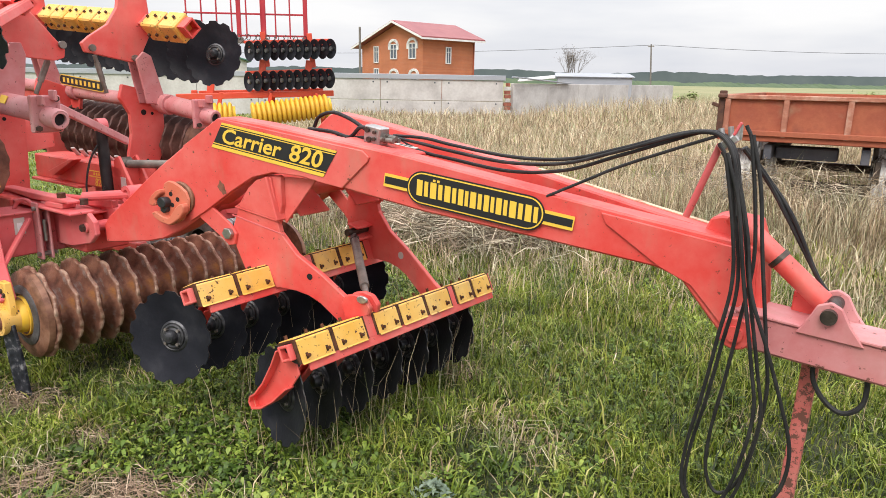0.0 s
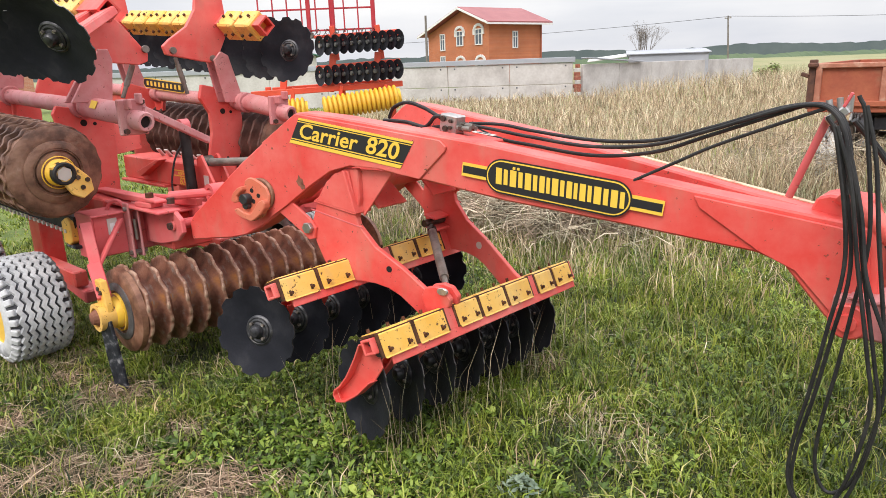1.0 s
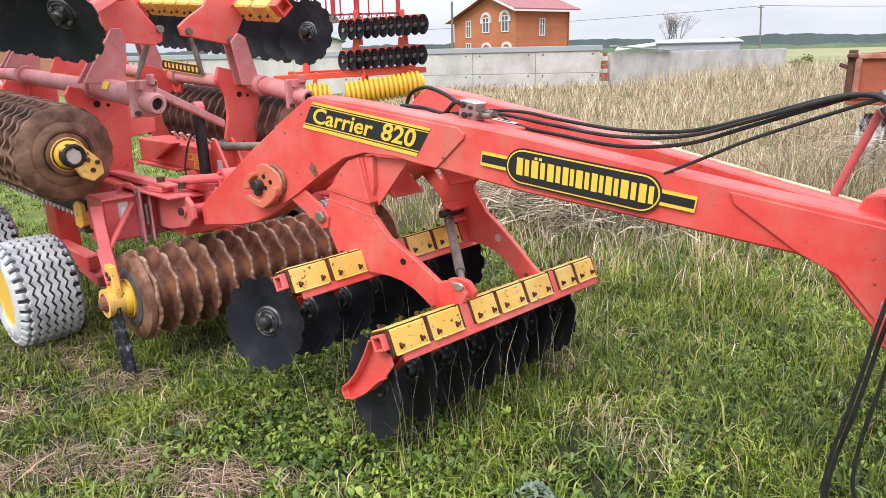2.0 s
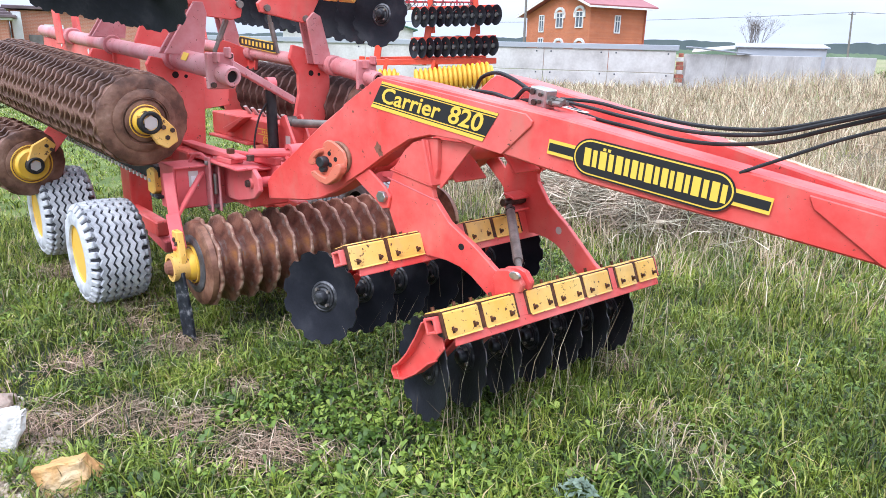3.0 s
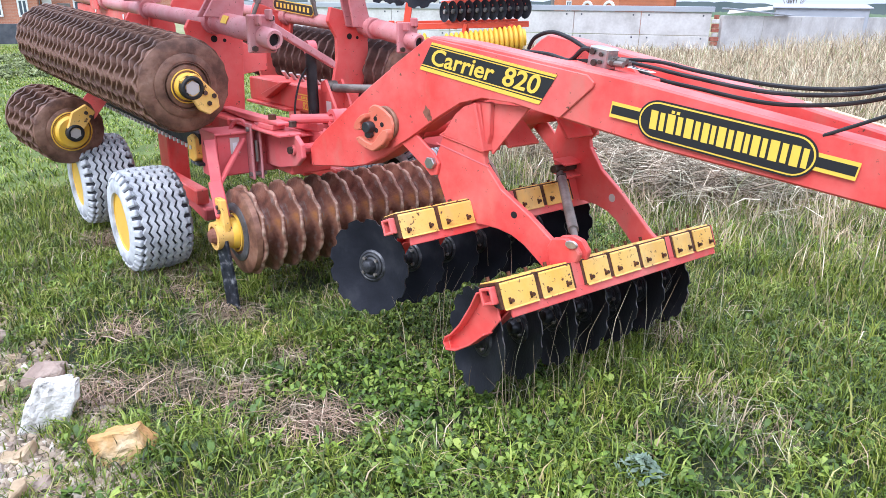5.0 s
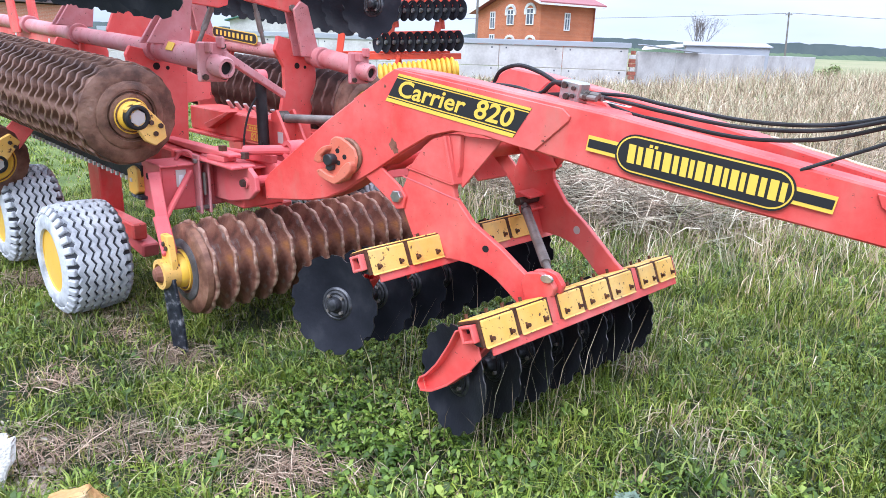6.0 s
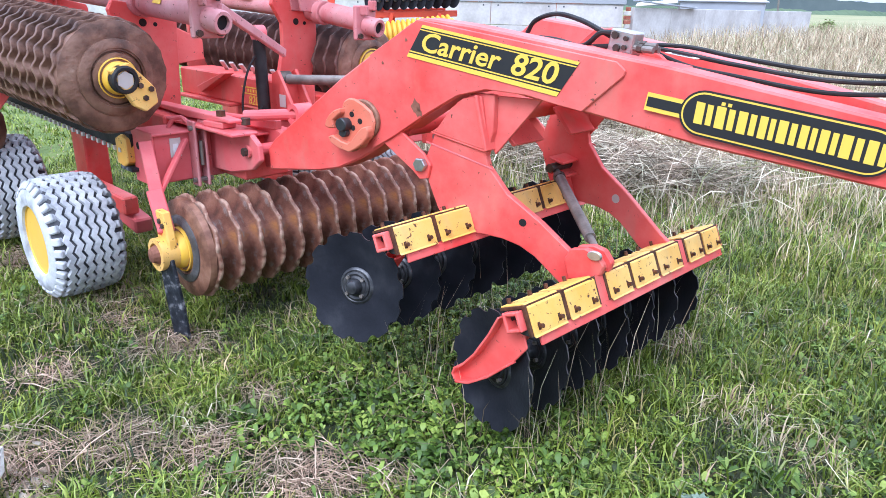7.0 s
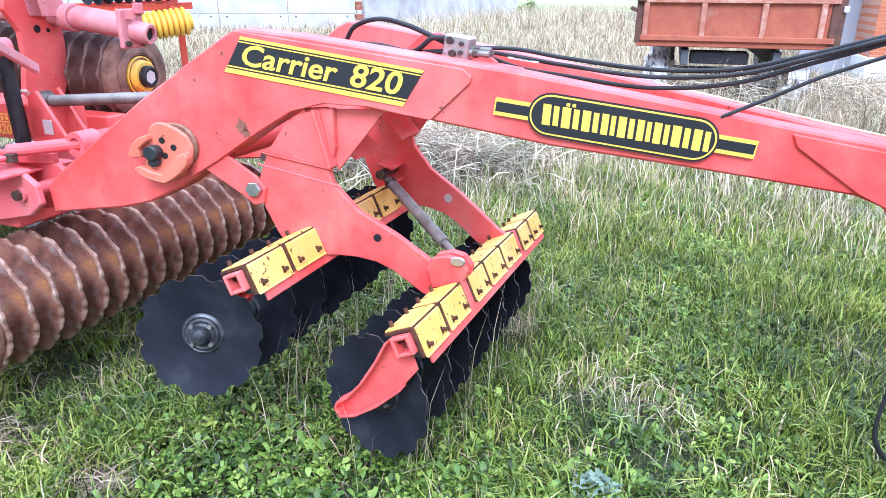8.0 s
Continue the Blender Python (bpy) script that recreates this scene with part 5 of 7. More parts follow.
for k in range(3):
    part("coupler", rodded((-0.035, 0.678 + 0.022 * k, 1.505 + 0.012 * (k % 2)), (0.045, 0.676 + 0.022 * k, 1.500 + 0.012 * (k % 2)), 0.0125, 10), STEEL2, vb)
    part("coupler_nut", rodded((-0.02, 0.678 + 0.022 * k, 1.504 + 0.012 * (k % 2)), (0.0, 0.677 + 0.022 * k, 1.503 + 0.012 * (k % 2)), 0.016, 6), DARKSTEEL, vb)
part("valve_seat", boxed((-0.05, 0.72, 1.45), (0.4, 0.16, 0.05), (0, 8, 0), 0.006), RED, harrow)
for pts in ([(-0.63, 0.80, 1.53), (-0.58, 0.79, 1.585), (-0.46, 0.77, 1.615), (-0.32, 0.74, 1.595), (-0.2, 0.72, 1.555), (-0.13, 0.71, 1.53)], [(-0.63, 0.76, 1.52), (-0.45, 0.75, 1.515), (-0.3, 0.73, 1.495), (-0.14, 0.71, 1.505)], [(-0.4, 0.75, 1.49), (-0.28, 0.72, 1.50), (-0.2, 0.70, 1.55), (-0.14, 0.69, 1.555)]):
    part("hydraulic_hose", hose(pts, 0.010), BLACK, harrow, "black rubber hydraulic hose", True)
part("deck_plate", prism([(-0.45, 1.42), (-0.28, 1.56), (-0.20, 1.57), (0.02, 1.48), (0.1, 1.42)], 0.78, 0.80, 0.004), RED, harrow)
part("plate_sticker", boxed((0.20, 0.585, 1.495), (0.11, 0.035, 0.003), (0, 8, 9), 0.001), STICKER, harrow)
part("sticker_print", boxed((0.20, 0.58, 1.4972), (0.07, 0.012, 0.002), (0, 8, 9), 0.0005), BLACK, harrow)

# stickers on the near arm
FACE = -0.0135


def decal(name, pts, off, mat, parent, label=""):
    """A thin sheet on the near arm's face."""
    return part(name, prism(pts, FACE - 0.001 - off, FACE - off, 0, SH), mat, parent, label)


def arm_frame(x, z, slope):
    """Axes on the near arm's face: x along the slope, y up, z out."""
    ex = Vector((1, SH, slope)).normalized()
    ez = Vector((SH, -1, 0)).normalized()
    ey = ez.cross(ex)
    m = Matrix((ex, ey, ez)).transposed().to_4x4()
    return Matrix.Translation((x, FACE0 + FACE - 0.003 + SH * x, z)) @ m


PA, PB, PC, PD = (-0.799, 1.562), (-0.128, 1.456), (-0.207, 1.326), (-0.875, 1.434)


def between(t, s):
    top = (PA[0] + (PB[0] - PA[0]) * t, PA[1] + (PB[1] - PA[1]) * t)
    low = (PD[0] + (PC[0] - PD[0]) * t, PD[1] + (PC[1] - PD[1]) * t)
    return (top[0] + (low[0] - top[0]) * s, top[1] + (low[1] - top[1]) * s)


def band(s0, s1):
    return [between(0, s0), between(1, s0), between(1, s1), between(0, s1)]


plate = decal("model_plate", band(0, 1), 0.0, DECAL_K, near_arm, "black and yellow model sticker")
decal("edge_stripe", band(0.0, 0.085), 0.0015, DECAL_Y, plate)
decal("edge_stripe", band(0.125, 0.155), 0.0015, DECAL_Y, plate)
decal("edge_stripe", band(0.80, 0.835), 0.0015, DECAL_Y, plate)
decal("edge_stripe", band(0.875, 1.0), 0.0015, DECAL_Y, plate)
x0, z0 = between(0.06, 0.72)
lettering("Carrier", 0.108, arm_frame(x0, z0, -0.158) @ Matrix.Diagonal((1.13, 1, 1, 1)), DECAL_Y, plate, 0.17, 0.018)
x0, z0 = between(0.67, 0.72)
lettering("820", 0.115, arm_frame(x0, z0, -0.158) @ Matrix.Diagonal((1.12, 1, 1, 1)), DECAL_Y, plate, 0.17, 0.02)

# oval maker's badge: plain shapes only
BX, BZ, SL = 0.556, 1.281, -0.138


def badge_pts(half, r, n=14):
    pts = [(half + r * math.cos(a), r * math.sin(a)) for a in [-math.pi / 2 + math.pi * k / n for k in range(n + 1)]]
    pts += [(-half + r * math.cos(a), r * math.sin(a)) for a in [math.pi / 2 + math.pi * k / n for k in range(n + 1)]]
    c, s = math.cos(math.atan(SL)), math.sin(math.atan(SL))
    return [(BX + x * c - y * s, BZ + x * s + y * c) for x, y in pts]


def strip_pts(xa, xb, ya, yb, skew=0.0):
    c, s = math.cos(math.atan(SL)), math.sin(math.atan(SL))
    return [(BX + x * c - y * s, BZ + x * s + y * c) for x, y in ((xa + skew, ya), (xb + skew, ya), (xb, yb), (xa, yb))]


badge = decal("maker_badge", badge_pts(0.245, 0.077), 0.002, DECAL_K, near_arm, "black oval sticker with yellow border")
decal("badge_border", badge_pts(0.245, 0.070), 0.003, DECAL_Y, badge)
decal("badge_field", badge_pts(0.245, 0.064), 0.004, DECAL_K, badge)
decal("side_stripe", strip_pts(-0.44, 0.445, -0.032, 0.030), 0.0004, DECAL_Y, near_arm)
decal("side_stripe", strip_pts(-0.435, 0.44, -0.018, 0.016), 0.0012, DECAL_K, near_arm)
x = -0.276
for w in (0.066, 0.070, 0.066, 0.056, 0.064, 0.056, 0.060, 0.070, 0.066):
    for f0, f1, low, high in ((0.04, 0.46, -0.036, 0.036), (0.60, 0.88, -0.034, 0.034)):
        decal("badge_mark", strip_pts(x + w * f0, x + w * f1, low, high, 0.006), 0.005, DECAL_Y, badge)
    x += w
for dx in (-0.197, -0.177):
    decal("badge_dot", strip_pts(dx, dx + 0.012, 0.040, 0.051), 0.005, DECAL_Y, badge)
for x, z, r in ((-0.83, 1.23, 0.026), (-0.815, 1.205, 0.018), (-1.0, 1.40, 0.006), (-0.88, 1.50, 0.007)):
    decal("rust_spot", [(x + r * (0.8 + 0.3 * math.sin(3 * k)) * math.cos(k * math.pi / 5), z + 1.3 * r * (0.8 + 0.3 * math.cos(2 * k)) * math.sin(k * math.pi / 5)) for k in range(10)], 0.0, RUSTSPOT, near_arm)


# ---- surroundings ----
def concrete_wall():
    w = thing("concrete_wall", pose(0, 0, 0), "long grey concrete panel wall with metal capping", "wall")
    w["kind"] = "structure"
    for k in range(9):
        x = 3.0 - 3.04 * k
        for z0, z1 in ((-1.2, 0.78), (0.80, 1.80)):
            part("panel", boxed((x - 1.52, 34.4 + random.uniform(-0.015, 0.015), (z0 + z1) / 2), (3.02, 0.18, z1 - z0), (0, 0, 0), 0.015), CONCRETE, w)
        for dx in (-0.35, -2.7):
            part("lifting_eye", boxed((x + dx, 34.3, 1.66), (0.07, 0.02, 0.07), (0, 0, 0), 0.006), DARKSTONE, w)
            part("lifting_eye", boxed((x + dx, 34.3, 0.68), (0.07, 0.02, 0.07), (0, 0, 0), 0.006), DARKSTONE, w)
    part("capping", boxed((-10.65, 34.4, 1.93), (27.5, 0.34, 0.24), (0, 0.0, 0), 0.012), CAPPING, w, "grey sheet metal capping")
    for k in range(9):
        part("brick_course", boxed((3.22 + random.uniform(-0.02, 0.02), 34.5, 0.1 + 0.19 * k), (0.20 + random.uniform(0, 0.16), 0.36, 0.17), (0, 0, random.uniform(-6, 6)), 0.012), BROKENBRICK if k % 3 != 1 else CONCRETE, w)
    d = Vector((12.7, 14.0, 0)).normalized()
    ang = math.degrees(math.atan2(d.y, d.x))
    for k in range(6):
        c = Vector((3.45, 34.7, 0)) + d * (3.04 * k + 1.52)
        part("panel", boxed((c.x, c.y, 0.80), (3.02, 0.18, 1.78), (0, 0, ang), 0.015), CONCRETE, w)
    part("roof_edge", boxed((5.2, 36.4, 1.86), (5.0, 0.3, 0.06), (0, 3.0, ang), 0.01), CAPPING, w)
    return w


concrete_wall()


def shed():
    s = thing("metal_shed", pose(9.6, 45.2, 0, 0, 0, -8), "low grey sheet metal shed behind the wall", "shed")
    part("wall", boxed((0, 0, 1.1), (4.6, 3, 2.2), (0, 0, 0), 0.02), CAPPING, s)
    part("roof", boxed((0, 0, 2.25), (4.9, 3.3, 0.08), (4, 0, 0), 0.02), CAPPING, s)
    part("roof", boxed((-3.6, 0, 2.0), (2.4, 3.0, 0.08), (3, -6, 0), 0.02), WHITEPAINT, s, "white sloping roof sheet")


shed()


def window(parent, x, z0, z1, w, arch=False, y=0.0, lab=""):
    """A window in a wall whose face looks to -y: frame, pane, surround."""
    f = bmesh.new()
    t = 0.09
    for xa, za, sx, sz in ((x - w / 2, (z0 + z1) / 2, t, z1 - z0), (x + w / 2, (z0 + z1) / 2, t, z1 - z0), (x, z0, w + t, t), (x, z1, w + t, t), (x, (z0 + z1) / 2, t * 0.7, z1 - z0), (x, z0 + (z1 - z0) * 0.68, w, t * 0.7)):
        box(f, (xa, y - 0.03, za), (sx, 0.12, sz))
    fr = part("window", f, WHITEPAINT, parent, lab)
    part("pane", boxed((x, y - 0.005, (z0 + z1) / 2), (w, 0.03, z1 - z0)), GLASS, fr)
    if arch:
        n = 8
        hood = bmesh.new()
        for k in range(n):
            a = math.pi * (k + 0.5) / n
            r = w / 2 + 0.16
            box(hood, (x + r * math.cos(a), y - 0.05, z1 - 0.1 + 0.75 * r * math.sin(a)), (0.34, 0.14, 0.22), (0, 90 - math.degrees(a), 0))
        for s in (-1, 1):
            box(hood, (x + s * (w / 2 + 0.2), y - 0.05, z1 - 0.25), (0.24, 0.14, 0.5))
        part("window_hood", hood, WHITEPAINT, fr)
    return fr


def brick_house():
    """A house whose near corner looks to the yard: gable along -x, long side along +y."""
    B, A, C = Vector((-2.3, 66, 0)), Vector((-8.94, 73.4, 0)), Vector((2.75, 70.5, 0))
    ax = (B - A).normalized()
    L, D = (B - A).length, (C - B).length
    m = Matrix((ax, Vector((-ax.y, ax.x, 0)), Vector((0, 0, 1)))).transposed().to_4x4()
    h = thing("brick_house", Matrix.Translation(A) @ m, "two-storey orange brick house with red roof", "house")
    prof = [(0, -0.2), (0, 5.05), (L - 3.8, 7.1), (L, 5.75), (L, -0.2)]
    part("wall", prism(prof, 0.0, D, 0.02), BRICK, h)
    roof = bmesh.new()
    e, th = 0.75, 0.16
    for (xa, za), (xb, zb) in (((-0.9, 4.82), (L - 3.8, 7.17)), ((L + 0.7, 5.57), (L - 3.8, 7.17))):
        prism([(xa, za), (xb, zb), (xb, zb + th), (xa, za + th)], -e, D + e, 0.01, 0, None, roof)
    part("roof", roof, ROOFRED, h, "red sheet metal roof")
    tr = bmesh.new()
    for (xa, za), (xb, zb) in (((-0.9, 4.72), (L - 3.8, 7.08)), ((L + 0.7, 5.47), (L - 3.8, 7.08))):
        prism([(xa, za), (xb, zb), (xb, zb + 0.2), (xa, za + 0.2)], -e - 0.06, -e + 0.02, 0, 0, None, tr)
    box(tr, (L + 0.72, D / 2, 5.52), (0.06, D + 2 * e, 0.16))
    part("eaves_board", tr, WHITEPAINT, h)
    for s0, z0, z1, w, arch in ((4.46, 3.75, 5.1, 1.0, True), (1.5, 3.75, 5.15, 1.0, True), (4.4, 1.0, 2.3, 1.0, True), (1.25, 1.0, 2.3, 1.0, True), (7.35, 3.4, 4.95, 0.75, False), (7.35, 1.2, 2.8, 0.75, False)):
        window(h, L - s0, z0, z1, w, arch, 0.0)
    side = new("side_window")
    side.parent = h
    side.matrix_basis = pose(L, 0, 0, 0, 0, 90)
    window(side, 3.2, 3.35, 4.85, 0.6, False, 0.0)
    part("downpipe", rodded((L + 0.1, D - 0.2, 0), (L + 0.1, D - 0.2, 5.5), 0.06, 8), RUSTRED, h)
    return h


brick_house()


# the houses along the street stand some way down the slope
STREET = Matrix.Translation((0.34, 0.22, 1.72)) @ Matrix.Scale(1.35, 4) @ Matrix.Translation((-0.34, -0.22, -1.72))


def cottage():
    """A small salmon brick porch with a hip roof, and the house behind it."""
    h = thing("cottage", STREET @ pose(-33.4, 31.6, 0, 0, 0, 43), "salmon brick cottage with brown tiled hip roof", "house")
    part("wall", boxed((0, 1.3, 1.65), (2.7, 2.6, 1.9), (0, 0, 0), 0.02), BRICKPINK, h)
    part("plinth", boxed((0, 1.3, 0.05), (2.8, 2.7, 1.38), (0, 0, 0), 0.02), DARKSTONE, h, "dark stone plinth")
    part("eaves_board", boxed((0, 1.3, 2.65), (3.2, 3.1, 0.12), (0, 0, 0), 0.01), WHITEPAINT, h)
    r = bmesh.new()
    for k in range(7):
        f = 1 - k / 7.0
        box(r, (0, 1.3, 2.78 + 0.16 * k), (3.3 * f + 0.3, 3.2 * f + 0.2, 0.17), (0, 0, 0), 0.03)
    part("roof", r, ROOFTILE, h, "brown stepped tile roof")
    for x in (-0.62, 0.62):
        window(h, x, 1.15, 2.35, 0.42, False, 0.0)
    part("wall", boxed((5.0, 4.5, 1.35), (7.2, 5.0, 3.7), (0, 0, 0), 0.02), BRICKPINK, h)
    part("pilaster", boxed((1.75, 1.9, 1.6), (0.5, 0.3, 3.0), (0, 0, 0), 0.02), WHITEPAINT, h)
    part("roof", boxed((5.0, 4.5, 3.35), (7.8, 5.6, 0.2), (0, 0, 0), 0.03), ROOFTILE, h)
    window(h, 3.6, 1.1, 2.4, 0.9, False, 2.0)
    part("door", boxed((2.6, 1.97, 0.9), (0.7, 0.08, 1.9), (0, 0, 0), 0.02), WOODPOLE, h)
    return h


cottage()


def barn(at, rot, w, d, hgt, rise, label, wallm, roofm):
    h = thing("outbuilding", (STREET if at[0] < -40 else Matrix()) @ pose(*at, 0, 0, rot), label, "building")
    part("wall", prism([(-w / 2, -0.9), (-w / 2, hgt), (0, hgt + rise), (w / 2, hgt), (w / 2, -0.9)], 0, d, 0.02), wallm, h)
    r = bmesh.new()
    for s in (-1, 1):
        prism([(s * (w / 2 + 0.4), hgt - 0.1), (0, hgt + rise + 0.08), (0, hgt + rise + 0.2), (s * (w / 2 + 0.4), hgt + 0.02)], -0.4, d + 0.4, 0.01, 0, None, r)
    part("roof", r, roofm, h)
    for x in (-w * 0.28, w * 0.1, w * 0.32):
        part("window", boxed((x, -0.03, hgt * 0.55), (0.55, 0.06, 0.6), (0, 0, 0), 0.01), GLASS, h)
    return h


barn((-45.6, 39.0, 0), 52, 5.2, 8, 2.2, 1.1, "white garage with pale sheet metal roof", WHITEPAINT, CAPPING)
barn((-62, 51, 0), 52, 8, 9, 2.6, 1.0, "far white house with grey gable roof", WHITEPAINT, CAPPING)
barn((-86, 63, 0), 52, 14, 9, 1.4, 0.6, "far blue shed with low grey roof", mottled("blue_sheet", [(0.3, (0.12, 0.2, 0.36)), (0.7, (0.16, 0.26, 0.42))], 2, 0.6), CAPPING)
barn((-24, 62, 0), 20, 12, 10, 3.2, 1.6, "grey house with dark green gable roof", CONCRETE, mottled("green_roof", [(0.3, (0.05, 0.14, 0.10)), (0.7, (0.07, 0.18, 0.13))], 1.0, 0.6))


def utility_pole(at, hgt, arms=True, label="weathered grey wooden utility pole", lean_=0.0):
    p = thing("utility_pole", (STREET if at[0] < -40 else Matrix()) @ pose(*at, 0, lean_), label, "pole", "utility poles along the street")
    part("post", rodded((0, 0, -0.9), (0, 0, hgt), 0.13, 10, 0.09), WOODPOLE, p, "", True)
    if not arms:
        return p
    part("crossarm", boxed((0, 0, hgt - 0.3), (1.2, 0.1, 0.1), (0, 0, 35), 0.01), WOODPOLE, p)
    for x in (-0.45, 0.45):
        part("insulator", rodded((x * 0.82, x * 0.57, hgt - 0.25), (x * 0.82, x * 0.57, hgt - 0.1), 0.04, 8), STICKER, p)
    return p


for at, hgt in (((28.0, 96.1, 0), 7.0), ((-43.3, 33.7, 0), 7.6), ((-46.9, 37.2, 0), 7.4), ((-71.5, 54.4, 0), 5.6), ((-84, 62.5, 0), 5.4), ((-96, 71.8, 0), 5.2), ((-7.33, 59.4, 0), 6.0)):
    utility_pole(at, hgt, at[0] < -60 or at[0] > 0, lean_=-4.0 if at[0] > 0 else 0.0)
for n, (a, c, sag) in enumerate((((28.0, 96.1, 6.9), (95, 90, 7.6), 1.1), ((28.0, 96.1, 6.9), (-70, 120, 6.5), 1.2))):
    pts = [tuple(Vector(a).lerp(Vector(c), k / 10) - Vector((0, 0, sag * 4 * (k / 10) * (1 - k / 10)))) for k in range(11)]
    tagged(part("power_line", hose(pts, 0.03, 3, 5), DARKSTONE, None, "", True), "thin dark overhead power line between poles", "power line")


def saloon_car():
    c = thing("saloon_car", pose(-44.6, 37.6, -1.02, 0, 0, 44), "white four-door saloon car parked by the street", "car")
    white = mottled("white_car_paint", [(0.3, (0.75, 0.76, 0.78)), (0.7, (0.82, 0.83, 0.84))], 2.0, 0.3)
    body = prism([(-2.1, 0.32), (-2.12, 0.62), (-2.0, 0.86), (-1.35, 0.90), (0.75, 0.86), (1.75, 0.76), (2.05, 0.66), (2.1, 0.35), (1.7, 0.24), (-1.8, 0.24)], -0.8, 0.8, 0.07)
    b_ = part("body", body, white, c)
    cab = prism([(-1.55, 0.88), (-0.95, 1.36), (0.05, 1.38), (0.85, 0.86)], -0.68, 0.68, 0.06)
    part("cabin", cab, white, c)
    for s in (-1, 1):
        for pts in ([(-1.30, 0.92), (-0.88, 1.29), (-0.42, 1.31), (-0.42, 0.92)], [(-0.34, 0.92), (-0.34, 1.31), (0.0, 1.31), (0.62, 0.92)]):
            part("side_window", prism(pts, s * 0.675 - 0.012, s * 0.675 + 0.012), GLASS, c)
    part("headlight", boxed((2.03, -0.6, 0.62), (0.08, 0.3, 0.12), (0, 0, 0), 0.02), STICKER, c)
    part("headlight", boxed((2.03, 0.6, 0.62), (0.08, 0.3, 0.12), (0, 0, 0), 0.02), STICKER, c)
    part("bumper", boxed((2.08, 0, 0.4), (0.12, 1.5, 0.16), (0, 0, 0), 0.03), white, c)
    for x in (-1.3, 1.32):
        for s in (-1, 1):
            w = part("wheel", lathe([(0.18, -0.09), (0.28, -0.09), (0.3, -0.05), (0.3, 0.05), (0.28, 0.09), (0.18, 0.09)], 24, pose(x, s * 0.74, 0.3, 90)), BLACK, c, "", True)
            part("rim", rodded((x, s * 0.82, 0.3), (x, s * 0.845, 0.3), 0.17, 16), STEEL, w)
    return c


saloon_car()


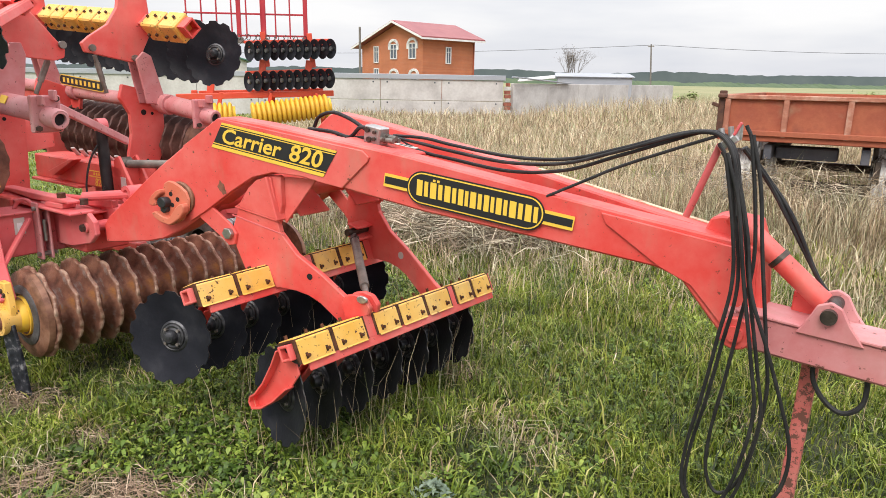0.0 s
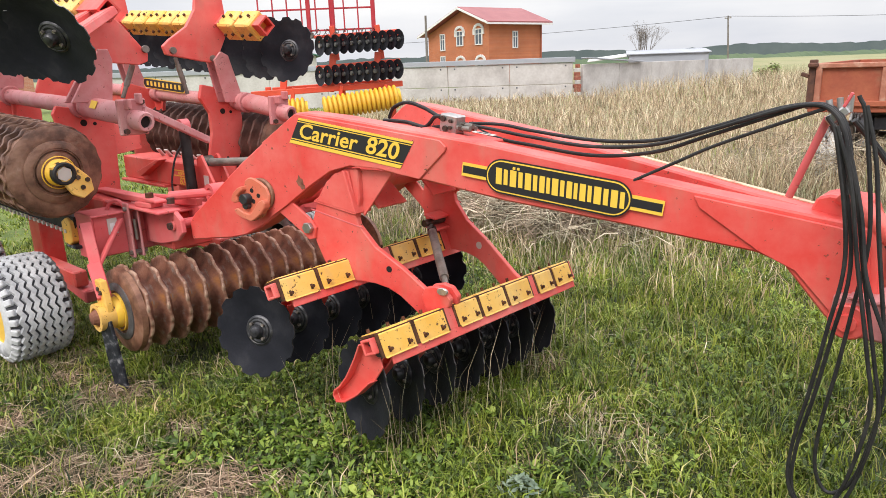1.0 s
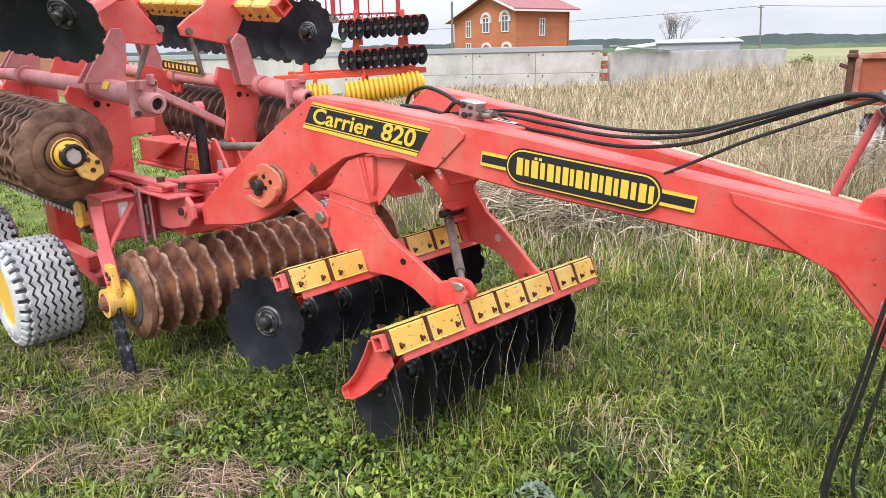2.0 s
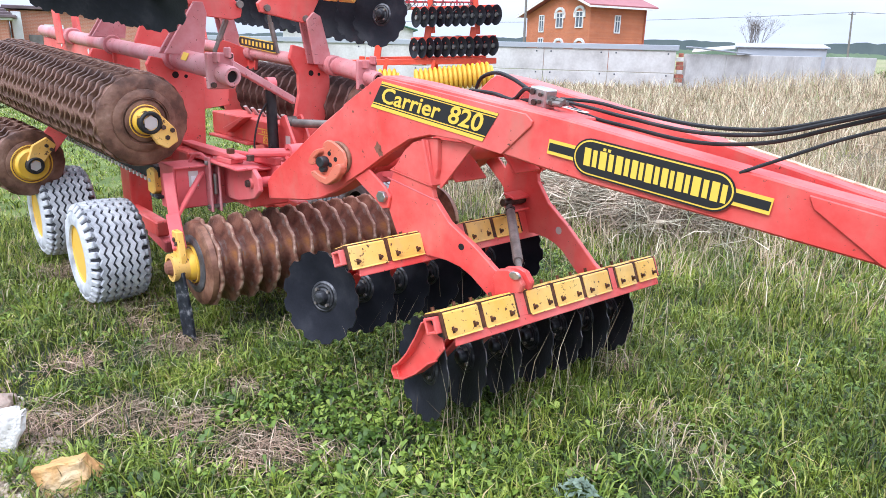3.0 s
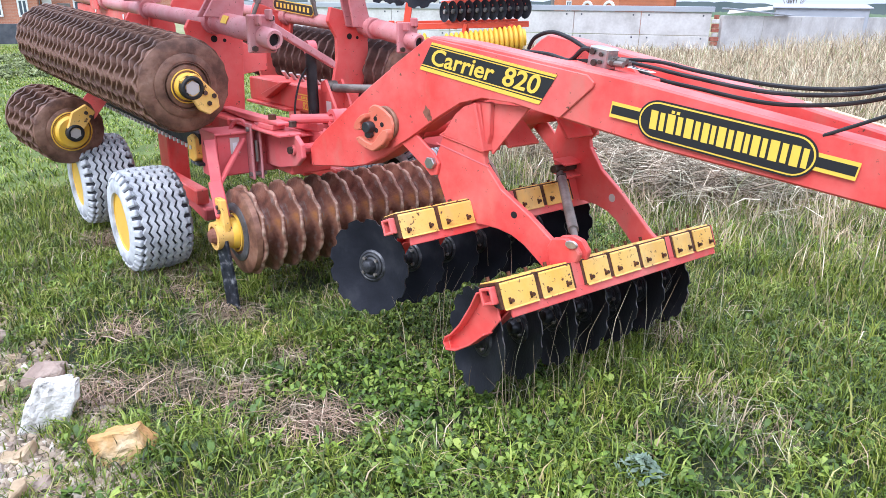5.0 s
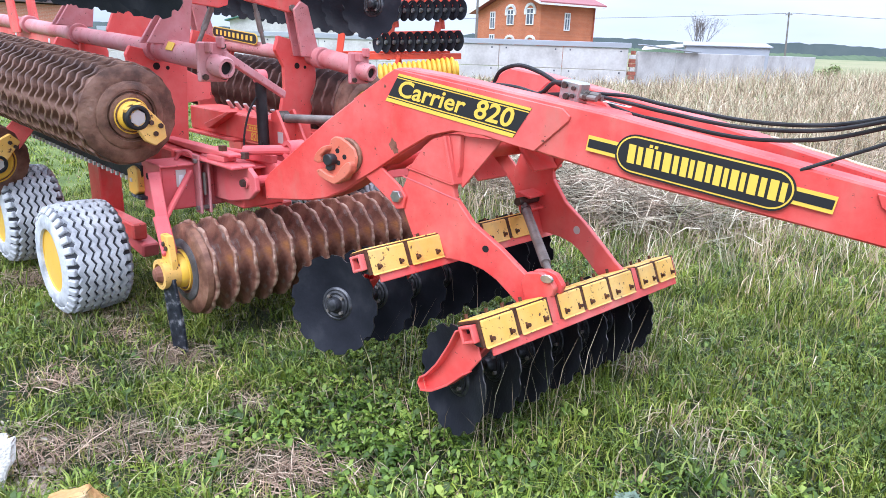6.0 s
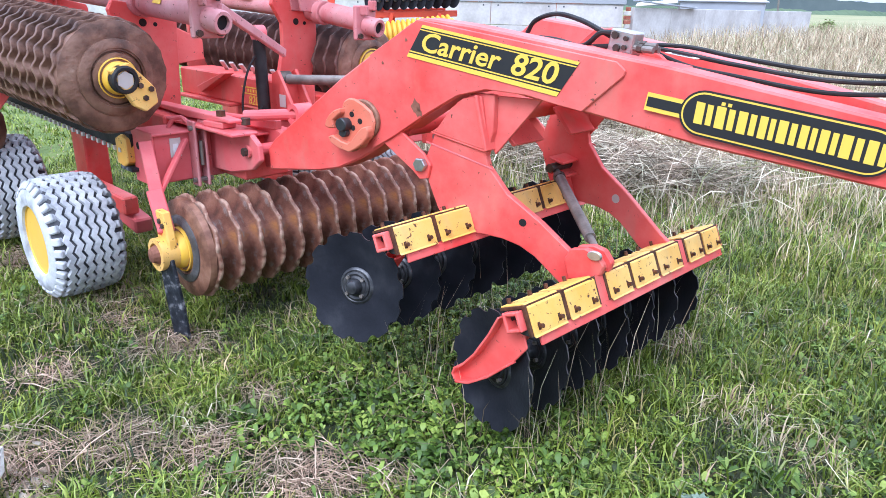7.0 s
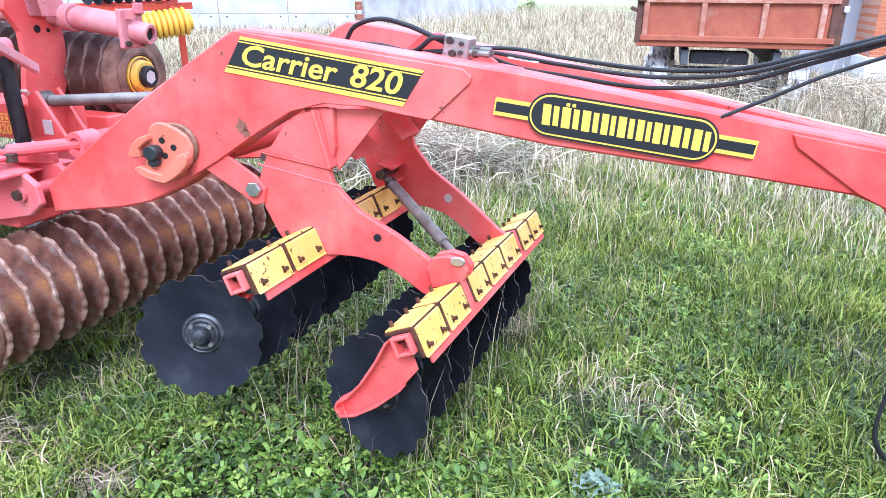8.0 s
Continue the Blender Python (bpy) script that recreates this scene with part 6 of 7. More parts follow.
def trailer():
    t = thing("trailer", pose(4.10, 9.5, 0, 0, 0, -31.1), "old farm trailer with rusty red steel body", "trailer")
    W_, L_ = 2.44, 4.2
    z0, z1 = 1.15, 1.67
    gate = part("tailgate", boxed((W_ / 2, 0.03, (z0 + z1) / 2), (W_ - 0.16, 0.03, z1 - z0 - 0.04), (0, 0, 0), 0.006), RUSTRED, t, "rusty dented red tailgate")
    for x in (0.10, 0.82, 1.55, W_ - 0.22):
        part("post", boxed((x, -0.005, (z0 + z1) / 2 - 0.02), (0.07, 0.06, z1 - z0), (0, 0, 0), 0.008), RUSTPALE, gate)
    part("rail", boxed((W_ / 2, -0.005, z1 - 0.03), (W_ - 0.1, 0.07, 0.06), (0, 0, 0), 0.008), RUSTPALE, gate)
    part("rail", boxed((W_ / 2, -0.005, z0 + 0.02), (W_ - 0.1, 0.07, 0.07), (0, 0, 0), 0.008), RUSTRED, gate)
    part("corner_post", boxed((0.02, 0.04, (z0 + z1) / 2), (0.09, 0.09, z1 - z0 + 0.1), (0, 0, 0), 0.01), RUSTDARK, t)
    part("corner_post", boxed((W_ - 0.05, 0.04, (z0 + z1) / 2), (0.16, 0.09, z1 - z0 + 0.1), (0, 0, 0), 0.01), RUSTDARK, t)
    part("latch", boxed((-0.06, 0.0, z1 - 0.14), (0.10, 0.05, 0.05), (0, 20, 0), 0.01), RUSTDARK, t)
    part("latch", boxed((0.03, -0.03, z1 - 0.02), (0.12, 0.08, 0.06), (0, 0, 0), 0.015), RUSTDARK, t)
    part("latch", boxed((W_ + 0.02, -0.02, z1 - 0.12), (0.06, 0.05, 0.08), (0, 0, 0), 0.01), STICKER, t)
    for x in (0.03, W_ - 0.03):
        part("side_board", boxed((x, L_ / 2, (z0 + z1) / 2), (0.05, L_, z1 - z0), (0, 0, 0), 0.006), RUSTRED, t)
    part("front_board", boxed((W_ / 2, L_ - 0.03, (z0 + z1) / 2), (W_ - 0.12, 0.05, z1 - z0), (0, 0, 0), 0.006), RUSTRED, t)
    part("bed", boxed((W_ / 2, L_ / 2, z0 - 0.05), (W_, L_, 0.08), (0, 0, 0), 0.01), RUSTRED, t)
    for x in (0.65, 1.79):
        part("chassis_rail", boxed((x, L_ / 2, 0.92), (0.1, L_ - 0.2, 0.2), (0, 0, 0), 0.01), DARKSTONE, t)
    part("under_box", boxed((1.1, 0.55, 0.90), (0.75, 0.4, 0.16), (0, 0, 0), 0.015), DARKSTONE, t)
    part("axle", rodded((0.2, 0.62, 0.45), (2.14, 0.62, 0.45), 0.07, 14), DARKSTEEL, t)
    part("axle", rodded((0.2, 3.4, 0.45), (2.24, 3.4, 0.45), 0.07, 14), DARKSTEEL, t)
    for y in (0.62, 3.4):
        for x in (0.30, 2.08):
            w = part("wheel", lathe([(0.25, -0.17), (0.40, -0.175), (0.44, -0.14), (0.45, 0.0), (0.44, 0.14), (0.40, 0.175), (0.25, 0.17)], 40, pose(x, y, 0.45, 0, 90, 0)), TYREOLD, t, "whitened worn trailer tyre", True)
            part("rim", lathe([(0.24, -0.1), (0.24, 0.1), (0.1, 0.06), (0.08, 0.12)], 24, pose(x, y, 0.45, 0, 90, 0)), RUSTDARK, w, "", True)
            for k in range(7):
                part("tread_rib", lathe([(0.435, -0.012), (0.462, -0.010), (0.462, 0.010), (0.435, 0.012)], 40, pose(x, y, 0.45, 0, 90, 0) @ Matrix.Translation((0, 0, (k - 3) * 0.045)), None, None, True), TYREOLD, w)
        for x in (0.5, 1.94):
            part("leaf_spring", boxed((x, y, 0.62), (0.08, 0.9, 0.05), (0, 0, 0), 0.01), DARKSTEEL, t)
            part("spring_hanger", boxed((x, y - 0.42, 0.74), (0.07, 0.06, 0.26), (0, 0, 0), 0.01), DARKSTEEL, t)
            part("spring_hanger", boxed((x, y + 0.42, 0.74), (0.07, 0.06, 0.26), (0, 0, 0), 0.01), DARKSTEEL, t)
            part("axle_block", boxed((x, y, 0.54), (0.09, 0.14, 0.14), (0, 0, 0), 0.01), DARKSTEEL, t)
    return t


RUSTDARK = mottled("dark_rust", [(0.3, (0.06, 0.03, 0.022)), (0.6, (0.13, 0.055, 0.035)), (0.8, (0.24, 0.12, 0.08))], 9.0, 0.8)
TYREOLD = mottled("peeling_white_tyre", [(0.36, (0.05, 0.045, 0.045)), (0.44, (0.45, 0.44, 0.43)), (0.55, (0.74, 0.73, 0.71))], 11.0, 0.9, 0.0, 0.4, 40.0, 0.01, (1, 1, 0.3))
trailer()


def barn_corner():
    h = thing("brick_building", pose(10.6, 12.2, 0, 0, 0, -31), "plain orange brick building on a whitewashed base", "building")
    part("wall", boxed((4.0, 3.0, 1.9), (8.0, 6.0, 2.8), (0, 0, 0), 0.02), BRICK, h)
    part("plinth", boxed((4.0, 2.98, 0.28), (8.1, 6.1, 0.6), (0, 0, 0), 0.02), WHITEPAINT, h, "whitewashed base")
    part("roof", boxed((4.0, 3.0, 3.4), (8.8, 6.8, 0.2), (0, 0, 0), 0.02), CAPPING, h)
    part("gate_panel", boxed((-0.55, 1.2, 1.2), (1.0, 0.06, 2.3), (0, 0, 0), 0.01), CAPPING, h, "grey sheet metal gate panel")
    return h


barn_corner()


# second machine parked behind
def far_machine():
    m = thing("parked_harrow", pose(-3.35, 14.5, 0, 0, 0, 14), "bright red folded disc harrow with yellow packer roller", "disc harrow")
    R2 = paint("fresh_red_paint", (0.42, 0.02, 0.035), (0.5, 0.04, 0.05), (0.3, 0.04, 0.03), 0.4, 0.75, 0.1)
    OR2 = paint("orange_red_paint", (0.66, 0.06, 0.025), (0.7, 0.1, 0.05), (0.3, 0.04, 0.03), 0.4, 0.75, 0.1)
    # yellow roller
    m_, l = axis_m((-0.42, -0.15, 1.02), (1.22, 0.0, 1.22))
    core = part("packer_roller", rodded((0, 0, 0), (0, 0, l), 0.17, 28), RIMYEL, m, "yellow ribbed packer roller", True)
    core.matrix_basis = m_
    ring = None
    for k in range(16):
        if ring is None:
            ring = part("ring", lathe([(0.15, -0.045), (0.20, -0.045), (0.245, -0.022), (0.255, 0.0), (0.245, 0.022), (0.20, 0.045), (0.15, 0.045)], 36, Matrix(), None, None, True), RIMYEL, core, "", True)
            ob = ring
        else:
            ob = new("ring", ring.data)
            ob.parent = core
        ob.matrix_basis = pose(0, 0, 0.05 + 0.1 * k)
    m2, l2 = axis_m((-1.6, -0.0, 0.99), (-0.75, 0.05, 1.02))
    core2 = part("packer_roller", rodded((0, 0, 0), (0, 0, l2), 0.17, 28), RIMYEL, m, "yellow ribbed packer roller", True)
    core2.matrix_basis = m2
    for k in range(8):
        ob = new("ring", ring.data)
        ob.parent = core2
        ob.matrix_basis = pose(0, 0, 0.05 + 0.1 * k)
    part("roller_frame", boxed((-0.3, 0.1, 1.42), (3.2, 0.12, 0.12), (0, -2, 3), 0.01), OR2, m)
    part("roller_frame", boxed((-0.2, 0.5, 1.48), (2.6, 0.10, 0.10), (0, -2, 3), 0.01), OR2, m)
    for x in (-1.2, -0.2, 0.75):
        part("upright", boxed((x, 0.2, 1.75), (0.14, 0.12, 0.8), (0, 8, 0), 0.01), OR2, m)
        part("upright", boxed((x + 0.1, 0.2, 2.35), (0.11, 0.1, 0.7), (0, -6, 0), 0.01), OR2, m)
        part("roller_arm", boxed((x + 0.15, 0.05, 1.30), (0.08, 0.1, 0.35), (0, 12, 0), 0.01), OR2, m)
    for x in (-1.6, 0.0, 1.1):
        part("support_leg", boxed((x, 0.6, 0.62), (0.12, 0.12, 1.75), (0, 0, 0), 0.01), OR2, m)
    disc = None
    for z, n, x0 in ((1.69, 11, -0.44), (2.30, 11, -0.40)):
        bar = part("toolbar", boxed((0.38, 0.22, z + 0.23), (1.8, 0.09, 0.06), (0, -3, 2), 0.01), OR2, m)
        for k in range(n):
            if disc is None:
                disc = part("disc", lathe([(0.02, -0.03), (0.09, -0.028), (0.19, -0.005), (0.205, 0.012), (0.19, 0.006), (0.09, -0.016), (0.02, -0.02)], 30, pose(0, 0, 0, 90), None, None, True), DISC, bar, "black steel disc", True)
                ob = disc
                part("hub", rodded((0, -0.02, 0), (0, 0.06, 0), 0.045, 12), STEEL, disc)
            else:
                ob = copy_thing(disc, Matrix())
                ob.parent = bar
            ob.matrix_basis = pose(x0 + 0.165 * k, 0.02, z + 0.10 * k / n, 0, 0, -58)
            part("disc_arm", boxed((x0 + 0.165 * k, 0.13, z + 0.12 + 0.1 * k / n), (0.035, 0.16, 0.05), (35, 0, 0), 0.006), OR2, bar)
    # harrow tine frame on top
    for z in (2.62, 3.05, 3.5):
        part("tine_bar", boxed((-0.45, 0.3, z), (2.42, 0.035, 0.035), (0, -1, 3), 0.004), R2, m)
    for k in range(9):
        part("tine_post", boxed((-1.62 + 0.293 * k, 0.28, 3.05), (0.03, 0.035, 0.95), (0, 0, 0), 0.004), R2, m)
    for x in (-0.6, -0.1, 0.75):
        part("mount", boxed((x, 0.25, 2.52), (0.16, 0.14, 0.12), (0, 0, 0), 0.01), STEEL2, m)
        part("upright", boxed((x, 0.28, 2.95), (0.09, 0.09, 0.9), (0, 0, 0), 0.01), R2, m)
    for k in range(13):
        x = -1.62 + 0.19 * k
        loop = [(x, 0.22, 2.64), (x + 0.03, 0.2, 2.55), (x + 0.08, 0.18, 2.53), (x + 0.1, 0.17, 2.6), (x + 0.05, 0.16, 2.64), (x + 0.02, 0.12, 2.56), (x - 0.12, -0.05, 2.42)]
        part("spring_tine", hose(loop, 0.008, 4, 5), DARKSTEEL, m, "", True)
    return m


far_machine()


# ---- distance ----
def forest(name, y, x0, x1, base, top, step, rough, mat, label):
    xs = np.arange(x0, x1, step)
    vs, fs = [], []
    for i, x in enumerate(xs):
        t = top + rough * noise.noise((x * 0.004, 2.0, y)) + rough * 0.5 * noise.noise((x * 0.03, 5.0, y)) + rough * 0.35 * random.random()
        vs += [(x, y, base), (x, y + 30, t)]
        if i:
            fs.append((2 * i - 2, 2 * i, 2 * i + 1, 2 * i - 1))
    return sheet(name, vs, fs, mat, None, label, "forest", "structure")


FOREST = mottled("far_forest", [(0.3, (0.055, 0.075, 0.075)), (0.7, (0.085, 0.105, 0.10))], 0.012, 1.0, 0, 0.0)
SHELTER = mottled("shelter_belt", [(0.3, (0.05, 0.085, 0.04)), (0.7, (0.10, 0.14, 0.07))], 0.03, 1.0, 0, 0.0)
forest("backdrop_forest", 1900, -3200, 3200, -10, 29, 12, 8, FOREST, "distant blue-green forest ridge on the horizon")
forest("backdrop_trees", 700, -300, 900, -2, 3.6, 2.5, 3.2, SHELTER, "far green shelter belt across the fields")


def bare_tree(at, hgt, seed, leafy, label):
    rnd = random.Random(seed)
    t = thing("tree", pose(*at), label, "tree")
    bm = bmesh.new()
    tips = []
    spread = 0.6 if leafy else 0.5

    def grow(p, d, l, r, n):
        q = p + d * l
        rod(bm, tuple(p), tuple(q), r, 5, r * 0.65)
        if n == 0:
            tips.append(q)
            return
        for _ in range(3):
            e = (d + Vector((rnd.uniform(-spread, spread), rnd.uniform(-spread, spread), rnd.uniform(0.0, 0.45)))).normalized()
            grow(q, e, l * rnd.uniform(0.6, 0.8), r * 0.6, n - 1)

    for k in range(4):
        d = Vector((rnd.uniform(-0.22, 0.22), rnd.uniform(-0.22, 0.22), 1)).normalized()
        grow(Vector((rnd.uniform(-0.2, 0.2), rnd.uniform(-0.2, 0.2), -0.1)), d, hgt * 0.34, 0.045, 3 if leafy else 4)
    part("trunk", bm, WOODPOLE, t)
    vs, fs = [], []
    for q in tips:
        for _ in range(5 if leafy else 2):
            c = q + Vector((rnd.gauss(0, 0.22), rnd.gauss(0, 0.22), rnd.gauss(0, 0.2)))
            a, s = rnd.uniform(0, 6.28), rnd.uniform(0.08, 0.16) if leafy else 0.05
            u_, w_ = Vector((math.cos(a), math.sin(a), rnd.uniform(-0.6, 0.6))) * s, Vector((-math.sin(a), math.cos(a), rnd.uniform(-0.6, 0.6))) * s * 0.6
            n = len(vs)
            vs += [tuple(c - u_), tuple(c + w_), tuple(c + u_), tuple(c - w_)]
            fs.append((n, n + 1, n + 2, n + 3))
    sheet("crown", vs, fs, LEAFTREE if leafy else TWIG, t, "", "", "")
    return t


LEAFTREE = mottled("shrub_leaves", [(0.3, (0.16, 0.22, 0.06)), (0.7, (0.3, 0.36, 0.12))], 3.0, 0.8)
TWIG = mottled("twig", [(0.3, (0.16, 0.13, 0.1)), (0.7, (0.24, 0.2, 0.16))], 3.0, 0.9)
bare_tree((10.6, 59.1, 0), 4.6, 3, False, "bare grey leafless tree behind the wall")
for k, (x, y, hh) in enumerate(((19.4, 56.9, 0.7), (31.2, 51.5, 1.1), (36.4, 60.0, 1.2), (23.5, 66, 0.8))):
    bare_tree((x, y, 0), hh, 10 + k, True, "small light green leafy shrub in the field")


# ---- plants on the ground ----
rng = np.random.default_rng(7)


def fast_mesh(name, co, tri, mat, label, category, parent=None):
    me = bpy.data.meshes.new(name)
    me.vertices.add(len(co))
    me.vertices.foreach_set("co", np.ascontiguousarray(co, dtype=np.float32).ravel())
    me.loops.add(tri.size)
    me.loops.foreach_set("vertex_index", np.ascontiguousarray(tri, dtype=np.int32).ravel())
    me.polygons.add(len(tri))
    me.polygons.foreach_set("loop_start", np.arange(0, tri.size, 3, dtype=np.int32))
    me.update(calc_edges=True)
    me.materials.append(mat)
    ob = new(name, me)
    ob.parent = parent
    return tagged(ob, label, category, "", "stuff")


def wob(x, y, f, s):
    """Cheap smooth noise for many points at once."""
    return (np.sin(x * f * 1.7 + s) * np.cos(y * f * 1.3 + 2.1 * s) + np.sin((x + y) * f * 0.9 + 3.3 * s) * np.cos((x - y) * f * 1.1 + s)) * 0.5


def height_at(x, y):
    return np.array([ground_z(a, c) if abs(a) < 40 and -10 < c < 40 else fall(a) for a, c in zip(x, y)])


def blades(x, y, h, w, lean, curl=0.35):
    n = len(x)
    a = rng.uniform(0, 2 * np.pi, n)
    b_ = rng.uniform(0, 2 * np.pi, n)
    z = height_at(x, y) - 0.012
    side = np.stack([np.cos(a), np.sin(a), np.zeros(n)], 1) * (w * 0.5)[:, None]
    bend = np.stack([np.cos(b_), np.sin(b_), np.zeros(n)], 1) * (h * lean)[:, None]
    p0 = np.stack([x, y, z], 1)
    p1 = p0 + bend * 0.35 + np.stack([np.zeros(n), np.zeros(n), h * 0.58], 1)
    p2 = p0 + bend + np.stack([np.zeros(n), np.zeros(n), h * (1 - curl * lean)], 1)
    co = np.stack([p0 - side, p0 + side, p1 - side * 0.75, p1 + side * 0.75, p2], 1).reshape(-1, 3)
    base = (np.arange(n) * 5)[:, None]
    tri = np.concatenate([base + np.array([[0, 1, 3]]), base + np.array([[0, 3, 2]]), base + np.array([[2, 3, 4]])], 1).reshape(-1, 3)
    return co, tri


def straws(x, y, length, w, lift):
    """Thin stalks lying about."""
    n = len(x)
    a = rng.uniform(0, 2 * np.pi, n)
    z = height_at(x, y) + rng.uniform(0.0, 1.0, n) * lift
    d = np.stack([np.cos(a), np.sin(a), rng.normal(0, 0.22, n)], 1) * (length * 0.5)[:, None]
    s = np.stack([-np.sin(a), np.cos(a), rng.normal(0, 0.4, n)], 1) * (w * 0.5)[:, None]
    c = np.stack([x, y, z + 0.01], 1)
    m = c + np.stack([np.zeros(n), np.zeros(n), length * rng.uniform(0.0, 0.12, n)], 1)
    co = np.stack([c - d - s, c - d + s, m - s, m + s, c + d], 1).reshape(-1, 3)
    base = (np.arange(n) * 5)[:, None]
    tri = np.concatenate([base + np.array([[0, 1, 3]]), base + np.array([[0, 3, 2]]), base + np.array([[2, 3, 4]])], 1).reshape(-1, 3)
    return co, tri


def leaves(x, y, z, size, tilt):
    n = len(x)
    a = rng.uniform(0, 2 * np.pi, n)
    t = rng.normal(0, tilt, n)
    u_ = np.stack([np.cos(a), np.sin(a), np.sin(t)], 1) * size[:, None]
    v_ = np.stack([-np.sin(a), np.cos(a), rng.normal(0, 0.3, n)], 1) * (size * 0.42)[:, None]
    c = np.stack([x, y, z], 1)
    up = np.stack([np.zeros(n), np.zeros(n), size * 0.16], 1)
    co = np.stack([c - u_, c - u_ * 0.1 + v_ + up, c + u_, c - u_ * 0.1 - v_ + up], 1).reshape(-1, 3)
    base = (np.arange(n) * 4)[:, None]
    tri = np.concatenate([base + np.array([[0, 2, 1]]), base + np.array([[0, 3, 2]])], 1).reshape(-1, 3)
    return co, tri


def plant_mat(name, stops, rough=0.65, through_=0.25):
    mat, nt, b = material(name, rough)
    g = nt.nodes.new("ShaderNodeNewGeometry")
    c = ramp(nt, g.outputs["Random Per Island"], stops)
    big = ramp(nt, tex(nt, "noise", 2.6, 7), [(0.3, (0.46, 0.55, 0.44)), (0.7, (1.34, 1.24, 1.12))])
    c = mixc(nt, 1.0, c, big, "MULTIPLY")
    nt.links.new(c, b.inputs["Base Color"])
    b.inputs["Specular IOR Level"].default_value = 0.45 if rough < 0.6 else 0.3
    tr = nt.nodes.new("ShaderNodeBsdfTranslucent")
    nt.links.new(c, tr.inputs["Color"])
    mx = nt.nodes.new("ShaderNodeMixShader")
    mx.inputs["Fac"].default_value = through_
    out = nt.nodes["Material Output"]
    nt.links.new(b.outputs["BSDF"], mx.inputs[1])
    nt.links.new(tr.outputs["BSDF"], mx.inputs[2])
    nt.links.new(mx.outputs["Shader"], out.inputs["Surface"])
    return mat


GRASS = plant_mat("grass_blades", [(0.0, (0.014, 0.029, 0.004)), (0.25, (0.062, 0.095, 0.011)), (0.55, (0.180, 0.244, 0.029)), (0.84, (0.335, 0.391, 0.070)), (0.97, (0.473, 0.393, 0.192)), (1.0, (0.583, 0.425, 0.344))], 0.45, 0.16)
TUFT = plant_mat("long_grass_blades", [(0.0, (0.038, 0.065, 0.007)), (0.35, (0.153, 0.225, 0.026)), (0.75, (0.317, 0.406, 0.063)), (0.92, (0.412, 0.449, 0.119)), (1.0, (0.554, 0.444, 0.327))], 0.45, 0.16)
LAWN = plant_mat("lawn_blades", [(0.0, (0.078, 0.110, 0.016)), (0.35, (0.244, 0.305, 0.050)), (0.75, (0.409, 0.467, 0.105)), (0.92, (0.490, 0.427, 0.235)), (1.0, (0.608, 0.427, 0.373))])
DRY = plant_mat("dry_stalks", [(0.0, (0.184, 0.133, 0.093)), (0.35, (0.460, 0.354, 0.260)), (0.7, (0.713, 0.585, 0.457)), (0.9, (0.900, 0.818, 0.686)), (1.0, (0.288, 0.342, 0.114))], 0.8, 0.15)
STRAW = plant_mat("dead_straw", [(0.0, (0.149, 0.101, 0.077)), (0.45, (0.308, 0.220, 0.164)), (0.8, (0.457, 0.348, 0.275)), (1.0, (0.594, 0.482, 0.395))], 0.9, 0.1)
BRUSH = plant_mat("dead_brush", [(0.0, (0.112, 0.080, 0.064)), (0.5, (0.320, 0.248, 0.192)), (1.0, (0.736, 0.640, 0.544))], 0.9, 0.1)
CLOVER = plant_mat("broad_leaves", [(0.0, (0.025, 0.041, 0.006)), (0.4, (0.090, 0.159, 0.021)), (0.75, (0.189, 0.288, 0.041)), (1.0, (0.318, 0.396, 0.086))], 0.5, 0.16)

DULLWEED = plant_mat("dull_weed_leaves", [(0.0, (0.080, 0.091, 0.040)), (0.5, (0.192, 0.223, 0.096)), (1.0, (0.384, 0.412, 0.224))], 0.8, 0.2)

PATCHES = [(-1.52, 2.72, 0.22), (-2.4, 3.6, 0.22), (-1.80, 2.66, 0.28), (-0.98, 2.60, 0.32), (-2.0, 3.45, 0.30), (-2.40, 3.05, 0.2), (-1.35, 3.05, 0.15), (-2.1, 2.45, 0.3), (-2.75, 3.9, 0.35), (-3.6, 4.3, 0.3), (0.55, 3.9, 0.16), (-2.9, 2.1, 0.3)]


def bare(x, y, rubble=True):
    """How far a spot is worn to dead straw, 0 to 1."""
    out = np.zeros(len(x))
    for px_, py_, r in PATCHES:
        d = np.hypot(x - px_, (y - py_) * 1.25) + 0.09 * wob(x, y, 6.0, px_)
        out = np.maximum(out, np.clip(1.5 - 1.5 * d / r, 0, 1))
    if not rubble:
        return out
    band_ = np.abs((x + 1.55) * 0.456 + (y - 1.70) * 0.89) + 0.06 * wob(x, y, 7.0, 1.0)
    along = (x + 1.55) * -0.89 + (y - 1.70) * 0.456
    out = np.maximum(out, np.clip(1.6 - band_ / 0.13, 0, 0.9) * (along > -0.25) * (along < 2.3))
    return out


def dryness(x, y):
    """Green yard in front, tall dry growth behind the machine and to its far side."""
    edge = 6.1 - 0.55 * np.maximum(0, x - 0.6) + 0.8 * wob(x, y, 0.9, 1.0) + 0.35 * wob(x, y, 2.7, 4.0)
    d = np.clip((y - edge) / 1.6 + 0.35, 0, 1)
    left = np.clip((-x - 2.2 - 0.22 * (y - 6)) / 1.2, 0, 1)
    return d * (1 - left)


# grass behind the path
n = 110000
x, y = rng.uniform(-9.0, 9.0, n), rng.uniform(-6.5, 1.4, n)
fast_mesh("yard_grass", *blades(x, y, rng.uniform(0.05, 0.14, n), rng.uniform(0.010, 0.020, n), rng.uniform(0.3, 1.1, n)), GRASS, "short green yard grass behind the path", "grass")
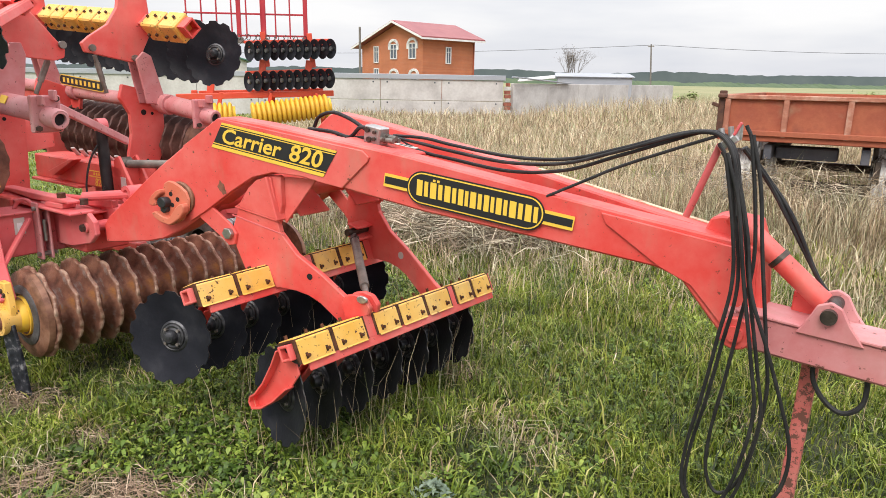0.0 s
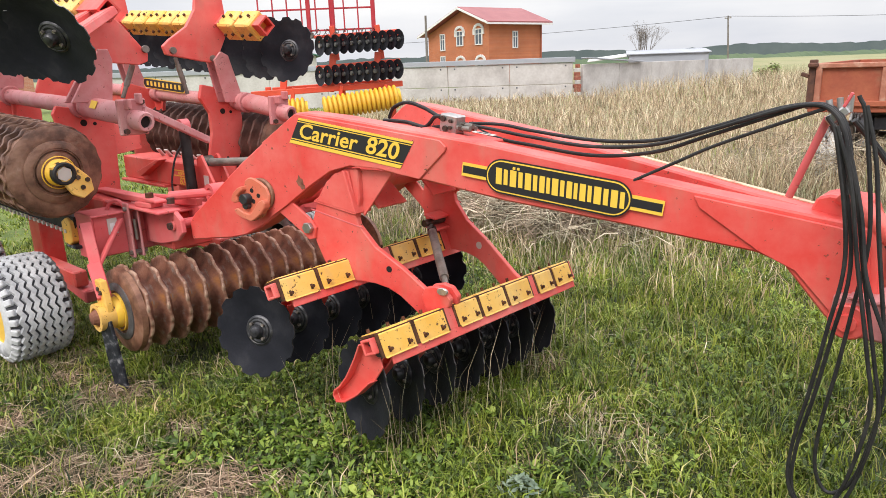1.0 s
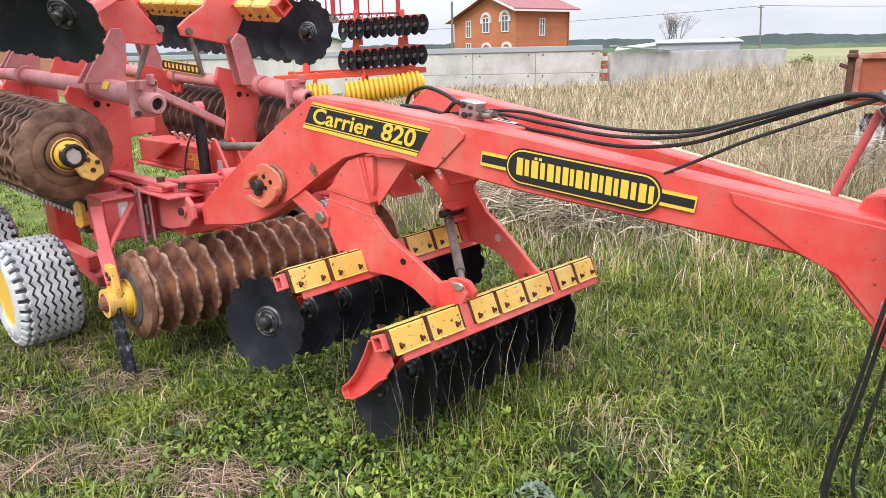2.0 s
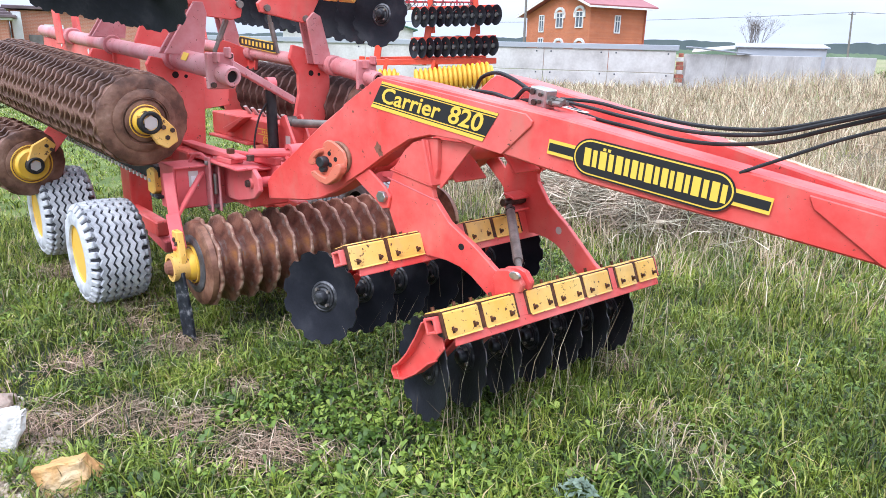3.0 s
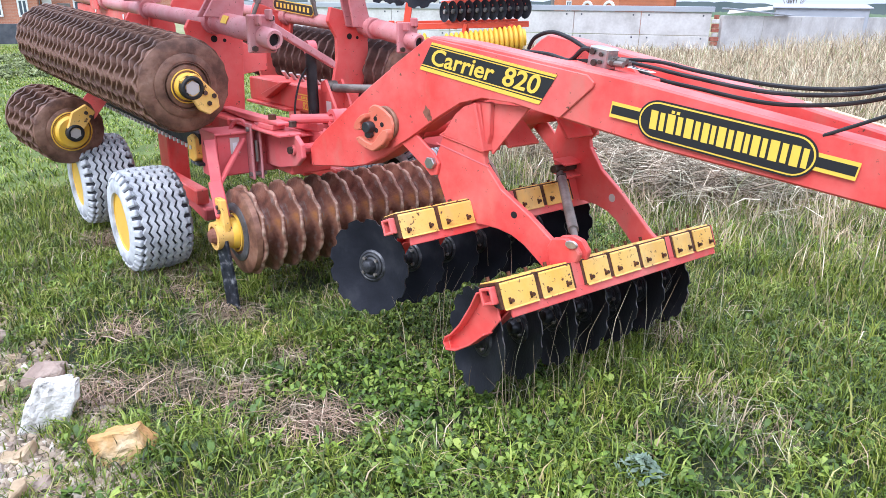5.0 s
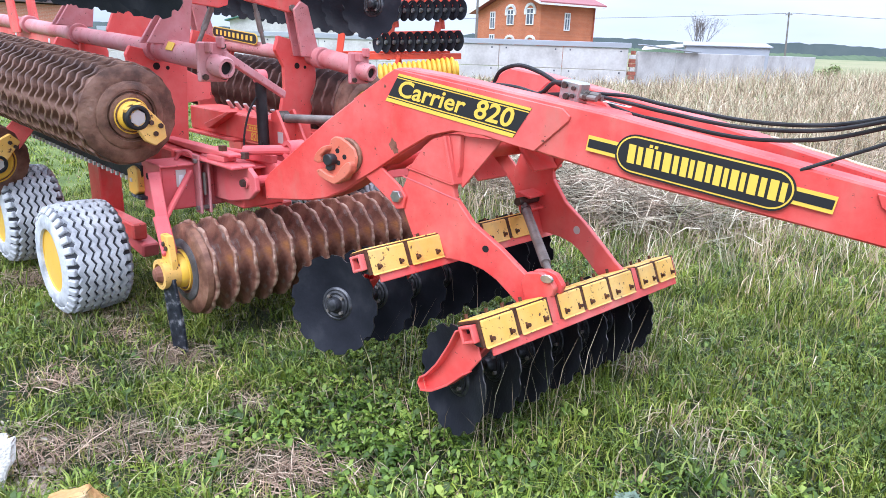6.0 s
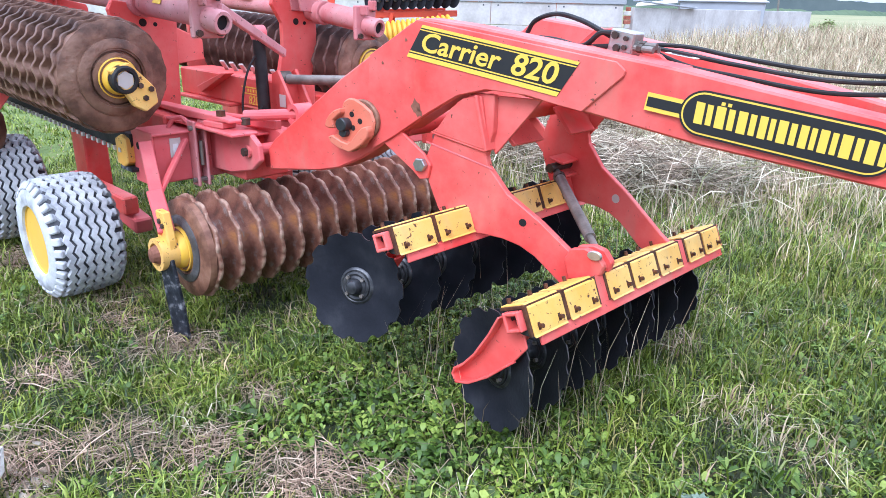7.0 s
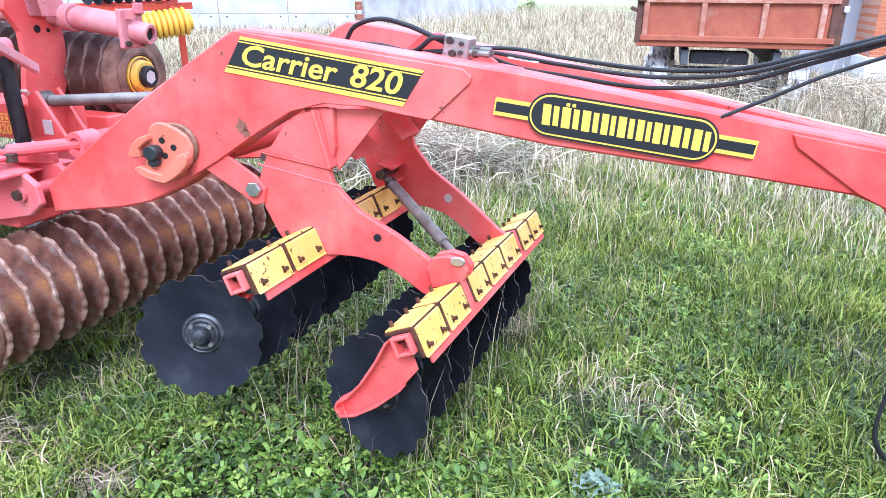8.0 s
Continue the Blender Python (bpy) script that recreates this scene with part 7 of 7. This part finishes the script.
# grass beside the drawbar, past the path
n = 42000
x, y = rng.uniform(4.4, 10.0, n), rng.uniform(0.9, 6.5, n)
fast_mesh("side_grass", *blades(x, y, rng.uniform(0.06, 0.2, n), rng.uniform(0.008, 0.015, n), rng.uniform(0.3, 1.0, n)), GRASS, "rough green grass beside the drawbar", "grass")
# near grass
n = 235000
x = rng.uniform(-5.2, 4.6, n)
y = 0.9 + 7.4 * rng.uniform(0, 1, n) ** 1.15
keep = rng.uniform(0, 1, n) > np.maximum(0.52 * bare(x, y), 0.55 * dryness(x, y))
keep &= rng.uniform(0, 1, n) < 0.78 + 0.3 * wob(x, y, 3.1, 0.5)
x, y = x[keep], y[keep]
h = (0.05 + 0.095 * rng.uniform(0, 1, len(x)) ** 1.5) * (1.0 + 0.55 * wob(x, y, 2.2, 2.0)) * (1 + 0.25 * np.clip(x - 0.2, 0, 1.5)) + 0.10 * (rng.uniform(0, 1, len(x)) > 0.985)
fast_mesh("grass", *blades(x, y, np.maximum(h, 0.03), 0.0042 + 0.0068 * rng.uniform(0, 1, len(x)) ** 2, rng.uniform(0.1, 1.05, len(x))), GRASS, "lush short green yard grass", "grass")
# tufts of longer grass
tx, ty = rng.uniform(-4.8, 4.4, 2300), rng.uniform(1.2, 7.0, 2300)
ok = (bare(tx, ty) < 0.3) & (wob(tx, ty, 1.5, 6.0) > -0.3)
tx, ty = tx[ok], ty[ok]
k = 40
x = np.repeat(tx, k) + rng.normal(0, 0.04, len(tx) * k)
y = np.repeat(ty, k) + rng.normal(0, 0.04, len(tx) * k)
h = np.repeat(rng.uniform(0.09, 0.19, len(tx)), k) * rng.uniform(0.5, 1.1, len(x))
fast_mesh("grass_tufts", *blades(x, y, h, rng.uniform(0.0055, 0.012, len(x)), rng.uniform(0.3, 1.25, len(x)), 0.5), TUFT, "longer green grass tufts", "grass")
# tufts between the rubble stones
t = rng.uniform(0, 1, 45)
tx, ty = -1.55 - 1.95 * t + rng.normal(0, 0.22, 45), 1.70 + 1.0 * t + rng.normal(0, 0.17, 45)
k = 26
x = np.repeat(tx, k) + rng.normal(0, 0.028, len(tx) * k)
y = np.repeat(ty, k) + rng.normal(0, 0.028, len(tx) * k)
fast_mesh("rubble_tufts", *blades(x, y, rng.uniform(0.06, 0.17, len(x)), rng.uniform(0.004, 0.008, len(x)), rng.uniform(0.3, 1.1, len(x)), 0.5), TUFT, "green grass tufts between rubble stones", "grass")
# yellowed tufts and single stems
tx = np.concatenate([rng.uniform(0.0, 3.6, 90), rng.normal(0.8, 0.16, 12), rng.normal(0.62, 0.1, 5), rng.uniform(-3.6, 0.0, 40)])
ty = np.concatenate([rng.uniform(1.6, 6.4, 90), rng.normal(3.08, 0.12, 12), rng.normal(3.2, 0.1, 5), rng.uniform(1.8, 4.6, 40)])
k = 12
x = np.repeat(tx, k) + rng.normal(0, 0.05, len(tx) * k)
y = np.repeat(ty, k) + rng.normal(0, 0.05, len(tx) * k)
fast_mesh("yellowed_tufts", *blades(x, y, rng.uniform(0.06, 0.22, len(x)), rng.uniform(0.003, 0.008, len(x)), rng.uniform(0.3, 1.4, len(x)), 0.55), DRY, "yellowed dry grass tufts among the green", "dry grass")


def rosettes(cx, cy, k, size):
    """Low plants with k leaves spreading and arching out of one crown."""
    n = len(cx) * k
    x0, y0 = np.repeat(cx, k), np.repeat(cy, k)
    s_ = np.repeat(size, k) * rng.uniform(0.6, 1.2, n)
    a = rng.uniform(0, 2 * np.pi, n)
    rise = rng.uniform(0.1, 1.3, n)
    d = np.stack([np.cos(a), np.sin(a), np.zeros(n)], 1)
    w = np.stack([-np.sin(a), np.cos(a), rng.normal(0, 0.25, n)], 1) * (s_ * rng.uniform(0.18, 0.32, n))[:, None]
    z = np.repeat(height_at(cx, cy), k) + rng.uniform(0.0, 0.05, n)
    p0 = np.stack([x0, y0, z], 1)
    up = np.array([0, 0, 1.0])
    m1 = p0 + d * (s_ * 0.38)[:, None] + up * (s_ * 0.50 * rise)[:, None]
    m2 = p0 + d * (s_ * 0.78)[:, None] + up * (s_ * 0.72 * rise)[:, None]
    tip = p0 + d * s_[:, None] + up * (s_ * (0.70 * rise - 0.10))[:, None]
    co = np.stack([p0, m1 + w, m1 - w, m2 + w * 0.85, m2 - w * 0.85, tip], 1).reshape(-1, 3)
    base = (np.arange(n) * 6)[:, None]
    tri = np.concatenate([base + np.array([q]) for q in ([0, 2, 1], [1, 2, 4], [1, 4, 3], [3, 4, 5])], 1).reshape(-1, 3)
    return co, tri


# broad-leaved weeds
n = 30000
x, y = rng.uniform(-3.4, 3.6, n), rng.uniform(1.0, 6.4, n)
dens = np.clip(0.16 + 0.7 * wob(x, y, 1.6, 0.9) + 0.75 * np.exp(-((x + 0.9) ** 2 / 0.8 + (y - 2.9) ** 2 / 0.5)) + 0.5 * np.exp(-((x - 0.3) ** 2 / 1.6 + (y - 2.4) ** 2 / 0.6)), 0, 1)
keep = rng.uniform(0, 1, n) < dens * (1 - bare(x, y)) * (1 - dryness(x, y)) * np.clip(0.25 + (x + 1.9) / 0.8, 0.25, 1)
x, y = x[keep], y[keep]
fast_mesh("broad_weeds", *rosettes(x, y, 9, rng.uniform(0.018, 0.046, len(x))), CLOVER, "low clover and broad-leaved weeds", "weeds")
# lawn to the far side
n = 240000
x = -3.0 - 40 * rng.uniform(0, 1, n) ** 2.0
y = 2.2 + 36 * rng.uniform(0, 1, n) ** 1.8
keep = (rng.uniform(0, 1, n) > dryness(x, y)) & (rng.uniform(0, 1, n) < 0.72 + 0.35 * wob(x, y, 1.1, 0.2))
x, y = x[keep], y[keep]
far_ = np.hypot(x, y)
h = (0.035 + 0.055 * rng.uniform(0, 1, len(x)) ** 2) * (1 + 0.6 * wob(x, y, 1.9, 2.0)) * (1 + 0.012 * far_)
fast_mesh("lawn", *blades(x, y, np.maximum(h, 0.025), 0.005 + 0.0010 * far_, rng.uniform(0.2, 0.95, len(x))), LAWN, "rough green lawn across the yard", "grass")
# coarse clumps standing out of the lawn
tx = -2.8 - 24 * rng.uniform(0, 1, 5200) ** 1.8
ty = 2.4 + 22 * rng.uniform(0, 1, 5200) ** 1.6
ok = rng.uniform(0, 1, 5200) > dryness(tx, ty)
tx, ty = tx[ok], ty[ok]
k = 16
sp = np.repeat(0.02 + 0.003 * np.hypot(tx, ty), k)
x = np.repeat(tx, k) + rng.normal(0, 1, len(tx) * k) * sp
y = np.repeat(ty, k) + rng.normal(0, 1, len(tx) * k) * sp
far_ = np.hypot(x, y)
fast_mesh("lawn_clumps", *blades(x, y, np.repeat(rng.uniform(0.06, 0.15, len(tx)), k) * rng.uniform(0.5, 1.1, len(x)), 0.005 + 0.0012 * far_, rng.uniform(0.3, 1.3, len(x)), 0.5), TUFT, "coarse green clumps in the lawn", "grass")
# clumps of dull weeds where the turf has been dug over
n = 6000
t, q = rng.uniform(0, 1, n), rng.uniform(-1, 1, n)
x, y = -16.5 - 15.0 * t + 3.0 * q, 15.0 + 9.0 * t + 4.0 * q
keep = rng.uniform(0, 1, n) < 0.55 + 0.6 * wob(x, y, 1.4, 3.0)
x, y = x[keep], y[keep]
fast_mesh("dull_weeds", *rosettes(x, y, 7, rng.uniform(0.06, 0.17, len(x))), DULLWEED, "clumps of dull grey-green weeds on dug turf", "weeds")
# tall dry growth
n = 250000
y = 3.2 + 30.5 * rng.uniform(0, 1, n) ** 1.9
x = rng.uniform(-7.0, 9.0 + 0.7 * y, n)
keep = rng.uniform(0, 1, n) < dryness(x, y) * (0.75 + 0.4 * wob(x, y, 0.8, 5.0))
keep &= ~((x > 3.9) & (x < 7.9) & (np.abs((x - 5.1) * 0.515 + (y - 8.8) * 0.857 - 1.6) < 2.75))
x, y = x[keep], y[keep]
far_ = np.hypot(x, y)
h = (0.16 + 0.34 * rng.uniform(0, 1, len(x)) ** 1.4) * (1.0 + 0.45 * wob(x, y, 0.6, 7.0)) * np.clip(0.55 + 0.07 * (y - 4), 0.5, 1.15)
h += 0.25 * (rng.uniform(0, 1, len(x)) > 0.95)
fast_mesh("dry_grass", *blades(x, y, np.maximum(h, 0.06), 0.003 + 0.00085 * far_, rng.uniform(0.08, 0.75, len(x))), DRY, "tall dry beige grass and reeds", "dry grass")
# tall dead weeds before the far wall
n = 9000
x, y = rng.uniform(1.5, 22.0, n), rng.uniform(24.0, 34.0, n)
y = np.where(x > 3.6, y + 0.95 * (x - 3.6), y)
keep = rng.uniform(0, 1, n) < 0.45 + 0.5 * wob(x, y, 0.8, 1.0) + 0.25 * (x > 6)
x, y = x[keep], y[keep]
fast_mesh("tall_weeds", *blades(x, y, rng.uniform(0.35, 1.25, len(x)) * np.clip(0.6 + 0.06 * x, 0.6, 1.2), rng.uniform(0.012, 0.035, len(x)), rng.uniform(0.05, 0.7, len(x))), DRY, "tall dead weeds before the concrete wall", "weeds")
# green shoots among it
n = 60000
y = 3.6 + 29 * rng.uniform(0, 1, n) ** 1.7
x = rng.uniform(-5, 6.0 + 0.6 * y, n)
keep = rng.uniform(0, 1, n) < np.clip(0.35 + 0.6 * wob(x, y, 0.5, 3.0), 0, 1)
x, y = x[keep], y[keep]
far_ = np.hypot(x, y)
fast_mesh("green_shoots", *blades(x, y, rng.uniform(0.08, 0.26, len(x)), 0.004 + 0.0009 * far_, rng.uniform(0.1, 0.8, len(x))), LAWN, "green shoots among dry growth", "grass")
# dead straw on the worn patches
n = 75000
x, y = rng.uniform(-4.2, 1.2, n), rng.uniform(1.5, 4.8, n)
keep = rng.uniform(0, 1, n) < bare(x, y, False) + 0.09 * np.clip(0.6 - 0.5 * x, 0.3, 1.2) * (0.6 + 0.8 * wob(x, y, 2.5, 4.0))
x, y = x[keep], y[keep]
fast_mesh("dead_straw", *straws(x, y, rng.uniform(0.05, 0.19, len(x)), rng.uniform(0.0022, 0.0042, len(x)), 0.05), STRAW, "matted dead straw on worn ground", "straw")
# heap of dead brush behind the drawbar
n = 9000
c = rng.integers(0, 5, n)
bx = np.array([-0.3, 0.35, 0.95, 0.1, -1.0])[c] + rng.normal(0, 0.45, n)
by = np.array([9.0, 8.0, 7.2, 10.6, 9.8])[c] + rng.normal(0, 0.4, n)
fast_mesh("dead_brush", *straws(bx, by, rng.uniform(0.2, 0.7, n), np.full(n, 0.009), 0.32), BRUSH, "heap of dead brown brushwood", "brushwood")
# stalks round the trailer
n = 5200
x = rng.uniform(3.0, 7.6, n)
y = 9.25 - 0.6 * (x - 4.1) - rng.uniform(0.1, 1.6, n)
fast_mesh("dead_stalks", *blades(x, y, rng.uniform(0.3, 0.95, n) * (1 + 0.35 * wob(x, y, 3.0, 1.0)), rng.uniform(0.004, 0.011, n), rng.uniform(0.05, 0.95, n)), DRY, "tall dead weed stalks beside the trailer", "weeds")
n = 2600
x = rng.uniform(3.6, 7.6, n)
y = 9.3 - 0.6 * (x - 4.1) - rng.uniform(-0.9, 1.0, n)
fast_mesh("tangled_twigs", *straws(x, y, rng.uniform(0.2, 0.8, n), rng.uniform(0.005, 0.011, n), 0.75), BRUSH, "tangled dead twigs under the trailer", "brushwood")
# dry stems caught among the discs
n = 150
vv, uu = rng.uniform(0.0, 1.65, n), rng.choice([0.03, -0.12, -0.70], n) + rng.normal(0, 0.08, n)
ca, sa = math.cos(radians(ANGLE)), math.sin(radians(ANGLE))
x, y = -0.296 + ca * uu - sa * vv, 2.759 + sa * uu + ca * vv
fast_mesh("caught_stems", *blades(x, y, rng.uniform(0.3, 0.62, n), np.full(n, 0.0035), rng.uniform(0.05, 0.4, n)), DRY, "thin dry stems grown up between the discs", "weeds")


# ---- stones ----
def stone(at, size, mat, seed, label, rot=0.0, squash=(1, 0.8, 0.6), tilt=(0.0, 0.0)):
    """An angular broken stone: the hull of a few points in a squashed ball, edges knocked off."""
    rnd = random.Random(seed)
    bm = bmesh.new()
    for k in range(15):
        v = Vector((rnd.gauss(0, 1), rnd.gauss(0, 1), rnd.gauss(0, 1))).normalized() * 0.5
        v.z = max(-0.36, min(0.36, v.z * 1.5))
        bm.verts.new((v.x * squash[0] * size, v.y * squash[1] * size, v.z * squash[2] * size * 1.25))
    hull = bmesh.ops.convex_hull(bm, input=bm.verts)
    bmesh.ops.delete(bm, geom=list({g for g in hull["geom_interior"] + hull["geom_unused"] if isinstance(g, bmesh.types.BMVert)}), context="VERTS")
    bmesh.ops.dissolve_limit(bm, angle_limit=0.35, verts=bm.verts, edges=bm.edges)
    bmesh.ops.bevel(bm, geom=list(bm.edges), offset=size * 0.035, segments=1, affect="EDGES", profile=0.5)
    bmesh.ops.triangulate(bm, faces=bm.faces)
    bmesh.ops.subdivide_edges(bm, edges=bm.edges[:], cuts=2 if size > 0.2 else 1, use_grid_fill=True)
    off = Vector((seed * 1.7, seed * 0.3, 2.0))
    for v in bm.verts:
        q = v.co / size
        v.co += (q * 0.30 * noise.noise(q * 3.1 + off) + q * 0.16 * noise.noise(q * 8.0 + off)) * size
    ob = part("stone", bm, mat, None, "")
    m = pose(0, 0, 0, tilt[0], tilt[1], rot)
    low = min((m @ v.co).z for v in ob.data.vertices)
    ob.matrix_basis = pose(at[0], at[1], ground_z(*at) - low * 0.9) @ m
    return tagged(ob, label, "stone", "rubble stones on the grass")


WHITEST = mottled("white_limestone", [(0.3, (0.34, 0.29, 0.22)), (0.55, (0.56, 0.49, 0.39)), (0.8, (0.70, 0.65, 0.56))], 7.0, 0.9, 0, 0.5, 40, 0.02)
OCHREST = mottled("ochre_stone", [(0.3, (0.30, 0.20, 0.11)), (0.55, (0.47, 0.36, 0.23)), (0.8, (0.58, 0.48, 0.36))], 7.0, 0.9, 0, 0.5, 40, 0.02)
PINKST = mottled("pinkish_stone", [(0.3, (0.27, 0.19, 0.15)), (0.7, (0.45, 0.35, 0.28))], 7.0, 0.9, 0, 0.5, 40, 0.02)
GREYST = mottled("grey_stone", [(0.3, (0.25, 0.21, 0.17)), (0.7, (0.45, 0.38, 0.30))], 7.0, 0.9, 0, 0.5, 40, 0.02)
KINDS = ((WHITEST, "pale limestone rubble on the grass"), (OCHREST, "ochre rubble stone on the grass"), (PINKST, "pinkish rubble stone on the grass"), (GREYST, "grey rubble stone on the grass"))
WHITEBLK = mottled("chalky_white_block", [(0.36, (0.04, 0.04, 0.045)), (0.40, (0.34, 0.32, 0.28)), (0.48, (0.66, 0.63, 0.58)), (0.8, (0.74, 0.72, 0.67))], 9.0, 0.9, 0, 0.8, 26, 0.03)
RICHOCHRE = mottled("rich_ochre_stone", [(0.3, (0.42, 0.20, 0.06)), (0.5, (0.58, 0.34, 0.13)), (0.66, (0.68, 0.52, 0.32)), (0.8, (0.78, 0.68, 0.52))], 6.0, 0.9, 0, 0.5, 40, 0.02)


def hewn_block(at, size, mat, seed, label, rot, tilt, lean):
    """A broken block with flat faces, a slanting top and worn, pitted edges."""
    bm = bmesh.new()
    bmesh.ops.create_cube(bm, size=1.0)
    for v in bm.verts:
        if v.co.z > 0:
            v.co.x = v.co.x * 0.80 + lean
            v.co.y *= 0.78
            v.co.z += 0.10 * v.co.x
    bmesh.ops.bevel(bm, geom=list(bm.edges), offset=0.09, segments=2, affect="EDGES", profile=0.6)
    bmesh.ops.triangulate(bm, faces=bm.faces)
    bmesh.ops.subdivide_edges(bm, edges=bm.edges[:], cuts=5, use_grid_fill=True)
    off = Vector((seed * 1.3, 4.0, seed * 0.7))
    for v in bm.verts:
        q = v.co.copy()
        v.co *= 1 + 0.30 * noise.noise(q * 2.0 + off) + 0.11 * noise.noise(q * 6.0 + off) + 0.045 * noise.noise(q * 17.0 + off)
        v.co = Vector((v.co.x * size[0], v.co.y * size[1], v.co.z * size[2]))
    ob = part("stone", bm, mat, None, "")
    m = pose(0, 0, 0, tilt[0], tilt[1], rot)
    low = min((m @ v.co).z for v in ob.data.vertices)
    ob.matrix_basis = pose(at[0], at[1], ground_z(*at) - low * 0.85 - 0.01) @ m
    return tagged(ob, label, "stone", "rubble stones on the grass")


hewn_block((-2.12, 2.25), (0.185, 0.155, 0.21), WHITEBLK, 3, "large white limestone block standing in grass", 38, (-6, 10), 0.22)
hewn_block((-1.655, 2.175), (0.21, 0.14, 0.12), RICHOCHRE, 6, "ochre field stone lying in grass", 22, (-8, -8), -0.08)
stone((-2.42, 2.52), 0.24, PINKST, 3, "pinkish brown field stone", 80, (1.1, 0.8, 0.5), (14, 6))
stone((-2.50, 2.36), 0.15, OCHREST, 4, "pale ochre field stone", 10)
stone((-2.95, 2.72), 0.20, PINKST, 7, "pinkish brown field stone", 130, (1.1, 0.8, 0.5), (16, 0))
srnd = random.Random(12)
for k in range(290):
    t = srnd.random() ** 1.3
    cx, cy = (-1.55 - 1.95 * t, 1.70 + 1.0 * t)
    px_, py_ = cx + srnd.gauss(0, 0.20), cy + srnd.gauss(0, 0.15)
    if (px_ + 2.12) ** 2 + (py_ - 2.25) ** 2 < 0.025 or (px_ + 1.66) ** 2 + (py_ - 2.175) ** 2 < 0.03 or px_ > -1.45:
        continue
    mat, lab = KINDS[srnd.choice((0, 1, 1, 2, 2, 3, 3))]
    stone((px_, py_), srnd.uniform(0.035, 0.08) if srnd.random() < 0.8 else srnd.uniform(0.085, 0.135), mat, 20 + k, lab, srnd.uniform(0, 360), (1.1, srnd.uniform(0.6, 0.95), srnd.uniform(0.3, 0.55)), (srnd.uniform(-18, 18), srnd.uniform(-18, 18)))
for px_, py_, s in ((-7.4, 5.5, 0.2), (-7.1, 5.8, 0.14), (-6.4, 4.6, 0.12)):
    stone((px_, py_), s, WHITEST, int(px_ * -10), "pale limestone rubble on the grass", 30)


def chips():
    """Small rubble chips between the stones."""
    n = 15000
    t = rng.uniform(0, 1, n)
    x = -1.55 - 1.95 * t + rng.normal(0, 0.22, n)
    y = 1.70 + 1.0 * t + rng.normal(0, 0.17, n)
    ok = x < -1.45
    x, y = x[ok], y[ok]
    n = len(x)
    s = rng.uniform(0.006, 0.032, n)
    c = np.stack([x, y, height_at(x, y) + s * 0.2], 1)
    pts = rng.normal(0, 1, (n, 6, 3))
    base_ = np.array([(1, 0, 0), (-1, 0, 0), (0, 1, 0), (0, -1, 0), (0, 0, 0.7), (0, 0, -0.7)])
    co = c[:, None] + (base_[None] + 0.3 * pts) * s[:, None, None]
    f = np.array([(0, 2, 4), (2, 1, 4), (1, 3, 4), (3, 0, 4), (2, 0, 5), (1, 2, 5), (3, 1, 5), (0, 3, 5)])
    tri = ((np.arange(n) * 6)[:, None, None] + f[None]).reshape(-1, 3)
    mat, nt, b = material("rubble_chips", 0.95)
    g = nt.nodes.new("ShaderNodeNewGeometry")
    nt.links.new(ramp(nt, g.outputs["Random Per Island"], [(0.0, (0.16, 0.12, 0.085)), (0.4, (0.32, 0.25, 0.18)), (0.7, (0.44, 0.34, 0.24)), (1.0, (0.58, 0.51, 0.42))]), b.inputs["Base Color"])
    fast_mesh("rubble_chips", co.reshape(-1, 3), tri, mat, "pale broken rubble chips in the grass", "rubble")


chips()


def grey_weed(at):
    n = 60
    a = np.linspace(0, 6.28 * 7, n)
    r = np.linspace(0.01, 0.085, n)
    x, y = at[0] + r * np.cos(a), at[1] + r * np.sin(a)
    mat = plant_mat("grey_leaves", [(0.0, (0.15, 0.21, 0.17)), (1.0, (0.30, 0.38, 0.32))], 0.8, 0.2)
    ob = fast_mesh("wormwood", *leaves(x, y, ground_z(*at) + 0.12 - 0.8 * r, np.full(n, 0.024), 0.5), mat, "small silvery grey-green weed plant", "weed")
    del ob["kind"]
    return ob


grey_weed((0.359, 2.58))
